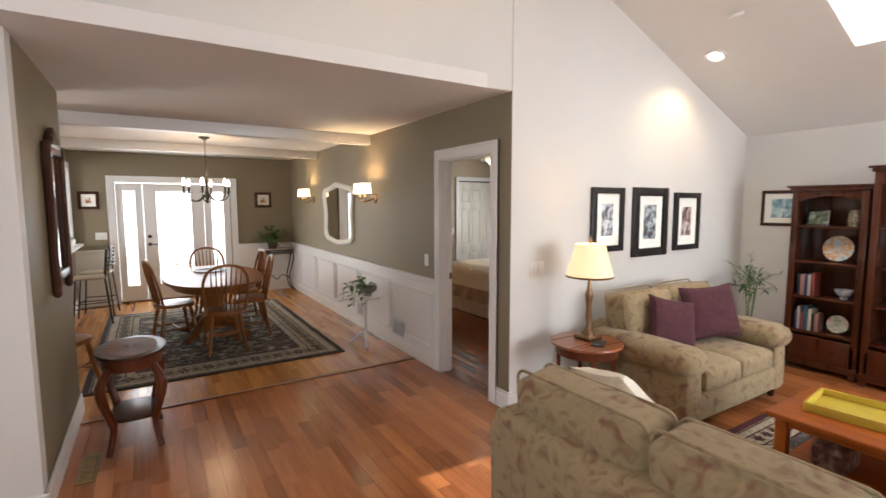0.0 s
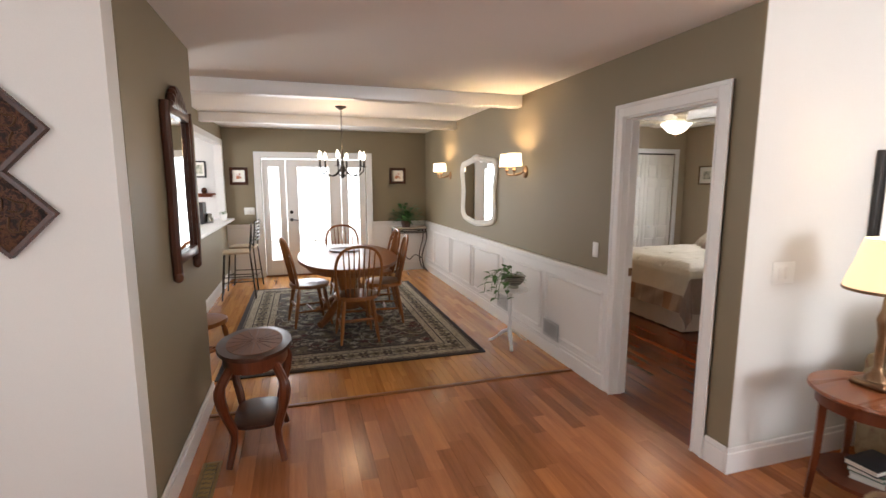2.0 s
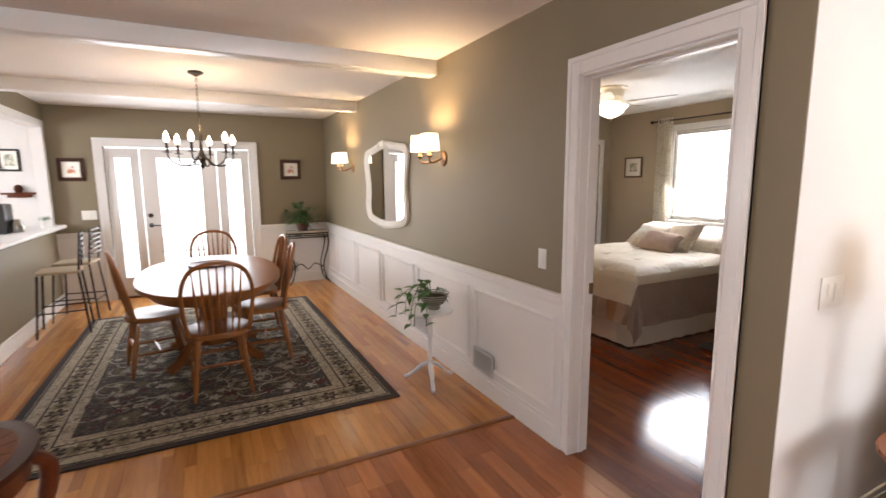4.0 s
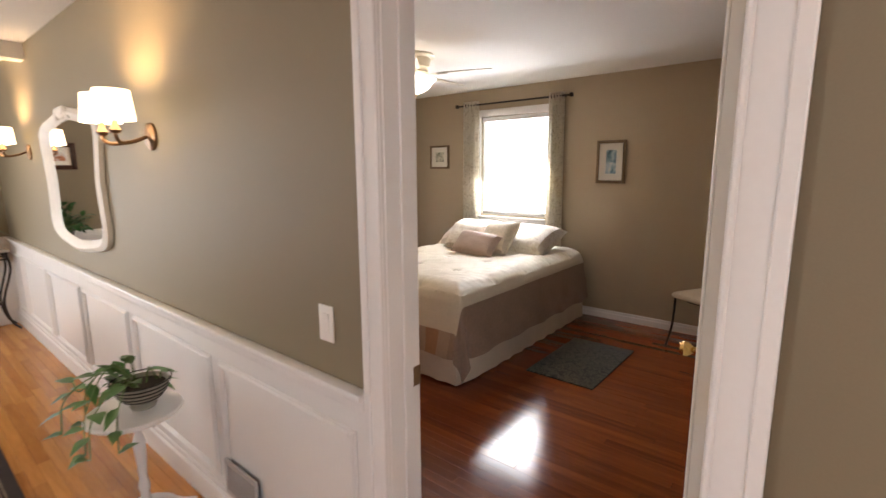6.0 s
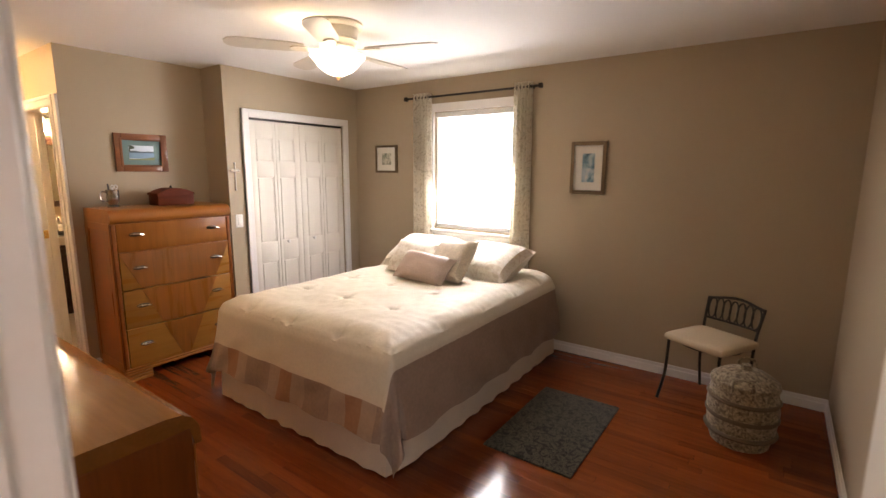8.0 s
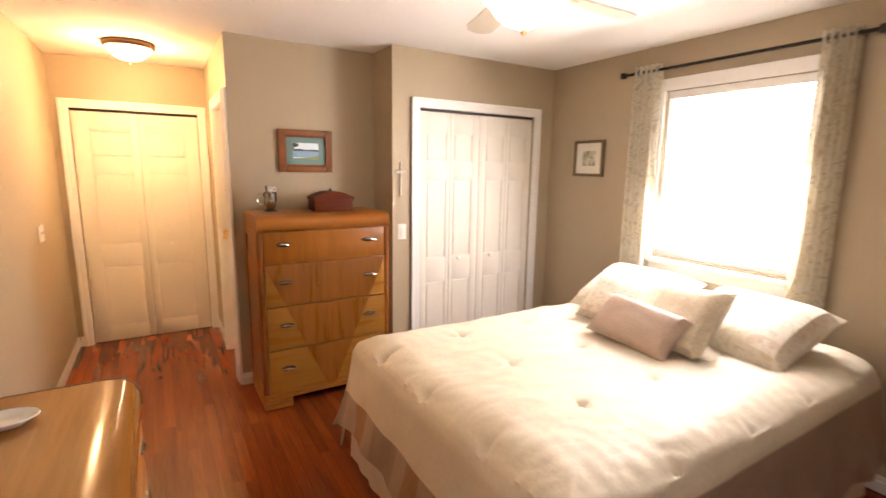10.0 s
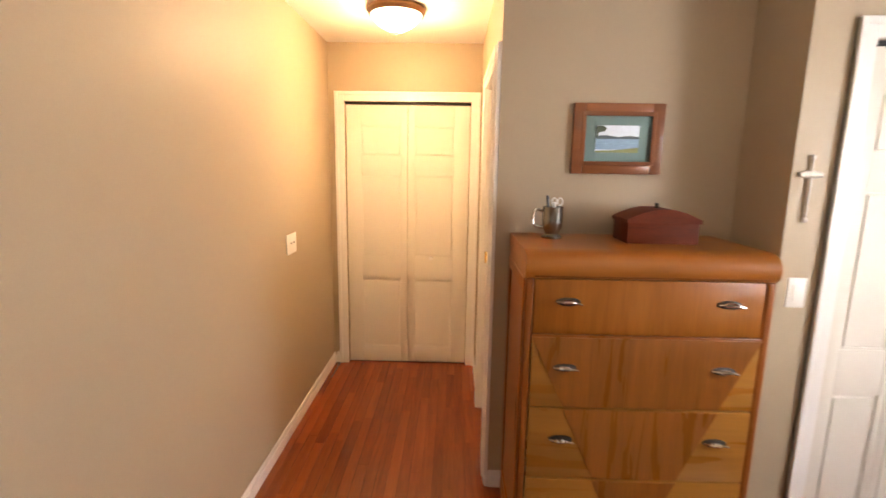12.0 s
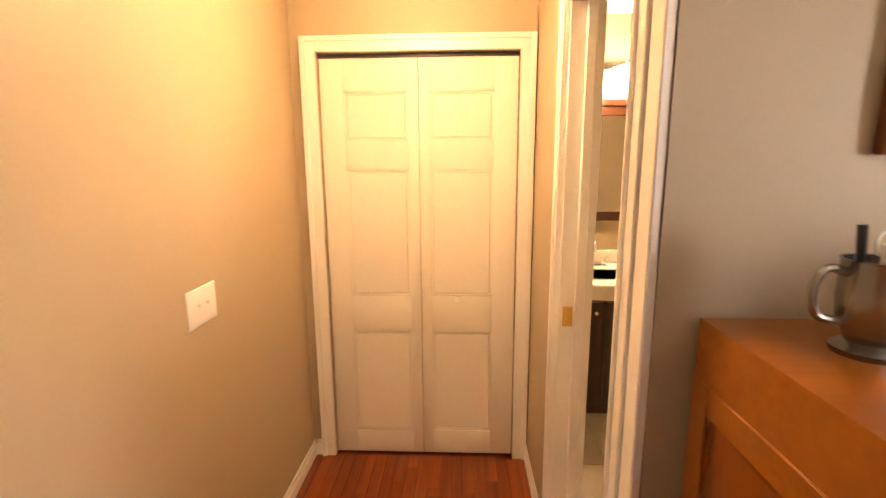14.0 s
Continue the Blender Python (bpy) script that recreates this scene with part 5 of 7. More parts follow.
for i in range(3):
    part("pot", lathe([(0, 0), (0.03, 0), (0.042, 0.09), (0.036, 0.09), (0, 0.08)], 18), PLASTIC, t, m=pose(0, i * 0.10 - 0.1, 0))
bl = bmesh.new()
for i in range(40):
    a = rnd.uniform(0, 6.28)
    add_leaf(bl, Vector((rnd.uniform(-0.02, 0.02), rnd.uniform(-0.13, 0.13), 0.08)), Vector((math.cos(a), math.sin(a), 2)), Vector((1, 0, 0)), rnd.uniform(0.05, 0.10), 0.012)
tagged(part("leaves", bl, LEAF, t, "thin green sprouts"), kind="stuff")
t = thing("wall_shelf", "small red wooden shelf on the white kitchen wall", "shelf", pose(-3.62, FAR_Y, 1.38))
part("board", box((-0.16, -0.10, 0.0), (0.16, 0.0, 0.025), 0.004), CHERRY, t)
part("bracket", box((-0.11, -0.07, -0.035), (0.11, 0.0, 0.0), 0.008), CHERRY, t)
t = thing("ornament", "small dark round ornament on the red shelf", "ornament", pose(-3.62, FAR_Y - 0.05, 1.405))
part("body", lathe([(0, 0), (0.03, 0.0), (0.045, 0.04), (0.035, 0.075), (0.012, 0.09), (0, 0.095)], 18), MAHOGANY, t)
frame_picture("framed_print", pose(-3.68, FAR_Y - 0.001, 1.78), 0.20, 0.26, 0.02, BLACK, MOUNT, SEPIA, "small print in a thin black frame on the kitchen wall")

# ---- living room ----
DAMASK = patterned("faded_floral_damask", [(0.23, 0.115, 0.075), (0.28, 0.20, 0.115), (0.34, 0.26, 0.15), (0.37, 0.285, 0.165), (0.31, 0.235, 0.13), (0.25, 0.145, 0.085)], [0.31, 0.39, 0.46, 0.54, 0.61, 0.70], 12.0, rough=0.95, bump=0.35, distort=0.6, fine=260)
PURPLE = mat("plum_knit_cloth", (0.085, 0.028, 0.036), 0.95, vary=0.3, scale=18, bump=0.6, fine=110)
CREAM = mat("cream_plush", (0.82, 0.76, 0.64), 0.95, vary=0.08, scale=8, bump=0.5, fine=70)


def rolled_sofa(name, label, m, w, d, seats, seat_h, arm_h, back_h, low_back=0.68):
    """Upholstered seat in its own frame: x along its width, facing -y, back at y = 0."""
    t = thing(name, label, "sofa", m)
    a = 0.24
    part("base", puff((0.04, -d + 0.04, 0.07), (w - 0.04, -0.04, 0.30), 0.05, (0, 0.02, 0), 8, 0.006, 4), DAMASK, t)
    part("back", puff((0.10, -0.26, 0.10), (w - 0.10, 0.0, low_back), 0.06, (0, 0.06, 0), 8, 0.006, 4), DAMASK, t)
    for x in (0.0, w - a):
        arm = part("arm", puff((x + 0.02, -d + 0.03, 0.07), (x + a - 0.02, -0.05, arm_h - 0.08), 0.05, (0.06, 0, 0), 8, 0.006, 4), DAMASK, t)
        part("arm_roll", puff((x - 0.03, -d, arm_h - 0.20), (x + a + 0.02, -0.06, arm_h), 0.09, (0.05, 0.03, 0.05), 9, 0.008, 5), DAMASK, arm, "padded rolled arm")
    sw = (w - 2 * a) / seats
    for i in range(seats):
        x = a + sw * i
        part("seat_cushion", puff((x + 0.006, -d + 0.02, 0.28), (x + sw - 0.006, -0.22, seat_h), 0.05, (0.01, 0.02, 0.16), 10, 0.006, 4, seed=i * 3.1), DAMASK, t)
        part("back_cushion", puff((x - (0.10 if i == 0 else -0.004), -0.40, seat_h - 0.03), (x + sw + (0.10 if i == seats - 1 else -0.004), -0.13, back_h), 0.065, (0.01, 0.22, 0.03), 12, 0.006, 4, m=Matrix.Translation((0, -0.16, seat_h)) @ Matrix.Rotation(radians(-7), 4, "X") @ Matrix.Translation((0, 0.16, -seat_h)), seed=i * 5.7), DAMASK, t)
    for cu in [o for o in t.children if o.name.startswith("back_cushion")]:
        vs = [v.co for v in cu.data.vertices]
        lo = Vector([min(v[i] for v in vs) for i in range(3)])
        hi = Vector([max(v[i] for v in vs) for i in range(3)])
        for f in (0.25, 0.75):
            y = lo.y + (hi.y - lo.y) * f
            k = 0.05
            rim = []
            for cx, cz, a0 in ((hi.x - k, hi.z - k, 0), (lo.x + k, hi.z - k, 90), (lo.x + k, lo.z + k, 180), (hi.x - k, lo.z + k, 270)):
                for q in range(5):
                    a = radians(a0 + 22.5 * q)
                    rim.append((cx + (k - 0.004) * math.cos(a), y + (cz - (lo.z + hi.z) / 2) * 0.12, cz + (k - 0.004) * math.sin(a)))
            part("piping", tube(rim + rim[:1], 0.007, 6), DAMASK, cu)
    for x in (0.10, w - 0.10):
        for y in (-d + 0.10, -0.10):
            part("foot", lathe([(0.022, 0), (0.03, 0.03), (0.035, 0.075), (0, 0.075)], 14), MAHOGANY, t, m=pose(x, y, 0))
    return t


rolled_sofa("loveseat", "tan floral damask loveseat with two plum cushions", pose(0.68, -0.10, 0), 1.48, 0.95, 2, 0.45, 0.62, 0.88, 0.66)
rolled_sofa("sofa", "tan floral damask sofa seen from its back", pose(-1.04, -3.20, 0, 0, 0, 90), 2.20, 0.96, 3, 0.45, 0.62, 0.84, 0.70)


def cushion(m, w, h, material, label, thick=0.14):
    t = thing("throw_pillow", label, "pillow", m)
    bm = bmesh.new()
    n = 14
    for side in (-1, 1):
        g = []
        for i in range(n + 1):
            row = []
            for j in range(n + 1):
                u, v = 2 * i / n - 1, 2 * j / n - 1
                k = 1 - 0.10 * (1 - u * u) * abs(v) ** 3 - 0.0
                k2 = 1 - 0.10 * (1 - v * v) * abs(u) ** 3
                dz = thick / 2 * ((1 - u ** 4) * (1 - v ** 4)) ** 0.55
                dz += 0.012 * noise.noise(Vector((u * 2.2 + m.translation.x * 7, v * 2.2, side * 2.0))) * (1 - u * u) * (1 - v * v)
                row.append(bm.verts.new((u * w / 2 * k2, side * dz, v * h / 2 * k)))
            g.append(row)
        for i in range(n):
            for j in range(n):
                bm.faces.new((g[i][j], g[i + 1][j], g[i + 1][j + 1], g[i][j + 1]))
    bmesh.ops.remove_doubles(bm, verts=bm.verts, dist=1e-4)
    part("cover", bm, material, t)
    return t


cushion(pose(1.13, -0.62, 0.68, -20, 12, -22), 0.42, 0.40, PURPLE, "plum textured square cushion on the loveseat")
cushion(pose(1.68, -0.62, 0.70, -18, -4, -24), 0.50, 0.46, PURPLE, "plum textured square cushion on the loveseat")
cushion(pose(-0.44, -1.36, 0.67, -42, 14, 70), 0.46, 0.42, CREAM, "cream plush cushion leaning in the sofa corner")

t = thing("end_table", "round cherry end table with four legs and lower shelf", "table", pose(0.40, -0.41, 0))
REDWOOD = wood("red_cherry_top", (0.16, 0.045, 0.015), (0.33, 0.11, 0.04), 0.28, "x", coat=0.15, random=0.2)
part("top", lathe([(0, 0.575), (0.25, 0.575), (0.262, 0.585), (0.258, 0.598), (0, 0.60)], 48), REDWOOD, t, "polished round top")
part("apron", lathe([(0.20, 0.51), (0.225, 0.51), (0.225, 0.575), (0.20, 0.575)], 40), CHERRY, t)
for i in range(4):
    a = math.pi / 4 + i * math.pi / 2 + 0.15
    c, s = math.cos(a), math.sin(a)
    part("leg", tube([(0.20 * c, 0.20 * s, 0.575), (0.205 * c, 0.205 * s, 0.25), (0.225 * c, 0.225 * s, 0.0)], [0.024, 0.02, 0.015], 4), CHERRY, t)
part("shelf", lathe([(0, 0.15), (0.195, 0.15), (0.195, 0.168), (0, 0.168)], 40), CHERRY, t)
bx0 = 0.0
for i, (c, w, h) in enumerate((((0.62, 0.6, 0.55), 0.20, 0.03), ((0.05, 0.12, 0.07), 0.19, 0.025), ((0.02, 0.02, 0.022), 0.21, 0.03))):
    t = thing("book", ("white paper-edged book lying on the lower shelf", "dark green book lying on the lower shelf", "black book lying on the lower shelf")[i], "book", pose(0.42, -0.43, 0.168 + (0, 0.03, 0.055)[i], 0, 0, 20 - i * 9))
    cv = mat("book_cover", c, 0.5, vary=0.1)
    part("cover", box((-w / 2, -0.07, 0), (w / 2, 0.07, 0.004), 0.001), cv, t)
    part("cover", box((-w / 2, -0.07, h - 0.004), (w / 2, 0.07, h), 0.001), cv, t)
    part("pages", box((-w / 2 + 0.004, -0.066, 0.004), (w / 2 - 0.004, 0.066, h - 0.004)), MOUNT, t, "pale page block")
t = thing("notebook", "small dark notepad lying under the lamp", "notepad", pose(0.40, -0.52, 0.60, 0, 0, 30))
part("pad", box((-0.07, -0.045, 0), (0.07, 0.045, 0.012), 0.003), BLACK, t)

t = thing("table_lamp", "bronze table lamp with a lit parchment bell shade", "lamp", pose(0.46, -0.37, 0.60))
part("foot", box((-0.075, -0.075, 0.0), (0.075, 0.075, 0.03), 0.010, 3), BRONZE, t, "square stepped foot")
part("column", lathe([(0.05, 0.03), (0.045, 0.05), (0.025, 0.07), (0.018, 0.10), (0.022, 0.16), (0.017, 0.24), (0.024, 0.29), (0.03, 0.33), (0.016, 0.38), (0.012, 0.46), (0.006, 0.50), (0.004, 0.72)], 20), BRONZE, t)
LAMPSHADE = glow("lit_parchment_shade", (1.0, 0.70, 0.38), 1.1, (0.5, 0.42, 0.30))
part("shade", lathe([(0.172, 0.475), (0.158, 0.53), (0.135, 0.60), (0.116, 0.68), (0.106, 0.715), (0.103, 0.715), (0.113, 0.68), (0.132, 0.60), (0.155, 0.53), (0.169, 0.475)], 36), LAMPSHADE, t, "lit amber parchment shade")
part("trim", lathe([(0.174, 0.468), (0.175, 0.482), (0.17, 0.482), (0.169, 0.468)], 36), BRONZE, t, "dark shade edge")
part("finial", lathe([(0.004, 0.715), (0.012, 0.73), (0.012, 0.745), (0.004, 0.77), (0, 0.775)], 14), BRONZE, t)

for i, (x, w, h, zc, art_, fr) in enumerate(((1.082, 0.42, 0.56, 1.472, GREYART, BLACK), (1.685, 0.52, 0.64, 1.44, GREYART2, BLACK), (2.28, 0.44, 0.57, 1.435, REDART, BLACK))):
    frame_picture("framed_photo", pose(x, -0.004, zc), w, h, 0.05 if i != 1 else 0.075, fr, MOUNT, art_, "tall photograph in a wide black frame on the grey wall", (w * 0.36, h * 0.5), 0.03)
frame_picture("framed_print", pose(LR_X - 0.001, -0.40, 1.56, 0, 0, -90), 0.40, 0.38, 0.03, MAHOGANY, MOUNT, BLUEART, "seaside print in a dark bronze frame beside the cabinet", (0.2, 0.2))

# bookcases
HUTCH = wood("mahogany_case", (0.04, 0.010, 0.004), (0.115, 0.03, 0.011), 0.28, "z", coat=0.4, random=0.2)


def bookcase(m, w, h, label, doors):
    """Case in its own frame: x along its width, facing -y, front at y = 0."""
    t = thing("bookcase", label, "bookcase", m)
    d = 0.38
    for x in (0.0, w - 0.03):
        part("side", box((x, 0.0, 0.06), (x + 0.03, d, h - 0.04), 0.003), HUTCH, t)
    part("back_panel", box((0.03, d - 0.012, 0.06), (w - 0.03, d, h - 0.04)), HUTCH, t)
    part("cornice", box((-0.02, -0.025, h - 0.05), (w + 0.02, d, h - 0.02), 0.006), HUTCH, t)
    part("cornice", box((-0.04, -0.045, h - 0.02), (w + 0.04, d, h), 0.006), HUTCH, t)
    bm = bmesh.new()
    pts = [(0.03, h - 0.05), (w - 0.03, h - 0.05)] + [(w - 0.03 - (w - 0.06) * i / 12, h - 0.16 + 0.06 * math.sin(math.pi * i / 12)) for i in range(13)]
    slab(pts, 0.0, 0.02, 0, bm, pose(0, 0.022, 0, 90))
    part("arch", bm, HUTCH, t, "arched top rail")
    for x in (0.0, w - 0.05):
        part("stile", box((x, -0.008, 0.30), (x + 0.05, 0.0, h - 0.05), 0.003), HUTCH, t)
    for z in (0.36, 0.70, 1.04, 1.38):
        part("shelf", box((0.03, 0.02, z), (w - 0.03, d - 0.01, z + 0.02), 0.002), HUTCH, t)
    dr = part("drawer", box((0.05, -0.012, 0.11), (w - 0.05, 0.02, 0.34), 0.006), HUTCH, t)
    for x in (w * 0.3, w * 0.7):
        part("knob", knob(0.013, 0.022), IRON, dr, m=pose(x, -0.012, 0.23, 90))
    part("plinth", box((-0.01, -0.014, 0.05), (w + 0.01, d, 0.11), 0.005), HUTCH, t)
    for x in (0.0, w - 0.05):
        part("foot", box((x, -0.01, 0.0), (x + 0.05, 0.06, 0.05), 0.006), HUTCH, t)
        part("foot", box((x, d - 0.06, 0.0), (x + 0.05, d, 0.05), 0.006), HUTCH, t)
    return t


HX = 3.01
bookcase(pose(HX, -0.64, 0, 0, 0, -90), 0.58, 1.78, "dark mahogany open bookcase half filled with books and dishes", False)
bookcase(pose(HX - 0.06, -1.26, 0, 0, 0, -90), 0.95, 1.93, "taller dark mahogany media cabinet beside the bookcase", False)
t = thing("television", "dark screen television inside the tall cabinet", "television", pose(3.10, -1.74, 1.40, 0, 0, -90))
part("screen", box((-0.36, 0.0, 0.02), (0.36, 0.04, 0.34), 0.006), mat("dark_screen", (0.01, 0.012, 0.014), 0.08), t)
part("stand", box((-0.12, -0.02, 0.0), (0.12, 0.08, 0.02), 0.004), BLACK, t)
rnd = random.Random(11)
for z, n in ((0.72, 5), (0.38, 7)):
    y = -0.70
    for i in range(n):
        w, h = rnd.uniform(0.018, 0.034), rnd.uniform(0.17, 0.24)
        col = ((0.03, 0.05, 0.12), (0.5, 0.5, 0.48), (0.25, 0.06, 0.05), (0.04, 0.10, 0.14), (0.6, 0.55, 0.42), (0.02, 0.02, 0.03), (0.4, 0.2, 0.15))[(i + n) % 7]
        t = thing("book", "upright hardback book with a coloured spine on the shelf", "book", pose(HX + 0.06, y, z, 0, 0, -90), "books on the shelves")
        cv = mat("book_cover", col, 0.5, vary=0.15)
        part("spine", box((0, 0, 0), (w, 0.006, h), 0.002), cv, t)
        part("cover", box((0, 0.006, 0), (0.003, 0.15, h)), cv, t)
        part("cover", box((w - 0.003, 0.006, 0), (w, 0.15, h)), cv, t)
        part("pages", box((0.003, 0.006, 0.004), (w - 0.003, 0.147, h - 0.004)), MOUNT, t)
        y -= w + 0.002


def dish(m, r, c, label):
    t = thing("plate", label, "plate", m)
    part("plate", lathe([(0, 0), (r * 0.55, 0.0), (r, 0.022), (r * 0.98, 0.026), (r * 0.55, 0.006), (0, 0.006)], 32), art(label, c, 14), t)


dish(pose(HX + 0.16, -0.98, 1.06 + 0.125, 0, -78, 0), 0.12, [(0.25, 0.4, 0.45), (0.55, 0.6, 0.58), (0.6, 0.3, 0.12), (0.75, 0.7, 0.6)], "painted seaside plate standing on a shelf")
dish(pose(HX + 0.16, -1.02, 0.38 + 0.09, 0, -78, 0), 0.085, [(0.12, 0.25, 0.08), (0.5, 0.55, 0.4), (0.7, 0.68, 0.6), (0.5, 0.2, 0.15)], "small green painted plate standing on a shelf")
t = thing("bowl", "small blue and white footed bowl on the shelf", "bowl", pose(HX + 0.14, -1.05, 0.72))
part("bowl", lathe([(0, 0), (0.03, 0), (0.025, 0.02), (0.06, 0.05), (0.07, 0.09), (0.065, 0.09), (0.05, 0.05), (0, 0.03)], 24), art("blue_white_glaze", [(0.05, 0.07, 0.2), (0.6, 0.62, 0.65), (0.75, 0.75, 0.74)], 30), t)
t = thing("photo_frame", "silver framed landscape photograph standing on the shelf", "photo frame", pose(HX + 0.15, -0.80, 1.40, -8, 0, -90))
part("frame", box((-0.09, 0, 0), (0.09, 0.012, 0.15), 0.003), PEWTER, t)
part("print", box((-0.075, -0.002, 0.015), (0.075, 0.002, 0.135)), art("landscape_photo", [(0.03, 0.06, 0.03), (0.2, 0.25, 0.15), (0.6, 0.65, 0.66)], 18), t)
t = thing("vase", "small tan woven vase on the top shelf", "vase", pose(HX + 0.15, -1.09, 1.40))
part("body", lathe([(0, 0), (0.045, 0), (0.055, 0.05), (0.05, 0.11), (0.042, 0.15), (0.036, 0.15), (0, 0.12)], 20), WICKER, t)

# coffee table
ORANGE = wood("orange_cherry", (0.27, 0.06, 0.008), (0.50, 0.14, 0.02), 0.3, "y", coat=0.0, random=0.25)
t = thing("coffee_table", "orange cherry coffee table with open shelf and drawer", "table", pose(0.60, -2.75, 0))
part("top", box((-0.02, -0.02, 0.425), (0.72, 1.22, 0.455), 0.008, 3), ORANGE, t, "polished orange top")
for x in (0.02, 0.62):
    for y in (0.02, 1.12):
        part("leg", box((x, y, 0.012), (x + 0.06, y + 0.06, 0.425), 0.006), ORANGE, t)
part("shelf", box((0.03, 0.03, 0.14), (0.67, 1.17, 0.165), 0.004), ORANGE, t)
part("apron", box((0.03, 0.08, 0.38), (0.05, 1.12, 0.425), 0.003), ORANGE, t)
part("apron", box((0.08, 1.145, 0.38), (0.62, 1.165, 0.425), 0.003), ORANGE, t)
part("divider", box((0.04, 0.55, 0.165), (0.66, 0.58, 0.425), 0.003), ORANGE, t)
dr = part("drawer", box((0.028, 0.09, 0.18), (0.06, 0.54, 0.375), 0.006), ORANGE, t)
part("knob", knob(0.014, 0.025), IRON, dr, m=pose(0.028, 0.32, 0.28, 0, -90))
t = thing("serving_tray", "yellow painted wooden serving tray on the coffee table", "tray", pose(0.95, -1.88, 0.455, 0, 0, 6))
YEL = mat("yellow_paint", (0.62, 0.47, 0.06), 0.45, vary=0.12, scale=7, bump=0.1)
part("bottom", box((-0.17, -0.25, 0), (0.17, 0.25, 0.010), 0.002), YEL, t)
for lo, hi in (((-0.17, -0.25), (-0.155, 0.25)), ((0.155, -0.25), (0.17, 0.25)), ((-0.155, -0.25), (0.155, -0.235)), ((-0.155, 0.235), (0.155, 0.25))):
    part("rim", box((*lo, 0.008), (*hi, 0.05), 0.003), YEL, t)
t = thing("storage_basket", "dark patterned box on the coffee table shelf", "box", pose(0.86, -1.78, 0.165))
part("body", box((-0.10, -0.08, 0), (0.10, 0.08, 0.13), 0.008), art("patchwork_cloth", [(0.05, 0.02, 0.03), (0.2, 0.1, 0.1), (0.45, 0.38, 0.33)], 24), t)
LR_CREAM = patterned("cream_rug_ground", [(0.05, 0.035, 0.025), (0.36, 0.31, 0.22), (0.45, 0.40, 0.30), (0.16, 0.05, 0.04)], [0.34, 0.44, 0.6, 0.7], 30, rough=1.0, distort=2)
oriental_rug("area_rug", "cream and wine oriental rug under the coffee table", -0.02, -3.40, 2.10, -1.10, 0.24, RUG_DARK, LR_CREAM, RUG_WINE, [(RUG_EDGE, 160), (RUG_CREAM, 160), (RUG_WINE, 90)], 8)

# slender plant in the corner
t = thing("potted_plant", "slender leafy palm in a pot behind the loveseat", "plant", pose(2.80, -0.42, 0))
part("pot", lathe([(0, 0), (0.10, 0), (0.13, 0.22), (0.14, 0.25), (0.125, 0.25), (0.11, 0.22), (0, 0.2)], 28), mat("grey_pot_glaze", (0.25, 0.24, 0.22), 0.4, vary=0.15), t, "grey glazed pot")
part("soil", lathe([(0, 0.215), (0.114, 0.21), (0, 0.2)], 18), SOIL, t)
bs, bl = bmesh.new(), bmesh.new()
rnd = random.Random(4)
for k in range(4):
    top = Vector((rnd.uniform(-0.08, 0.08), rnd.uniform(-0.08, 0.08), rnd.uniform(0.72, 0.95)))
    tube([(0.02 * k - 0.03, 0, 0.2), top * 0.5 + Vector((0.01, 0.01, 0.1)), top], 0.006, 6, bs)
    for i in range(11):
        a, e = rnd.uniform(0, 6.28), rnd.uniform(-0.2, 1.1)
        d = Vector((math.cos(a) * math.cos(e), math.sin(a) * math.cos(e), math.sin(e)))
        ln = rnd.uniform(0.12, 0.26)
        end = top + d * ln
        tube([top, top + d * ln * 0.5 + Vector((0, 0, 0.02)), end], 0.0018, 4, bs)
        for j in range(6):
            q = top + d * ln * (0.45 + 0.11 * j)
            add_leaf(bl, q, d + Vector((rnd.uniform(-0.9, 0.9), rnd.uniform(-0.9, 0.9), rnd.uniform(-0.3, 0.3))), Vector((0, 0, 1)), rnd.uniform(0.07, 0.12), 0.012, 0.3, False)
tagged(part("stems", bs, STEM, t), kind="stuff")
tagged(part("leaves", bl, LEAF_DARK, t, "narrow green leaflets"), kind="stuff")

# recessed lamp in the slope
SPOTGLOW = glow("lit_recessed_lamp", (1.0, 0.86, 0.66), 9.0)


def downlight(x, y):
    t = thing("recessed_light", "round white recessed ceiling lamp, lit", "ceiling lamp", pose(x, y, roof_z(x) - 0.014, 0, math.degrees(math.atan(SLOPE)), 0))
    part("trim_ring", lathe([(0.062, 0.012), (0.092, 0.012), (0.090, -0.004), (0.075, -0.008), (0.062, -0.002)], 32), WHITE, t)
    part("lamp_face", lathe([(0, 0.0), (0.062, 0.0), (0.06, -0.003), (0, -0.004)], 28), SPOTGLOW, t, "lit lamp face")


downlight(2.01, -0.37)
downlight(-0.9, -0.37)
t = thing("smoke_alarm", "small white smoke alarm on the sloping ceiling", "smoke alarm", pose(1.62, -0.72, roof_z(1.62) - 0.001, 180, -math.degrees(math.atan(SLOPE)), 0))
part("body", lathe([(0, 0), (0.06, 0), (0.058, 0.02), (0.04, 0.03), (0, 0.032)], 28), PLASTIC, t)

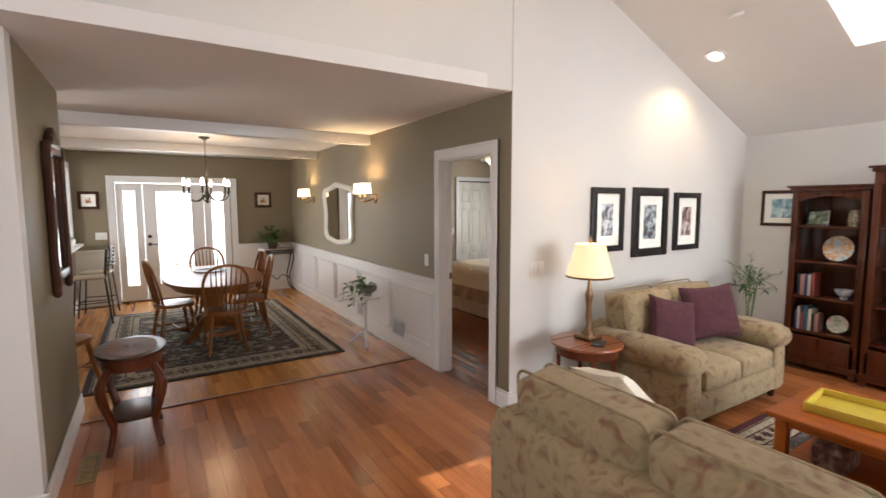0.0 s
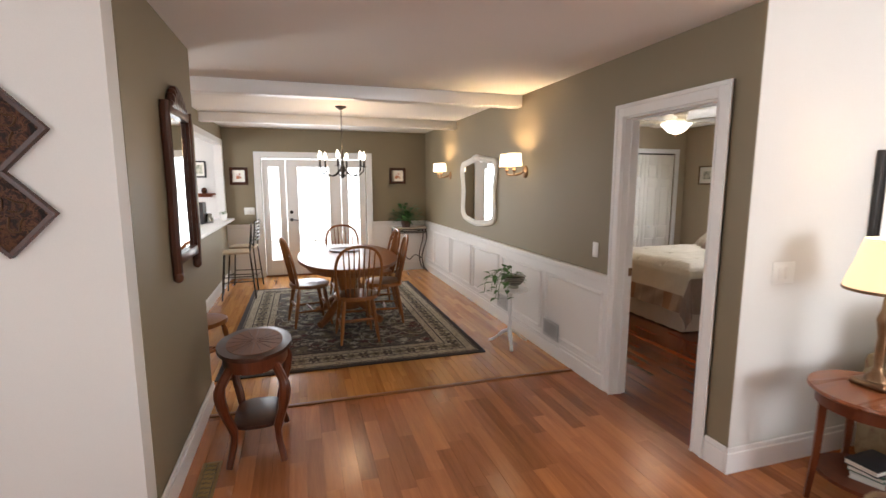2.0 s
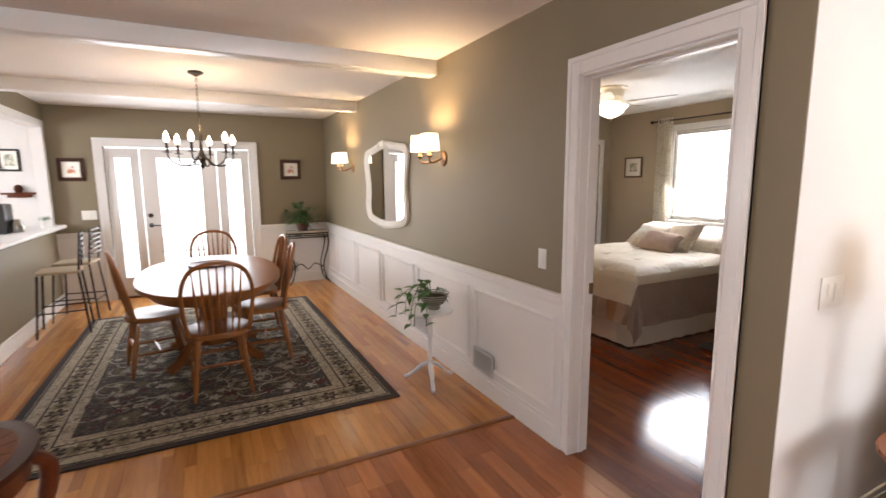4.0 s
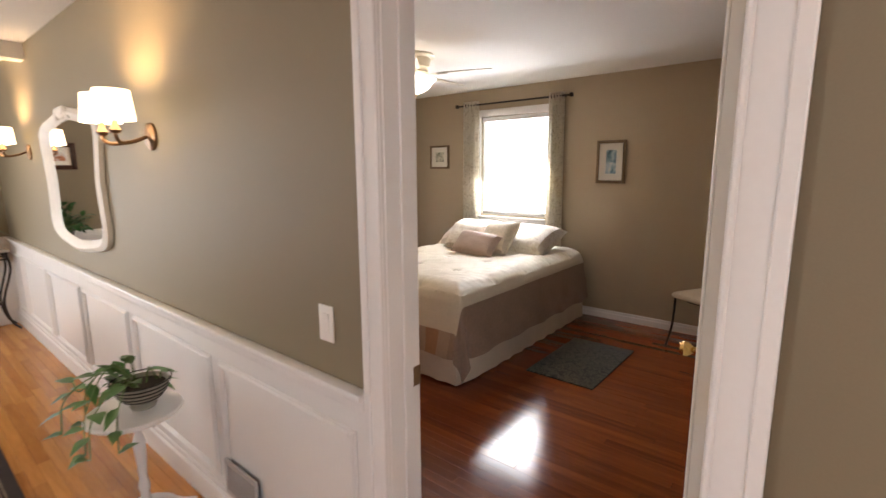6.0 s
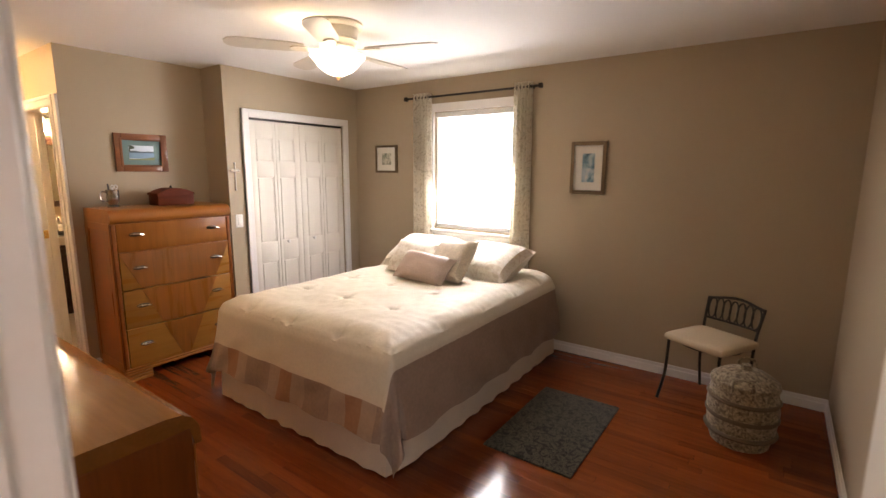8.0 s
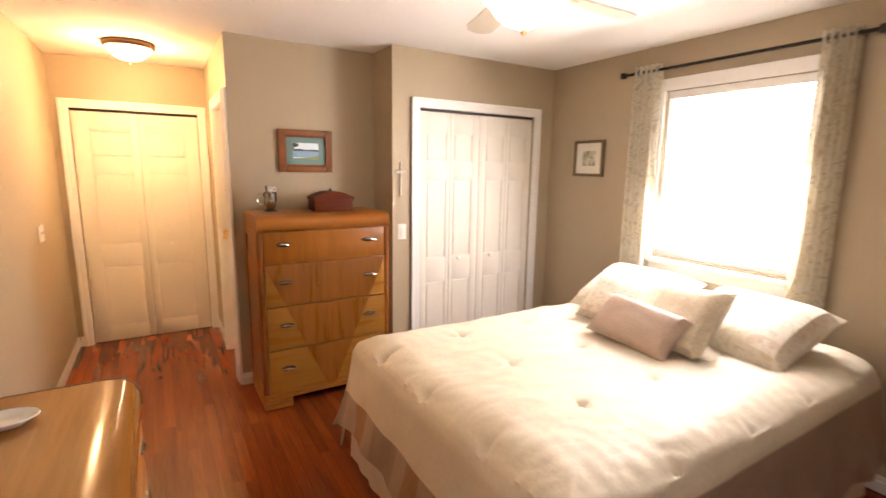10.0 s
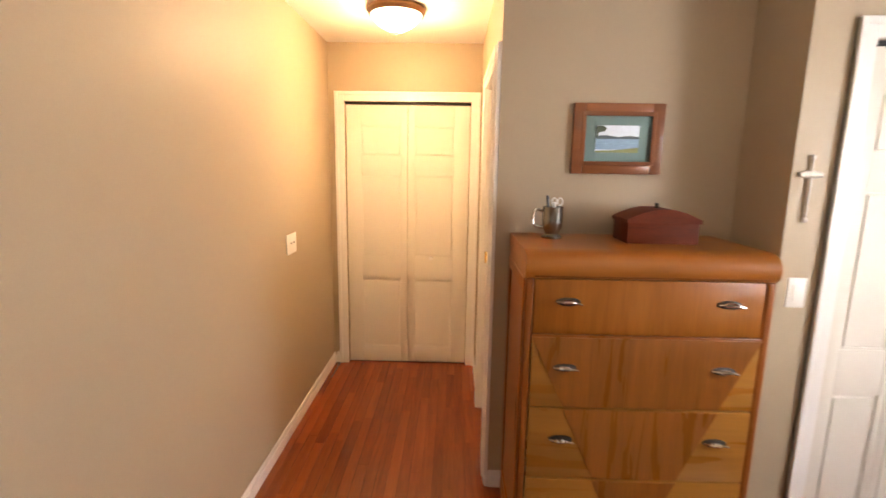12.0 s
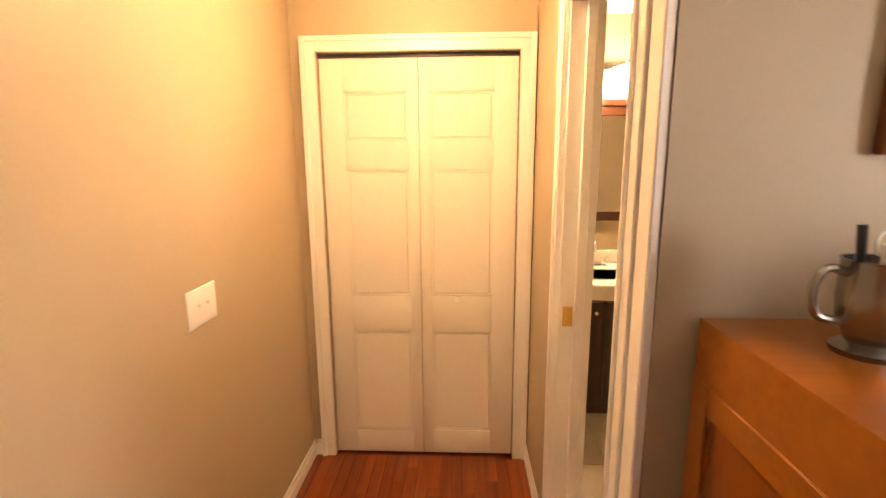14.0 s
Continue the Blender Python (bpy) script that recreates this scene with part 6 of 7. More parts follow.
# ---- bedroom ----
GOLD = mat("gold_cream_comforter", (0.66, 0.59, 0.475), 0.6, vary=0.07, scale=5, bump=0.25, fine=60)
MOCHA = mat("mocha_satin", (0.30, 0.215, 0.165), 0.55, vary=0.16, scale=5, bump=0.2, fine=50)
SKIRT = mat("cream_bed_skirt", (0.60, 0.51, 0.41), 0.85, vary=0.06, scale=6, bump=0.2)
SHAM = patterned("pale_leaf_sham", [(0.60, 0.52, 0.42), (0.70, 0.63, 0.53), (0.74, 0.69, 0.60), (0.62, 0.54, 0.44)], [0.35, 0.46, 0.56, 0.68], 14, rough=0.6, bump=0.15, distort=2.0)
BX, BY, BL, BW, BT = 1.67, 2.02, 2.09, 1.54, 0.715
t = thing("bed", "queen bed with gold and mocha comforter and cream skirt", "bed", pose(BX, BY, 0))
part("mattress", puff((0.06, 0.06, 0.30), (BL - 0.02, BW - 0.06, BT - 0.03), 0.06, (0, 0, 0), 6), CREAM, t)
part("box_spring", box((0.06, 0.06, 0.08), (BL - 0.02, BW - 0.06, 0.31), 0.02), SKIRT, t)
for x in (0.12, BL - 0.12):
    for y in (0.12, BW - 0.12):
        part("foot", lathe([(0.03, 0), (0.03, 0.09), (0, 0.09)], 12), BLACK, t, m=pose(x, y, 0))
# comforter: one draped sheet, its hem wavy, tufted on top
TOPX, TOPY = BL - 0.05, BW
drop, BAND, SIDE = 0.44, 0.26, 0.075
RUST = mat("rust_satin", (0.33, 0.175, 0.095), 0.5, vary=0.14, scale=6, bump=0.2, fine=50)
FAWN = mat("fawn_satin", (0.38, 0.28, 0.205), 0.5, vary=0.12, scale=6, bump=0.2, fine=50)


def drape(u, v):
    """u along the bed from foot drop to head, v across it; both in metres of cloth."""
    dx = max(0.0, -u)
    dy = max(0.0, -v, v - TOPY)
    d = math.hypot(dx, dy)
    side = -1.0 if v < TOPY / 2 else 1.0
    wob = noise.noise(Vector((u * 5.5, v * 5.5, 1.0)))
    x, y, z = max(u, 0.0), min(max(v, 0.0), TOPY), BT
    if d == 0.0:
        ed = min(u, v, TOPY - v)
        z += 0.014 * noise.noise(Vector((u * 2.2, v * 2.2, 4.0))) + 0.006 * noise.noise(Vector((u * 6, v * 9, 9.0))) + 0.007 * abs(noise.noise(Vector((u * 9 + v * 5, v * 16, 2.0))))
        near = max(0.0, 1 - min(v, TOPY - v) / 0.45)
        z += 0.0014 * near * math.sin(u * 75 + 6 * noise.noise(Vector((u * 3, v * 4, 7.0)))) * min(1.0, ed / 0.08)
        z -= 0.055 * max(0.0, 1 - ed / 0.16) ** 2
        gx, gy = (u - 0.25) % 0.45 - 0.225, (v - 0.2) % 0.42 - 0.21
        z -= 0.020 * math.exp(-((gx / 0.07) ** 2 + (gy / 0.016) ** 2)) + 0.016 * math.exp(-((gx / 0.018) ** 2 + (gy / 0.05) ** 2))
        return Vector((x, y, z))
    fall = min(1.0, max(0.0, d - 0.14) / 0.30)
    fold = 0.013 * fall * (0.9 + wob + math.sin(u * 15 + v * 17 + 2 * wob))
    if dx > 0 and dy > 0:
        fold += 0.03 * fall * math.sin(7 * math.atan2(dy, dx))
    out = 0.02 * min(1.0, d / 0.05) + 0.15 * d + fold
    x -= out * dx / d
    y += side * out * dy / d
    z = BT - 0.055 - d + 0.006 * wob
    return Vector((x, y, max(z, 0.014 + 0.01 * abs(wob))))


def cloth(u0, u1, v0, v1, n, m_):
    bm = bmesh.new()
    g = [[bm.verts.new(drape(u0 + (u1 - u0) * i / n, v0 + (v1 - v0) * j / m_)) for j in range(m_ + 1)] for i in range(n + 1)]
    for i in range(n):
        for j in range(m_):
            bm.faces.new((g[i][j], g[i + 1][j], g[i + 1][j + 1], g[i][j + 1]))
    return bm


part("comforter", cloth(-BAND, TOPX, -SIDE, TOPY + SIDE, 150, 140), GOLD, t, "gold cream tufted centre")
w_ = (TOPY + 2 * SIDE) / 15
for i in range(15):
    part("comforter_stripe", cloth(-drop, -BAND, -SIDE + i * w_, -SIDE + (i + 1) * w_, 12, 8), (MOCHA, FAWN, RUST, FAWN, MOCHA)[i % 5], t, "satin stripe of the foot border")
part("comforter_border", cloth(-drop, TOPX, -drop, -SIDE, 110, 24), MOCHA, t, "mocha brown satin border with a trailing corner")
part("comforter_border", cloth(-drop, TOPX, TOPY + SIDE, TOPY + drop, 110, 24), MOCHA, t, "mocha brown satin border with a trailing corner")
bm = bmesh.new()
pts = [(BL, 0.0)] + [(BL - 0.03 * i, -0.03) for i in range(1, 66)] + [(-0.05, BW * i / 60) for i in range(61)] + [(0.03 * i, BW + 0.03) for i in range(1, 66)]
pr = None
for i, (x, y) in enumerate(pts):
    w_ = 0.006 * math.sin(i * 0.9) + 0.010 * noise.noise(Vector((i * 0.3, 0, 0)))
    ox = -w_ if x < 0.0 else 0
    oy = -w_ if y < 0.01 else (w_ if y > BW - 0.01 else 0)
    q = (bm.verts.new((x + ox * 0.2 + 0.015, y + oy * 0.2 + (0.015 if y < 0.01 else 0), 0.32)), bm.verts.new((x + ox, y + oy, 0.012 + 0.004 * math.sin(i))))
    if pr:
        bm.faces.new((pr[0], q[0], q[1], pr[1]))
    pr = q
part("bed_skirt", bm, SKIRT, t, "gathered cream bed skirt")

PZ = BT + 0.01
cushion(pose(3.38, 3.14, PZ + 0.085, -66, 0, -86), 0.66, 0.52, SHAM, "large cream pillow at the head of the bed", 0.24)
cushion(pose(3.38, 2.46, PZ + 0.08, -68, 0, -96), 0.64, 0.52, SHAM, "large cream pillow with a mocha edge at the bed head", 0.24)
cushion(pose(3.08, 3.02, PZ + 0.11, -46, 4, -80), 0.40, 0.34, SHAM, "cream square cushion on the bed", 0.16)
cushion(pose(3.06, 2.62, PZ + 0.125, -42, -6, -100), 0.42, 0.40, mat("pale_gold_brocade", (0.58, 0.50, 0.38), 0.55, vary=0.2, scale=22, bump=0.2), "pale gold leaf-pattern square cushion on the bed", 0.16)
cushion(pose(2.87, 2.74, PZ + 0.085, -46, 3, -93), 0.50, 0.27, mat("rosy_beige_satin", (0.46, 0.35, 0.285), 0.5, vary=0.12, scale=7, bump=0.15), "small beige tufted oblong cushion on the bed", 0.16)

# curtains
CURT = patterned("cream_wave_curtain", [(0.60, 0.53, 0.41), (0.80, 0.74, 0.62), (0.82, 0.77, 0.66), (0.60, 0.54, 0.43)], [0.36, 0.45, 0.56, 0.66], 9, rough=0.8, bump=0.1, distort=3.0)
sheer(CURT, 0.45)
t = thing("curtain_rod", "dark metal curtain rod with square finials", "curtain rod", pose(BED_X - 0.06, -0.09, 2.27))
part("rod", tube([(0, 2.32, 0), (0, 3.76, 0)], 0.010, 10), IRON, t)
for y in (2.30, 3.755):
    part("finial", box((-0.02, y, -0.02), (0.02, y + 0.03, 0.02), 0.006), IRON, t)
for y in (2.40, 3.67):
    part("bracket", box((-0.01, y - 0.008, -0.012), (0.06, y + 0.008, 0.012), 0.003), IRON, t)


def curtain(ya, yb, label, flare):
    t = thing("curtain", label, "curtain", pose(BED_X - 0.058, -0.09, 0), "curtains at the bedroom window")
    bm = bmesh.new()
    pr = None
    n = 48
    for i in range(n + 1):
        u = i / n
        col = []
        for k in range(15):
            z = 2.31 - 2.23 * k / 14
            sp = 1 + flare * (k / 14)
            y = (ya + yb) / 2 + (ya - yb) / 2 * (1 - 2 * u) * sp
            col.append(bm.verts.new((0.032 * math.sin(u * 5 * 2 * math.pi + 0.3 * math.sin(z * 2)), y, z)))
        if pr:
            for k in range(14):
                bm.faces.new((pr[k], col[k], col[k + 1], pr[k + 1]))
        pr = col
    part("cloth", bm, CURT, t)
    for i in range(4):
        y = ya + (yb - ya) * (i + 0.5) / 4
        part("grommet", tube([(0.022 * math.cos(a), y, 2.27 + 0.022 * math.sin(a)) for a in [k * math.pi / 8 for k in range(17)]], 0.004, 6), PEWTER, t)


curtain(2.39, 2.55, "cream waved grommet curtain drawn aside", 0.2)
curtain(3.46, 3.66, "cream waved grommet curtain drawn aside", 0.15)
GOLDFR = mat("antique_gold_frame", (0.16, 0.11, 0.06), 0.4, 0.5, vary=0.25, scale=14)
frame_picture("framed_print", pose(BED_X - 0.001, 4.00, 1.685, 0, 0, -90), 0.31, 0.29, 0.02, GOLDFR, MOUNT, SEPIA, "small botanical print in a thin gilt frame", (0.13, 0.12))
frame_picture("framed_print", pose(BED_X - 0.001, 1.806, 1.595, 0, 0, -90), 0.29, 0.42, 0.026, GOLDFR, MOUNT, BLUEART, "tall landscape print in an antique gilt frame", (0.10, 0.23))
t = thing("area_rug", "small dark grey-green mottled rug beside the bed", "rug", pose(0, 0, 0))
part("rug_field", box((2.18, 1.25, 0), (3.08, 1.775, 0.012), 0.005), patterned("mottled_green_rug", [(0.012, 0.010, 0.007), (0.035, 0.03, 0.02), (0.085, 0.075, 0.05), (0.02, 0.017, 0.012)], [0.36, 0.46, 0.56, 0.66], 22, rough=1.0, distort=2), t)

# chair and basket behind the door
t = thing("side_chair", "iron side chair with a cream cushion and woven back", "chair", pose(3.49, 0.80, 0, 0, 0, 62))
part("seat", puff((-0.21, -0.20, 0.43), (0.21, 0.20, 0.49), 0.03, (0, 0, 0.35), 7), mat("cream_seat_cloth", (0.55, 0.44, 0.30), 0.8, vary=0.06), t, "cream upholstered seat")
for sx in (-1, 1):
    part("leg", smooth_curve([(0.18 * sx, 0.17, 0.44), (0.185 * sx, 0.18, 0.2), (0.20 * sx, 0.22, 0.01)], 0.010, 8), IRON, t)
    part("leg", smooth_curve([(0.20 * sx, -0.24, 0.01), (0.18 * sx, -0.18, 0.25), (0.18 * sx, -0.19, 0.48), (0.19 * sx, -0.24, 0.69)], 0.010, 8), IRON, t)
part("frame_ring", tube([(0.19 * math.cos(a), 0.18 * math.sin(a), 0.435) for a in [i * math.pi / 12 for i in range(25)]], 0.009, 6), IRON, t)
part("back_rail", smooth_curve([(-0.19, -0.235, 0.68), (0, -0.26, 0.71), (0.19, -0.235, 0.68)], 0.010, 8), IRON, t)
part("back_rail", smooth_curve([(-0.185, -0.205, 0.545), (0, -0.22, 0.545), (0.185, -0.205, 0.545)], 0.008, 8), IRON, t)
for i in range(7):
    x = -0.15 + 0.05 * i
    part("back_loop", tube([(x + 0.028 * math.cos(a), -0.225 - 0.02 * math.sin(a) * 0.5, 0.62 + 0.075 * math.sin(a)) for a in [k * math.pi / 8 for k in range(17)]], 0.0055, 6), IRON, t)
t = thing("lidded_basket", "round woven basket with a lid and rope handles", "basket", pose(3.13, 0.575, 0))
part("body", lathe([(0, 0), (0.15, 0), (0.175, 0.10), (0.185, 0.22), (0.17, 0.34), (0.165, 0.36), (0, 0.36)], 32), WICKER, t)
part("lid", lathe([(0.178, 0.355), (0.175, 0.38), (0.12, 0.42), (0.03, 0.44), (0.025, 0.47), (0, 0.475)], 32), WICKER, t, "domed woven lid")
for z in (0.08, 0.18, 0.28):
    part("woven_band", lathe([(0.176 + 0.01 * math.sin(z * 9), z - 0.012), (0.19, z), (0.176 + 0.01 * math.sin(z * 9), z + 0.012)], 32), mat("dark_wicker", (0.12, 0.09, 0.055), 0.85), t)
for s in (-1, 1):
    part("handle", smooth_curve([(0.17 * s, -0.05, 0.33), (0.19 * s, -0.04, 0.43), (0.19 * s, 0.04, 0.43), (0.17 * s, 0.05, 0.33)], 0.008, 6), WICKER, t)

# dressers
FIG = wood("figured_walnut_veneer", (0.20, 0.062, 0.008), (0.40, 0.145, 0.021), 0.32, "z", grain=6, coat=0.03, random=0.5)
FIG_X = wood("figured_walnut_top", (0.22, 0.068, 0.009), (0.38, 0.135, 0.02), 0.34, "x", grain=5, coat=0.1, random=0.3)
FIG_D = wood("dark_walnut_veneer", (0.13, 0.034, 0.006), (0.26, 0.078, 0.014), 0.28, "z", grain=6, coat=0.08, random=0.3)
FIG_W = wood("wedge_walnut_veneer", (0.14, 0.044, 0.007), (0.30, 0.105, 0.018), 0.28, "z", grain=8, coat=0.3, random=0.3)
FIG_L = wood("honey_walnut_veneer", (0.26, 0.105, 0.017), (0.40, 0.18, 0.036), 0.28, "x", grain=6, coat=0.08, random=0.3)


def cup_pull(t, x, z, parent, y=0.0):
    """Leaf shaped pull facing -y."""
    h = part("handle", lathe([(0, 0), (0.045, 0.0), (0.043, 0.006), (0.02, 0.011), (0, 0.012)], 20, squash=0.34), IRON, parent, "dark leaf-shaped pull plate", m=pose(x, y, z, 90))
    part("grip", tube(curve([(-0.04, 0, 0.008), (-0.02, 0.004, 0.022), (0.01, 0.004, 0.026), (0.045, -0.004, 0.020)], 5), [0.004] * 5 + [0.0085] * 6 + [0.004] * 5, 8), CHROME, h, "bright chrome grip")
    return h


DX, DY, DW, DD, DH = 1.312, 4.302, 0.88, 0.465, 1.28
t = thing("tall_dresser", "waterfall art-deco walnut chest of four drawers", "dresser", pose(DX, DY, 0))
bm = bmesh.new()
bx(bm, (0.0, 0.015, 0.085), (DW, DD, DH - 0.09), 0.004, 1)
part("body", bm, FIG_D, t)
prof = [(0.01, DH - 0.10), (-0.006, DH - 0.085), (-0.012, DH - 0.06), (-0.008, DH - 0.036), (0.006, DH - 0.016), (0.03, DH - 0.004), (0.06, DH), (DD, DH), (DD, DH - 0.10)]
bm = bmesh.new()
slab([(y, z) for y, z in prof], 0, DW + 0.006, 0, bm, Matrix(((0, 0, 1, -0.003), (1, 0, 0, 0), (0, 1, 0, 0), (0, 0, 0, 1))))
part("waterfall_top", bm, FIG_X, t, "rounded waterfall top")
for x in (0.0, DW - 0.03):
    part("stile", box((x, 0.0, 0.085), (x + 0.03, 0.03, DH - 0.10), 0.008, 3), FIG_D, t)
for x in (-0.006, DW):
    for lo, hi in (((0.012, 0.085), (0.05, DH - 0.10)), ((DD - 0.05, 0.085), (DD, DH - 0.10)), ((0.05, DH - 0.15), (DD - 0.05, DH - 0.10)), ((0.05, 0.085), (DD - 0.05, 0.14))):
        part("side_rail", box((x, lo[0], lo[1]), (x + 0.006, hi[0], hi[1]), 0.002, 1), FIG_X, t)
zs = (0.105, 0.405, 0.695, 0.975, 1.185)
for i in range(4):
    a, b = zs[i], zs[i + 1] - 0.006
    y0 = -0.004 if i < 3 else 0.004
    dr = part("drawer_front", box((0.032, y0, a), (DW - 0.032, 0.03, b), 0.005), FIG if i == 3 else FIG_L, t, "figured walnut drawer front")
    cup_pull(t, 0.155, (a + b) / 2 + 0.02, dr, y0)
    cup_pull(t, DW - 0.155, (a + b) / 2 + 0.02, dr, y0)
    if i < 3:
        lo, hi = 0.02 + 0.105 * i * 1.0, 0.02 + 0.105 * (i + 1)
        lo, hi = 0.03 + (DW / 2 - 0.06) * i / 3, 0.03 + (DW / 2 - 0.06) * (i + 1) / 3
        bm = bmesh.new()
        slab([(DW / 2 - lo, a + 0.003), (DW / 2 + lo, a + 0.003), (DW / 2 + hi, b - 0.003), (DW / 2 - hi, b - 0.003)], 0.0, 0.003, 0, bm, pose(0, y0 - 0.0005, 0, 90))
        part("veneer_wedge", bm, FIG_W, dr, "wedge of darker crossbanded veneer")
part("edge_band", box((0.03, -0.003, 0.962), (DW - 0.03, 0.006, 0.975), 0.003), FIG_D, t)
part("edge_band", box((0.03, -0.004, 1.185), (DW - 0.03, 0.01, 1.20), 0.003), FIG_D, t)
for i in range(4):
    part("base_bead", box((-0.006, -0.012 - 0.0, 0.028 + i * 0.02), (DW + 0.006, 0.02, 0.046 + i * 0.02), 0.007, 3), FIG_X, t) if i > 1 else None
for x in (-0.006, DW - 0.174):
    ft = part("foot", box((x, 0.0, 0.0), (x + 0.18, DD, 0.07), 0.006), FIG_X, t, "stepped bracket foot")
    for i in range(3):
        part("bead", box((x - 0.003, -0.012, 0.002 + i * 0.022), (x + 0.183, 0.01, 0.022 + i * 0.022), 0.007, 3), FIG_X, ft)
t = thing("low_dresser", "waterfall walnut dresser with a polished golden top", "dresser", pose(BX0 + 0.018, 1.975, 0))
LW, LD, LH = 1.30, 0.56, 0.815
bm = bmesh.new()
bx(bm, (0.0, 0.0, 0.08), (LD - 0.02, LW, LH - 0.06), 0.004, 1)
part("body", bm, FIG_D, t)
GOLDTOP = wood("polished_golden_walnut", (0.19, 0.075, 0.015), (0.30, 0.13, 0.032), 0.22, "y", grain=5, coat=0.3, random=0.2)
prof = [(0.0, LH - 0.06), (0.0, LH), (LD - 0.10, LH), (LD - 0.05, LH - 0.006), (LD - 0.018, LH - 0.026), (LD + 0.002, LH - 0.06), (LD + 0.006, LH - 0.12), (LD - 0.015, LH - 0.12), (LD - 0.03, LH - 0.06)]
bm = bmesh.new()
slab(prof, 0, LW, 0, bm, Matrix(((1, 0, 0, 0), (0, 0, -1, LW), (0, 1, 0, 0), (0, 0, 0, 1))))
part("waterfall_top", bm, GOLDTOP, t, "polished waterfall top")
part("top_edge", tube([(0, LW, LH - 0.002), (LD - 0.10, LW, LH - 0.002), (LD - 0.05, LW, LH - 0.008), (LD - 0.018, LW, LH - 0.028), (LD + 0.002, LW, LH - 0.062), (LD + 0.006, LW, LH - 0.12)], 0.005, 6), MAHOGANY, t, "dark edge line")
for r in range(3):
    for c in range(2):
        dr = part("drawer_front", box((LD - 0.02, 0.03 + c * 0.63, 0.10 + r * 0.20), (LD, 0.64 + c * 0.63, 0.29 + r * 0.20), 0.005), FIG, t)
        for yy in (0.12, 0.49):
            h = part("handle", lathe([(0, 0), (0.045, 0.0), (0.043, 0.006), (0.02, 0.014), (0, 0.016)], 18, squash=0.4), PEWTER, dr, "silvered pull", m=pose(LD, 0.03 + c * 0.63 + yy, 0.20 + r * 0.20) @ Matrix(((0, 0, 1, 0), (1, 0, 0, 0), (0, 1, 0, 0), (0, 0, 0, 1))))
part("plinth", box((0.02, 0.02, 0.0), (LD - 0.03, LW - 0.02, 0.08), 0.006), FIG_D, t)
t = thing("trinket_dish", "small white porcelain leaf dish on the dresser", "dish", pose(0.37, 3.05, LH))
part("dish", lathe([(0, 0), (0.05, 0), (0.085, 0.022), (0.082, 0.026), (0.05, 0.007), (0, 0.006)], 30, squash=0.7), mat("porcelain", (0.72, 0.70, 0.66), 0.15, vary=0.04), t)

t = thing("tankard", "pewter tankard holding pens and scissors on the dresser", "mug", pose(1.462, 4.625, DH) )
part("body", lathe([(0, 0), (0.042, 0), (0.043, 0.008), (0.028, 0.018), (0.030, 0.026), (0.040, 0.045), (0.043, 0.08), (0.042, 0.125), (0.044, 0.13), (0.040, 0.13), (0.038, 0.05), (0, 0.035)], 32), PEWTER, t)
part("handle", smooth_curve([(-0.040, 0, 0.112), (-0.068, 0, 0.118), (-0.082, 0, 0.09), (-0.075, 0, 0.055), (-0.042, 0, 0.045)], 0.006, 8), PEWTER, t)
part("pen", tube([(-0.01, 0.01, 0.04), (-0.022, 0.012, 0.175)], 0.006, 8), BLACK, t, "black pen")
part("pen", tube([(0.01, 0.0, 0.04), (0.004, 0.0, 0.15)], 0.006, 8), PLASTIC, t, "white pen")
for s in (-1, 1):
    part("scissor_loop", tube([(0.018 + 0.012 * s + 0.010 * math.cos(a), 0.008, 0.15 + 0.016 * math.sin(a)) for a in [k * math.pi / 6 for k in range(13)]], 0.003, 6), PLASTIC, t, "white scissor handle")
BOXWOOD = mat("dull_red_mahogany", (0.11, 0.020, 0.006), 0.6, vary=0.35, scale=14, stretch=(0.3, 3, 3), spec=0.15)
t = thing("keepsake_box", "dark mahogany keepsake box with a domed lid", "box", pose(1.87, 4.59, DH) @ Matrix.Diagonal((0.84, 0.84, 0.95, 1)))
part("body", box((-0.165, -0.10, 0.0), (0.165, 0.10, 0.085), 0.004), BOXWOOD, t)
bm = bmesh.new()
slab([(-0.172, 0.085), (0.172, 0.085), (0.172, 0.10), (0.10, 0.128), (0.04, 0.142), (-0.04, 0.142), (-0.10, 0.128), (-0.172, 0.10)], -0.107, 0.107, 0, bm, pose(0, 0, 0, 90))
part("lid", bm, BOXWOOD, t, "arched lid")
part("lid_knob", lathe([(0, 0.14), (0.014, 0.142), (0.008, 0.152), (0.012, 0.16), (0, 0.166)], 14), IRON, t)
OAKFR = wood("reddish_oak_frame", (0.13, 0.04, 0.014), (0.28, 0.10, 0.035), 0.3, "x", coat=0.3)
TEAL = mat("teal_mount_board", (0.14, 0.22, 0.21), 0.8, vary=0.04)
t = frame_picture("framed_painting", pose(1.755, NY - 0.001, 1.695), 0.39, 0.30, 0.05, OAKFR, TEAL, mat("pale_sky_paint", (0.62, 0.70, 0.76), 0.6, vary=0.12, scale=14), "lake painting with teal mount in a carved oak frame", (0.185, 0.115))
part("painted_lake", box((-0.0925, -0.0112, -0.045), (0.0925, -0.0106, 0.004)), mat("lake_paint", (0.20, 0.32, 0.46), 0.6, vary=0.25, scale=30, stretch=(1, 1, 6)), t, "painted blue lake")
part("painted_shore", slab([(-0.0925, 0.0), (0.0925, 0.0), (0.0925, 0.010), (0.05, 0.014), (0.0, 0.009), (-0.05, 0.016), (-0.0925, 0.013)], 0.0112, 0.0118, 0, m=pose(0, 0, 0, 90)), mat("shore_paint", (0.05, 0.08, 0.09), 0.6, vary=0.2, scale=30), t, "painted far shore")
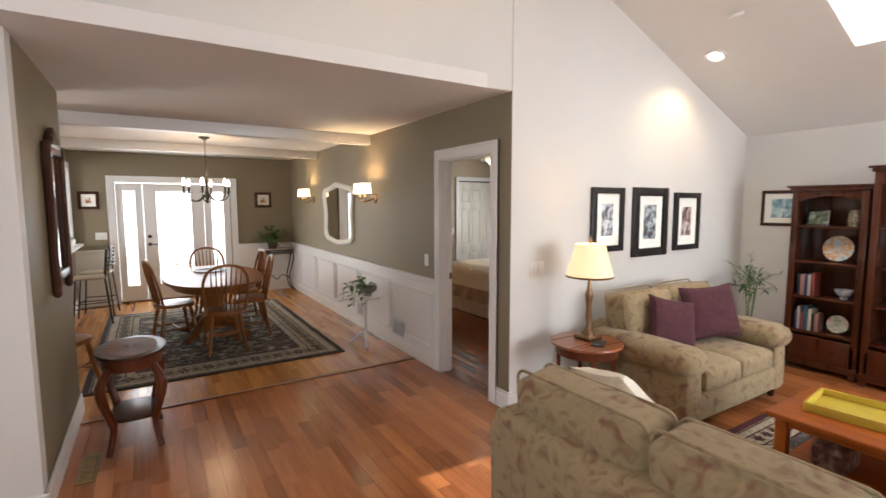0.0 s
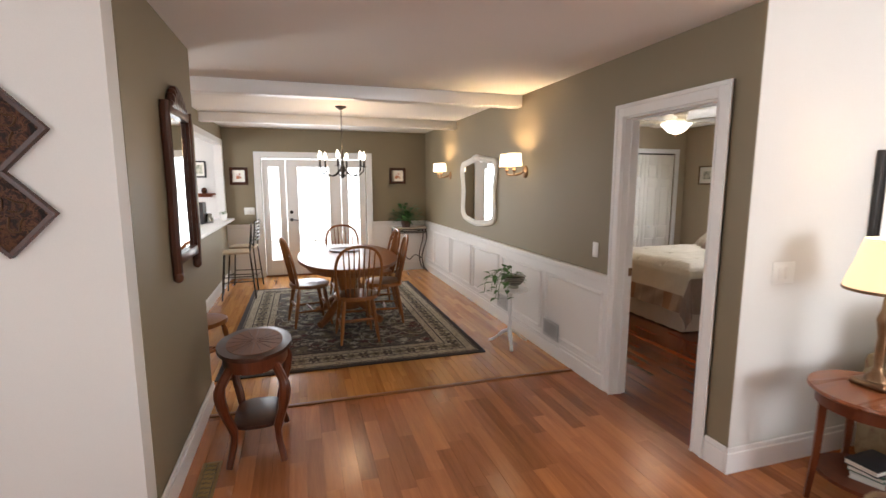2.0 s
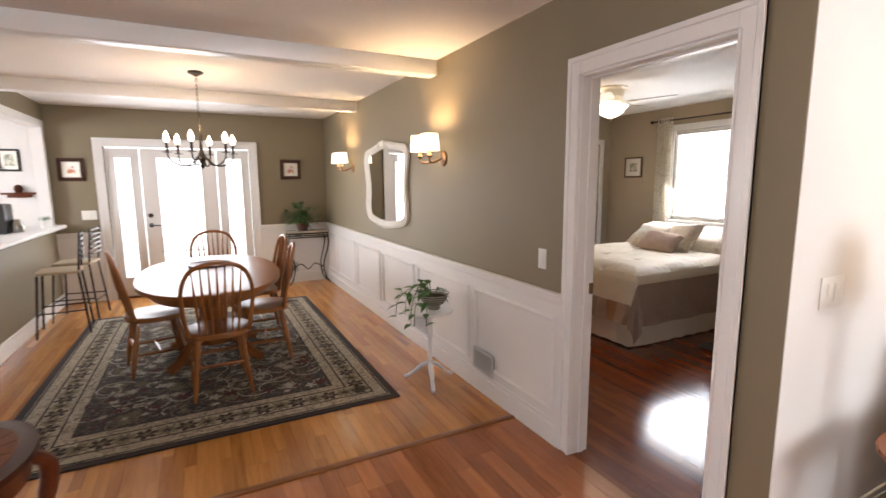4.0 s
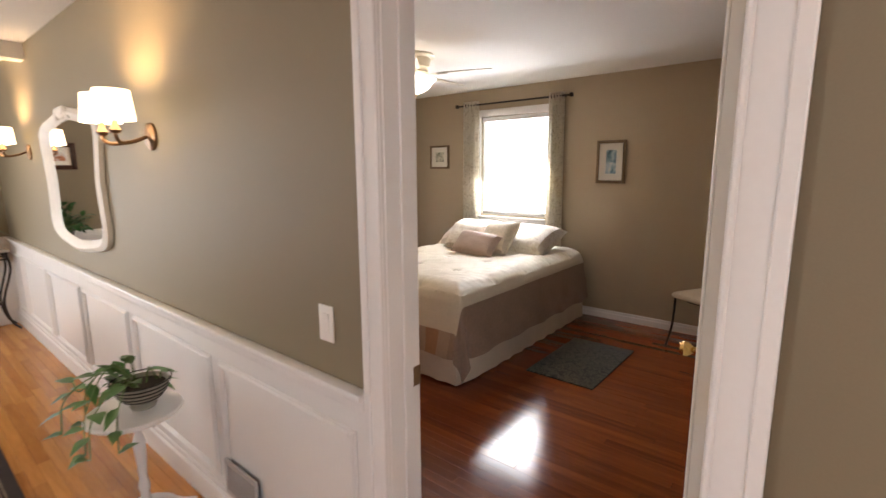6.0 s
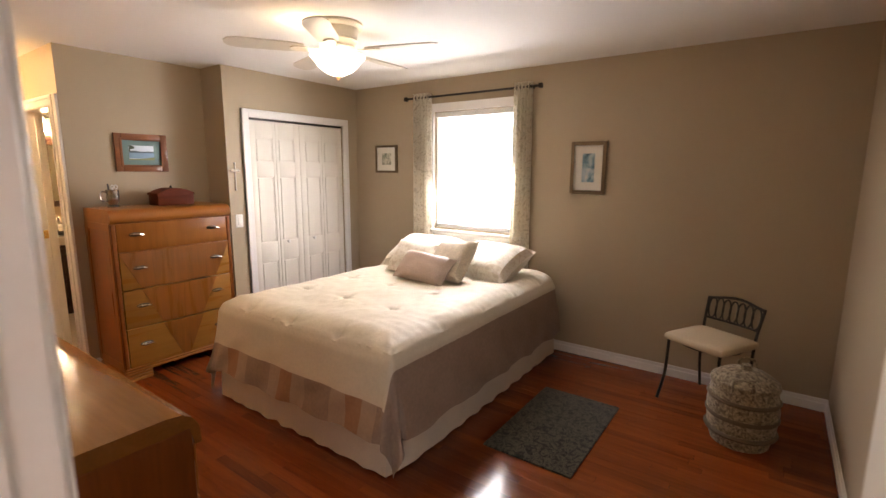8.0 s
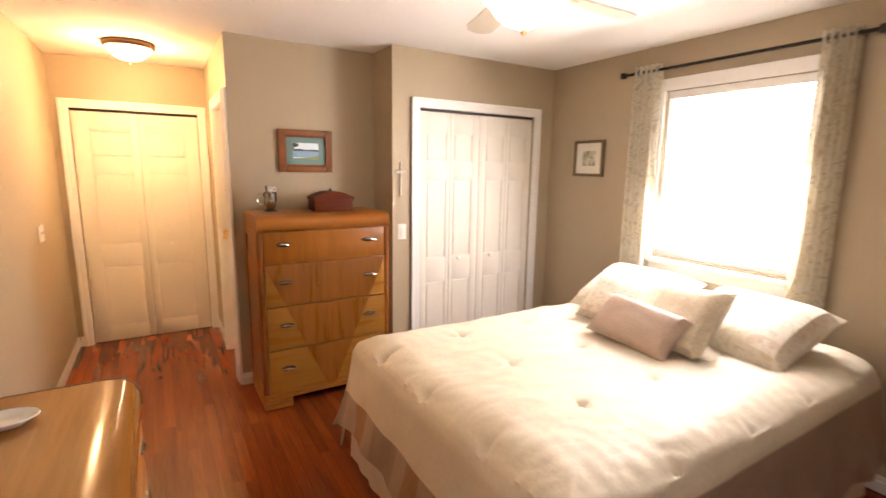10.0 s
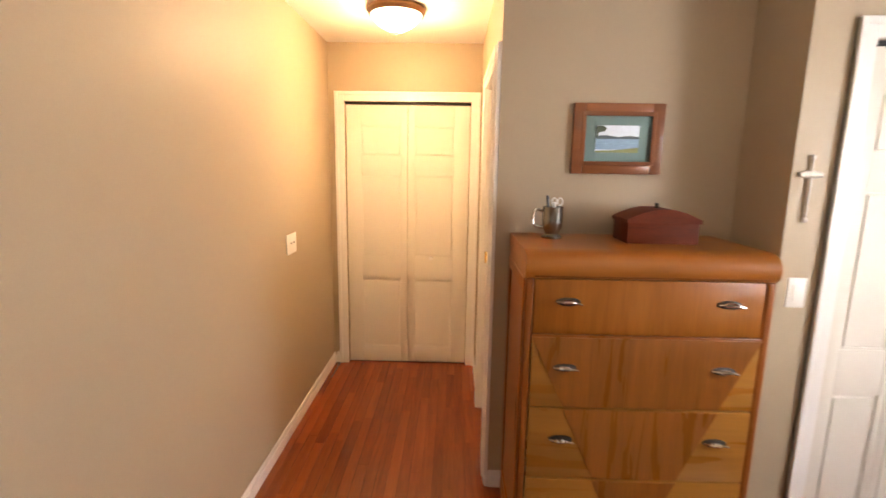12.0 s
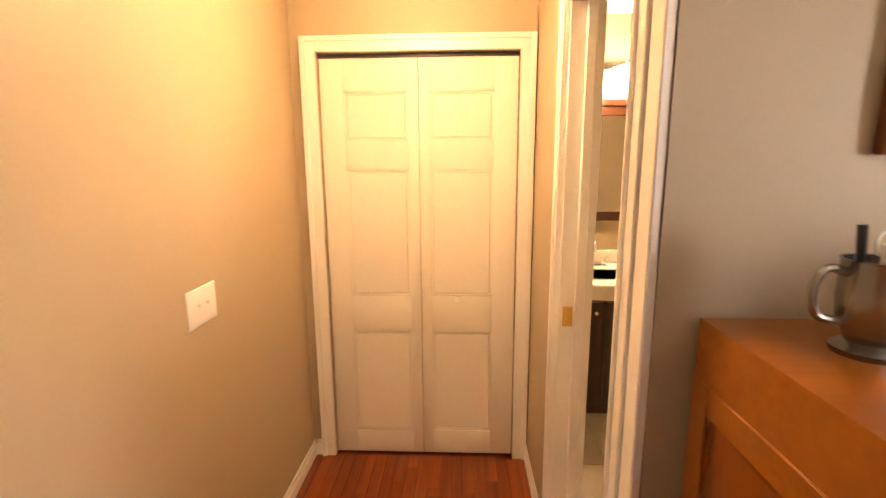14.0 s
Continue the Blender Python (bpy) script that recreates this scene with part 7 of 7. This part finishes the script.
part("painted_bank", slab([(-0.0925, -0.0575), (0.0925, -0.0575), (0.0925, -0.035), (0.03, -0.043), (-0.03, -0.048), (-0.0925, -0.050)], 0.0115, 0.0121, 0, m=pose(0, 0, 0, 90)), mat("bank_paint", (0.22, 0.24, 0.09), 0.6, vary=0.3, scale=40), t, "painted grassy bank")
part("painted_tree", slab([(-0.0925, 0.01), (-0.085, 0.01), (-0.082, 0.028), (-0.055, 0.032), (-0.048, 0.045), (-0.065, 0.056), (-0.0925, 0.056)], 0.012, 0.0126, 0, m=pose(0, 0, 0, 90)), mat("tree_paint", (0.04, 0.06, 0.03), 0.6, vary=0.3, scale=40), t, "painted tree")
t = thing("wall_cross", "small ornate silver cross hanging beside the closet", "cross", pose(2.358, CY - 0.002, 1.51))
bm = bmesh.new()
puff((-0.006, -0.012, -0.12), (0.006, 0.0, 0.11), 0.006, (0.2, 0.2, 0), 5, bm=bm)
puff((-0.035, -0.012, 0.035), (0.035, 0.0, 0.06), 0.006, (0, 0.2, 0.2), 5, bm=bm)
for x, z in ((0, 0.11), (-0.035, 0.047), (0.035, 0.047), (0, -0.12), (0, 0.047)):
    puff((x - 0.009, -0.014, z - 0.009), (x + 0.009, 0, z + 0.009), 0.006, (0, 0, 0), 3, bm=bm)
part("cross", bm, mat("dull_silver", (0.55, 0.51, 0.45), 0.55, 0.3, vary=0.3, scale=60), t)

# ceiling fan
FX, FY2 = 2.10, 2.81
BOWL = glow("lit_frosted_glass", (1.0, 0.88, 0.68), 4.0)
BLADE = mat("cream_blade", (0.60, 0.55, 0.46), 0.4, vary=0.04)
ENAMEL = mat("cream_enamel", (0.70, 0.63, 0.5), 0.35)
t = thing("ceiling_fan", "cream five-blade ceiling fan with a lit frosted bowl", "ceiling fan", pose(FX, FY2, 0))
part("housing", lathe([(0, 2.44), (0.155, 2.44), (0.16, 2.425), (0.148, 2.412), (0.13, 2.408), (0.12, 2.36), (0.105, 2.315), (0.11, 2.30), (0.10, 2.275), (0.06, 2.262), (0, 2.262)], 40), ENAMEL, t)
part("band", lathe([(0.116, 2.335), (0.122, 2.342), (0.119, 2.35), (0.112, 2.345)], 40), ENAMEL, t, "raised cream band")
for i in range(5):
    a = radians(-71 + 72 * i)
    b_ = part("blade", slab([(0.20, -0.048), (0.28, -0.062), (0.56, -0.068), (0.615, -0.052), (0.638, -0.02), (0.638, 0.02), (0.615, 0.052), (0.56, 0.068), (0.28, 0.062), (0.20, 0.048)], 0.0, 0.008, 0.002), BLADE, t, m=pose(0, 0, 2.285, 0, 0, math.degrees(a)) @ pose(0, 0, 0, 9))
    part("blade_iron", slab([(0.085, -0.016), (0.15, -0.014), (0.20, -0.034), (0.26, -0.03), (0.28, 0.0), (0.26, 0.03), (0.20, 0.034), (0.15, 0.014), (0.085, 0.016)], -0.007, -0.0005, 0), ENAMEL, b_)
part("bowl", lathe([(0, 2.138), (0.035, 2.142), (0.085, 2.165), (0.12, 2.195), (0.138, 2.225), (0.165, 2.246), (0.168, 2.254), (0.15, 2.258), (0.05, 2.260)], 40), BOWL, t, "lit frosted glass bowl with a flared rim")
part("finial", lathe([(0, 2.112), (0.008, 2.115), (0.014, 2.126), (0.009, 2.136), (0, 2.139)], 14), BRONZE, t)
t = thing("ceiling_light", "flush hall ceiling lamp with lit glass bowl, bronze ring", "ceiling lamp", pose(0.71, 5.50, 0))
part("ring", lathe([(0, 2.44), (0.16, 2.44), (0.165, 2.42), (0.155, 2.40), (0.13, 2.40)], 36), BRONZE, t)
part("bowl", lathe([(0, 2.315), (0.05, 2.322), (0.10, 2.348), (0.135, 2.385), (0.145, 2.402), (0.12, 2.405)], 36), glow("lit_hall_glass", (1.0, 0.85, 0.58), 6.0), t, "lit frosted glass bowl")
part("finial", lathe([(0, 2.295), (0.010, 2.30), (0.008, 2.316), (0, 2.318)], 12), BRONZE, t)

# ---- bathroom ----
TILE = mat("beige_stone_tile", (0.42, 0.35, 0.26), 0.35, vary=0.25, scale=8, bump=0.05, random=0.6)
setting("floor_bath", box((HX1 + 0.1, NY + 0.1, -0.1), (2.8, 7.2, -0.004)), mat("sand_grout", (0.32, 0.27, 0.2), 0.9), "beige tiled bathroom floor", "floor")
VAN = wood("espresso_cabinet", (0.022, 0.008, 0.004), (0.06, 0.02, 0.01), 0.3, "z", coat=0.3)
VX, VY = 1.73, 6.66
t = thing("vanity", "dark espresso bathroom vanity with panelled doors", "vanity", pose(VX, VY, 0))
part("body", box((-0.30, 0.0, 0.08), (0.30, 0.46, 0.78), 0.004), VAN, t)
part("plinth", box((-0.28, 0.04, 0.0), (0.28, 0.46, 0.08)), VAN, t)
for s in (-1, 1):
    dr = part("door", leaf(0.27, 0.60, 0.02, ((0.2, 0.8),), ((0.1, 0.9),)), VAN, t, m=pose(-0.285 if s < 0 else 0.015, -0.02, 0.13))
    part("knob", knob(0.012, 0.022), PEWTER, dr, m=pose(0.235 if s < 0 else 0.035, 0.0, 0.54, 90))
PORC = mat("white_porcelain", (0.78, 0.75, 0.68), 0.1, vary=0.02, bump=0)
t = thing("sink", "white porcelain basin with a bowed front on the vanity", "sink", pose(VX, VY, 0.78))
part("basin", slab([(-0.32, 0.46), (-0.32, 0.0), (-0.22, -0.05), (-0.12, -0.13), (0.0, -0.15), (0.12, -0.13), (0.22, -0.05), (0.32, 0.0), (0.32, 0.46)], -0.0, 0.09, 0.02), PORC, t)
part("bowl", lathe([(0.19, 0.0905), (0.20, 0.095), (0.205, 0.0905)], 32, squash=0.7), PORC, t, m=pose(0, 0.1, 0))
part("backsplash", box((-0.32, 0.44, 0.09), (0.32, 0.465, 0.17), 0.004), PORC, t)
t = thing("faucet", "chrome arched faucet with two lever handles", "faucet", pose(VX, VY + 0.33, 0.87))
part("spout", smooth_curve([(0, 0, 0), (0, 0, 0.12), (0, -0.04, 0.17), (0, -0.09, 0.16), (0, -0.11, 0.12)], 0.010, 10), CHROME, t)
part("base_plate", box((-0.10, -0.025, 0), (0.10, 0.025, 0.012), 0.005), CHROME, t)
for s in (-1, 1):
    part("lever", tube([(0.075 * s, 0, 0.01), (0.075 * s, 0, 0.05), (0.105 * s, -0.01, 0.055)], 0.008, 8), CHROME, t)
t = thing("medicine_mirror", "bathroom mirror in a dark wood frame with cornice", "mirror", pose(VX, 7.199, 1.52))
bm = bmesh.new()
for lo, hi in (((-0.33, -0.38), (-0.27, 0.36)), ((0.27, -0.38), (0.33, 0.36)), ((-0.27, -0.38), (0.27, -0.32)), ((-0.27, 0.30), (0.27, 0.36))):
    bx(bm, (lo[0], -0.03, lo[1]), (hi[0], 0, hi[1]), 0.004, 1)
bx(bm, (-0.36, -0.06, 0.36), (0.36, 0, 0.40), 0.006)
part("frame", bm, VAN, t)
part("mirror_glass", box((-0.27, -0.012, -0.32), (0.27, -0.006, 0.30)), MIRROR, t, smooth=False)
t = thing("vanity_light", "chrome bathroom light bar with lit white glass shades", "wall lamp", pose(VX, 7.199, 2.10))
part("bar", box((-0.28, -0.03, -0.0), (0.28, 0.0, 0.05), 0.008), CHROME, t)
for x in (-0.2, 0.0, 0.2):
    part("arm", smooth_curve([(x, -0.02, 0.03), (x, -0.07, 0.05), (x, -0.10, 0.02)], 0.008, 8), CHROME, t)
    part("shade", lathe([(0.03, 0.02), (0.06, -0.08), (0.065, -0.14), (0.06, -0.14), (0.026, 0.01)], 20), glow("lit_vanity_glass", (1.0, 0.88, 0.62), 6.0), t, "lit white glass shade", m=pose(x, -0.10, 0))

# ---- lamps ----
for y in (2.50, 4.98):
    for s in (-1, 1):
        bulb("sconce_bulb", (-0.165, y + 0.085 * s, 1.80), 12, WARM, 0.03)
bulb("chandelier_bulbs", (-1.685, 3.84, 1.98), 12, WARM, 0.10)
bulb("table_lamp_bulb", (0.46, -0.37, 1.19), 12, WARM, 0.04)
bulb("fan_bulb", (FX, FY2, 2.07), 1.8, (1.0, 0.80, 0.55), 0.08)
bulb("fan_bulb_up", (FX - 0.17, FY2 + 0.1, 2.35), 1.4, (1.0, 0.80, 0.55), 0.05)
bulb("hall_bulb", (0.71, 5.50, 2.262), 23, (1.0, 0.65, 0.31), 0.14)
HALL = spot("hall_lamp_beam", (0.71, 5.50, 2.27), (0.71, 5.50, 0), 15, (1.0, 0.65, 0.31), 168)
HALL.data.spot_blend, HALL.data.shadow_soft_size = 1.0, 0.12
bulb("vanity_bulb", (VX, 6.98, 1.95), 42, (1.0, 0.80, 0.50), 0.08)
for x in (2.01, -0.9):
    spot("recessed_beam", (x, -0.37, roof_z(x) - 0.03), (x - 0.1, -0.10, 0), 38, (1.0, 0.74, 0.45), 130)

# ---- planks and tiles ----


def planks(floor, material, x0, x1, y0, y1, width, lengths, near, seed, kind="floorboard", bend=(99, 99)):
    """Boards along y; those in the near stretch are pieces of their own, the rest one mesh."""
    rnd = random.Random(seed)
    meshes = {}

    def board(ln):
        if ln in meshes:
            return meshes[ln]
        bm = box((0.0004, 0.0004, -0.007), (width - 0.0004, ln - 0.0004, 0.0))
        for v in bm.verts:
            if v.co.z > -0.001:
                v.co.x += 0.0002 if v.co.x < width / 2 else -0.0002
        me = bpy.data.meshes.new(kind)
        bm.to_mesh(me)
        bm.free()
        me.materials.append(material)
        meshes[ln] = me
        return me

    rest_v, rest_f = [], []
    count = 0
    x = x0
    while x < x1 - 0.001:
        w = min(width, x1 - x)
        y = y0 - rnd.uniform(0, lengths[0])
        end = y1 if x + w / 2 < bend[0] else min(y1, bend[1])
        while y < end:
            ln = rnd.choice(lengths)
            a, b = max(y, y0), min(y + ln, end)
            if b - a > 0.01:
                cx, cy = x + w / 2, (a + b) / 2
                whole = w > width - 0.001
                if whole and near(cx, cy) and count < 298:
                    o = new(kind, board(round(b - a, 3)))
                    o.parent = floor
                    o.matrix_local = pose(x, a, rnd.uniform(-0.0004, 0.0004))
                    count += 1
                else:
                    i = len(rest_v)
                    z = rnd.uniform(-0.0004, 0.0004)
                    for px, py in ((x + 0.0005, a + 0.0006), (x + w - 0.0005, a + 0.0006), (x + w - 0.0005, b - 0.0006), (x + 0.0005, b - 0.0006)):
                        rest_v.append((px, py, z))
                    for px, py in ((x + 0.0004, a), (x + w - 0.0004, a), (x + w - 0.0004, b), (x + 0.0004, b)):
                        rest_v.append((px, py, -0.007))
                    rest_f.append((i, i + 1, i + 2, i + 3))
                    for k in range(4):
                        rest_f.append((i + k, i + 4 + k, i + 4 + (k + 1) % 4, i + (k + 1) % 4))
            y += ln
        x += width
    me = bpy.data.meshes.new(kind + "s")
    me.from_pydata(rest_v, [], rest_f)
    me.materials.append(material)
    o = new(kind + "s", me)
    o.parent = floor
    tagged(o, kind="stuff")


fl = {o.name: o for o in scene.objects}
planks(fl["floor_living"], BROWN_FLOOR, WEST, LR_X, SOUTH, 1.47, 0.092, (0.45, 0.6, 0.9), lambda x, y: -2.85 < x < 0.0 and -1.1 < y, 1, bend=(0.0, -0.002))
planks(fl["floor_dining"], OAK_FLOOR, WEST, 0.0, 1.51, FAR_Y, 0.057, (0.5, 0.7, 1.0), lambda x, y: -0.75 < x < 0.0 and y < 5.5, 2)
planks(fl["floor_bedroom"], RED_FLOOR, 0.0, BED_X, 0.0, HY, 0.057, (0.5, 0.8, 1.1), lambda x, y: 0.15 < x < 1.5 and y > 2.3, 3)
bm = box((0.002, 0.002, -0.006), (0.298, 0.298, 0.0), 0.002, 1)
me = bpy.data.meshes.new("tile")
bm.to_mesh(me)
bm.free()
me.materials.append(TILE)
for i in range(4):
    for j in range(7):
        o = new("tile", me)
        o.parent = fl["floor_bath"]
        o.matrix_local = pose(HX1 + 0.105 + i * 0.3, 5.0 + j * 0.3, 0.002)
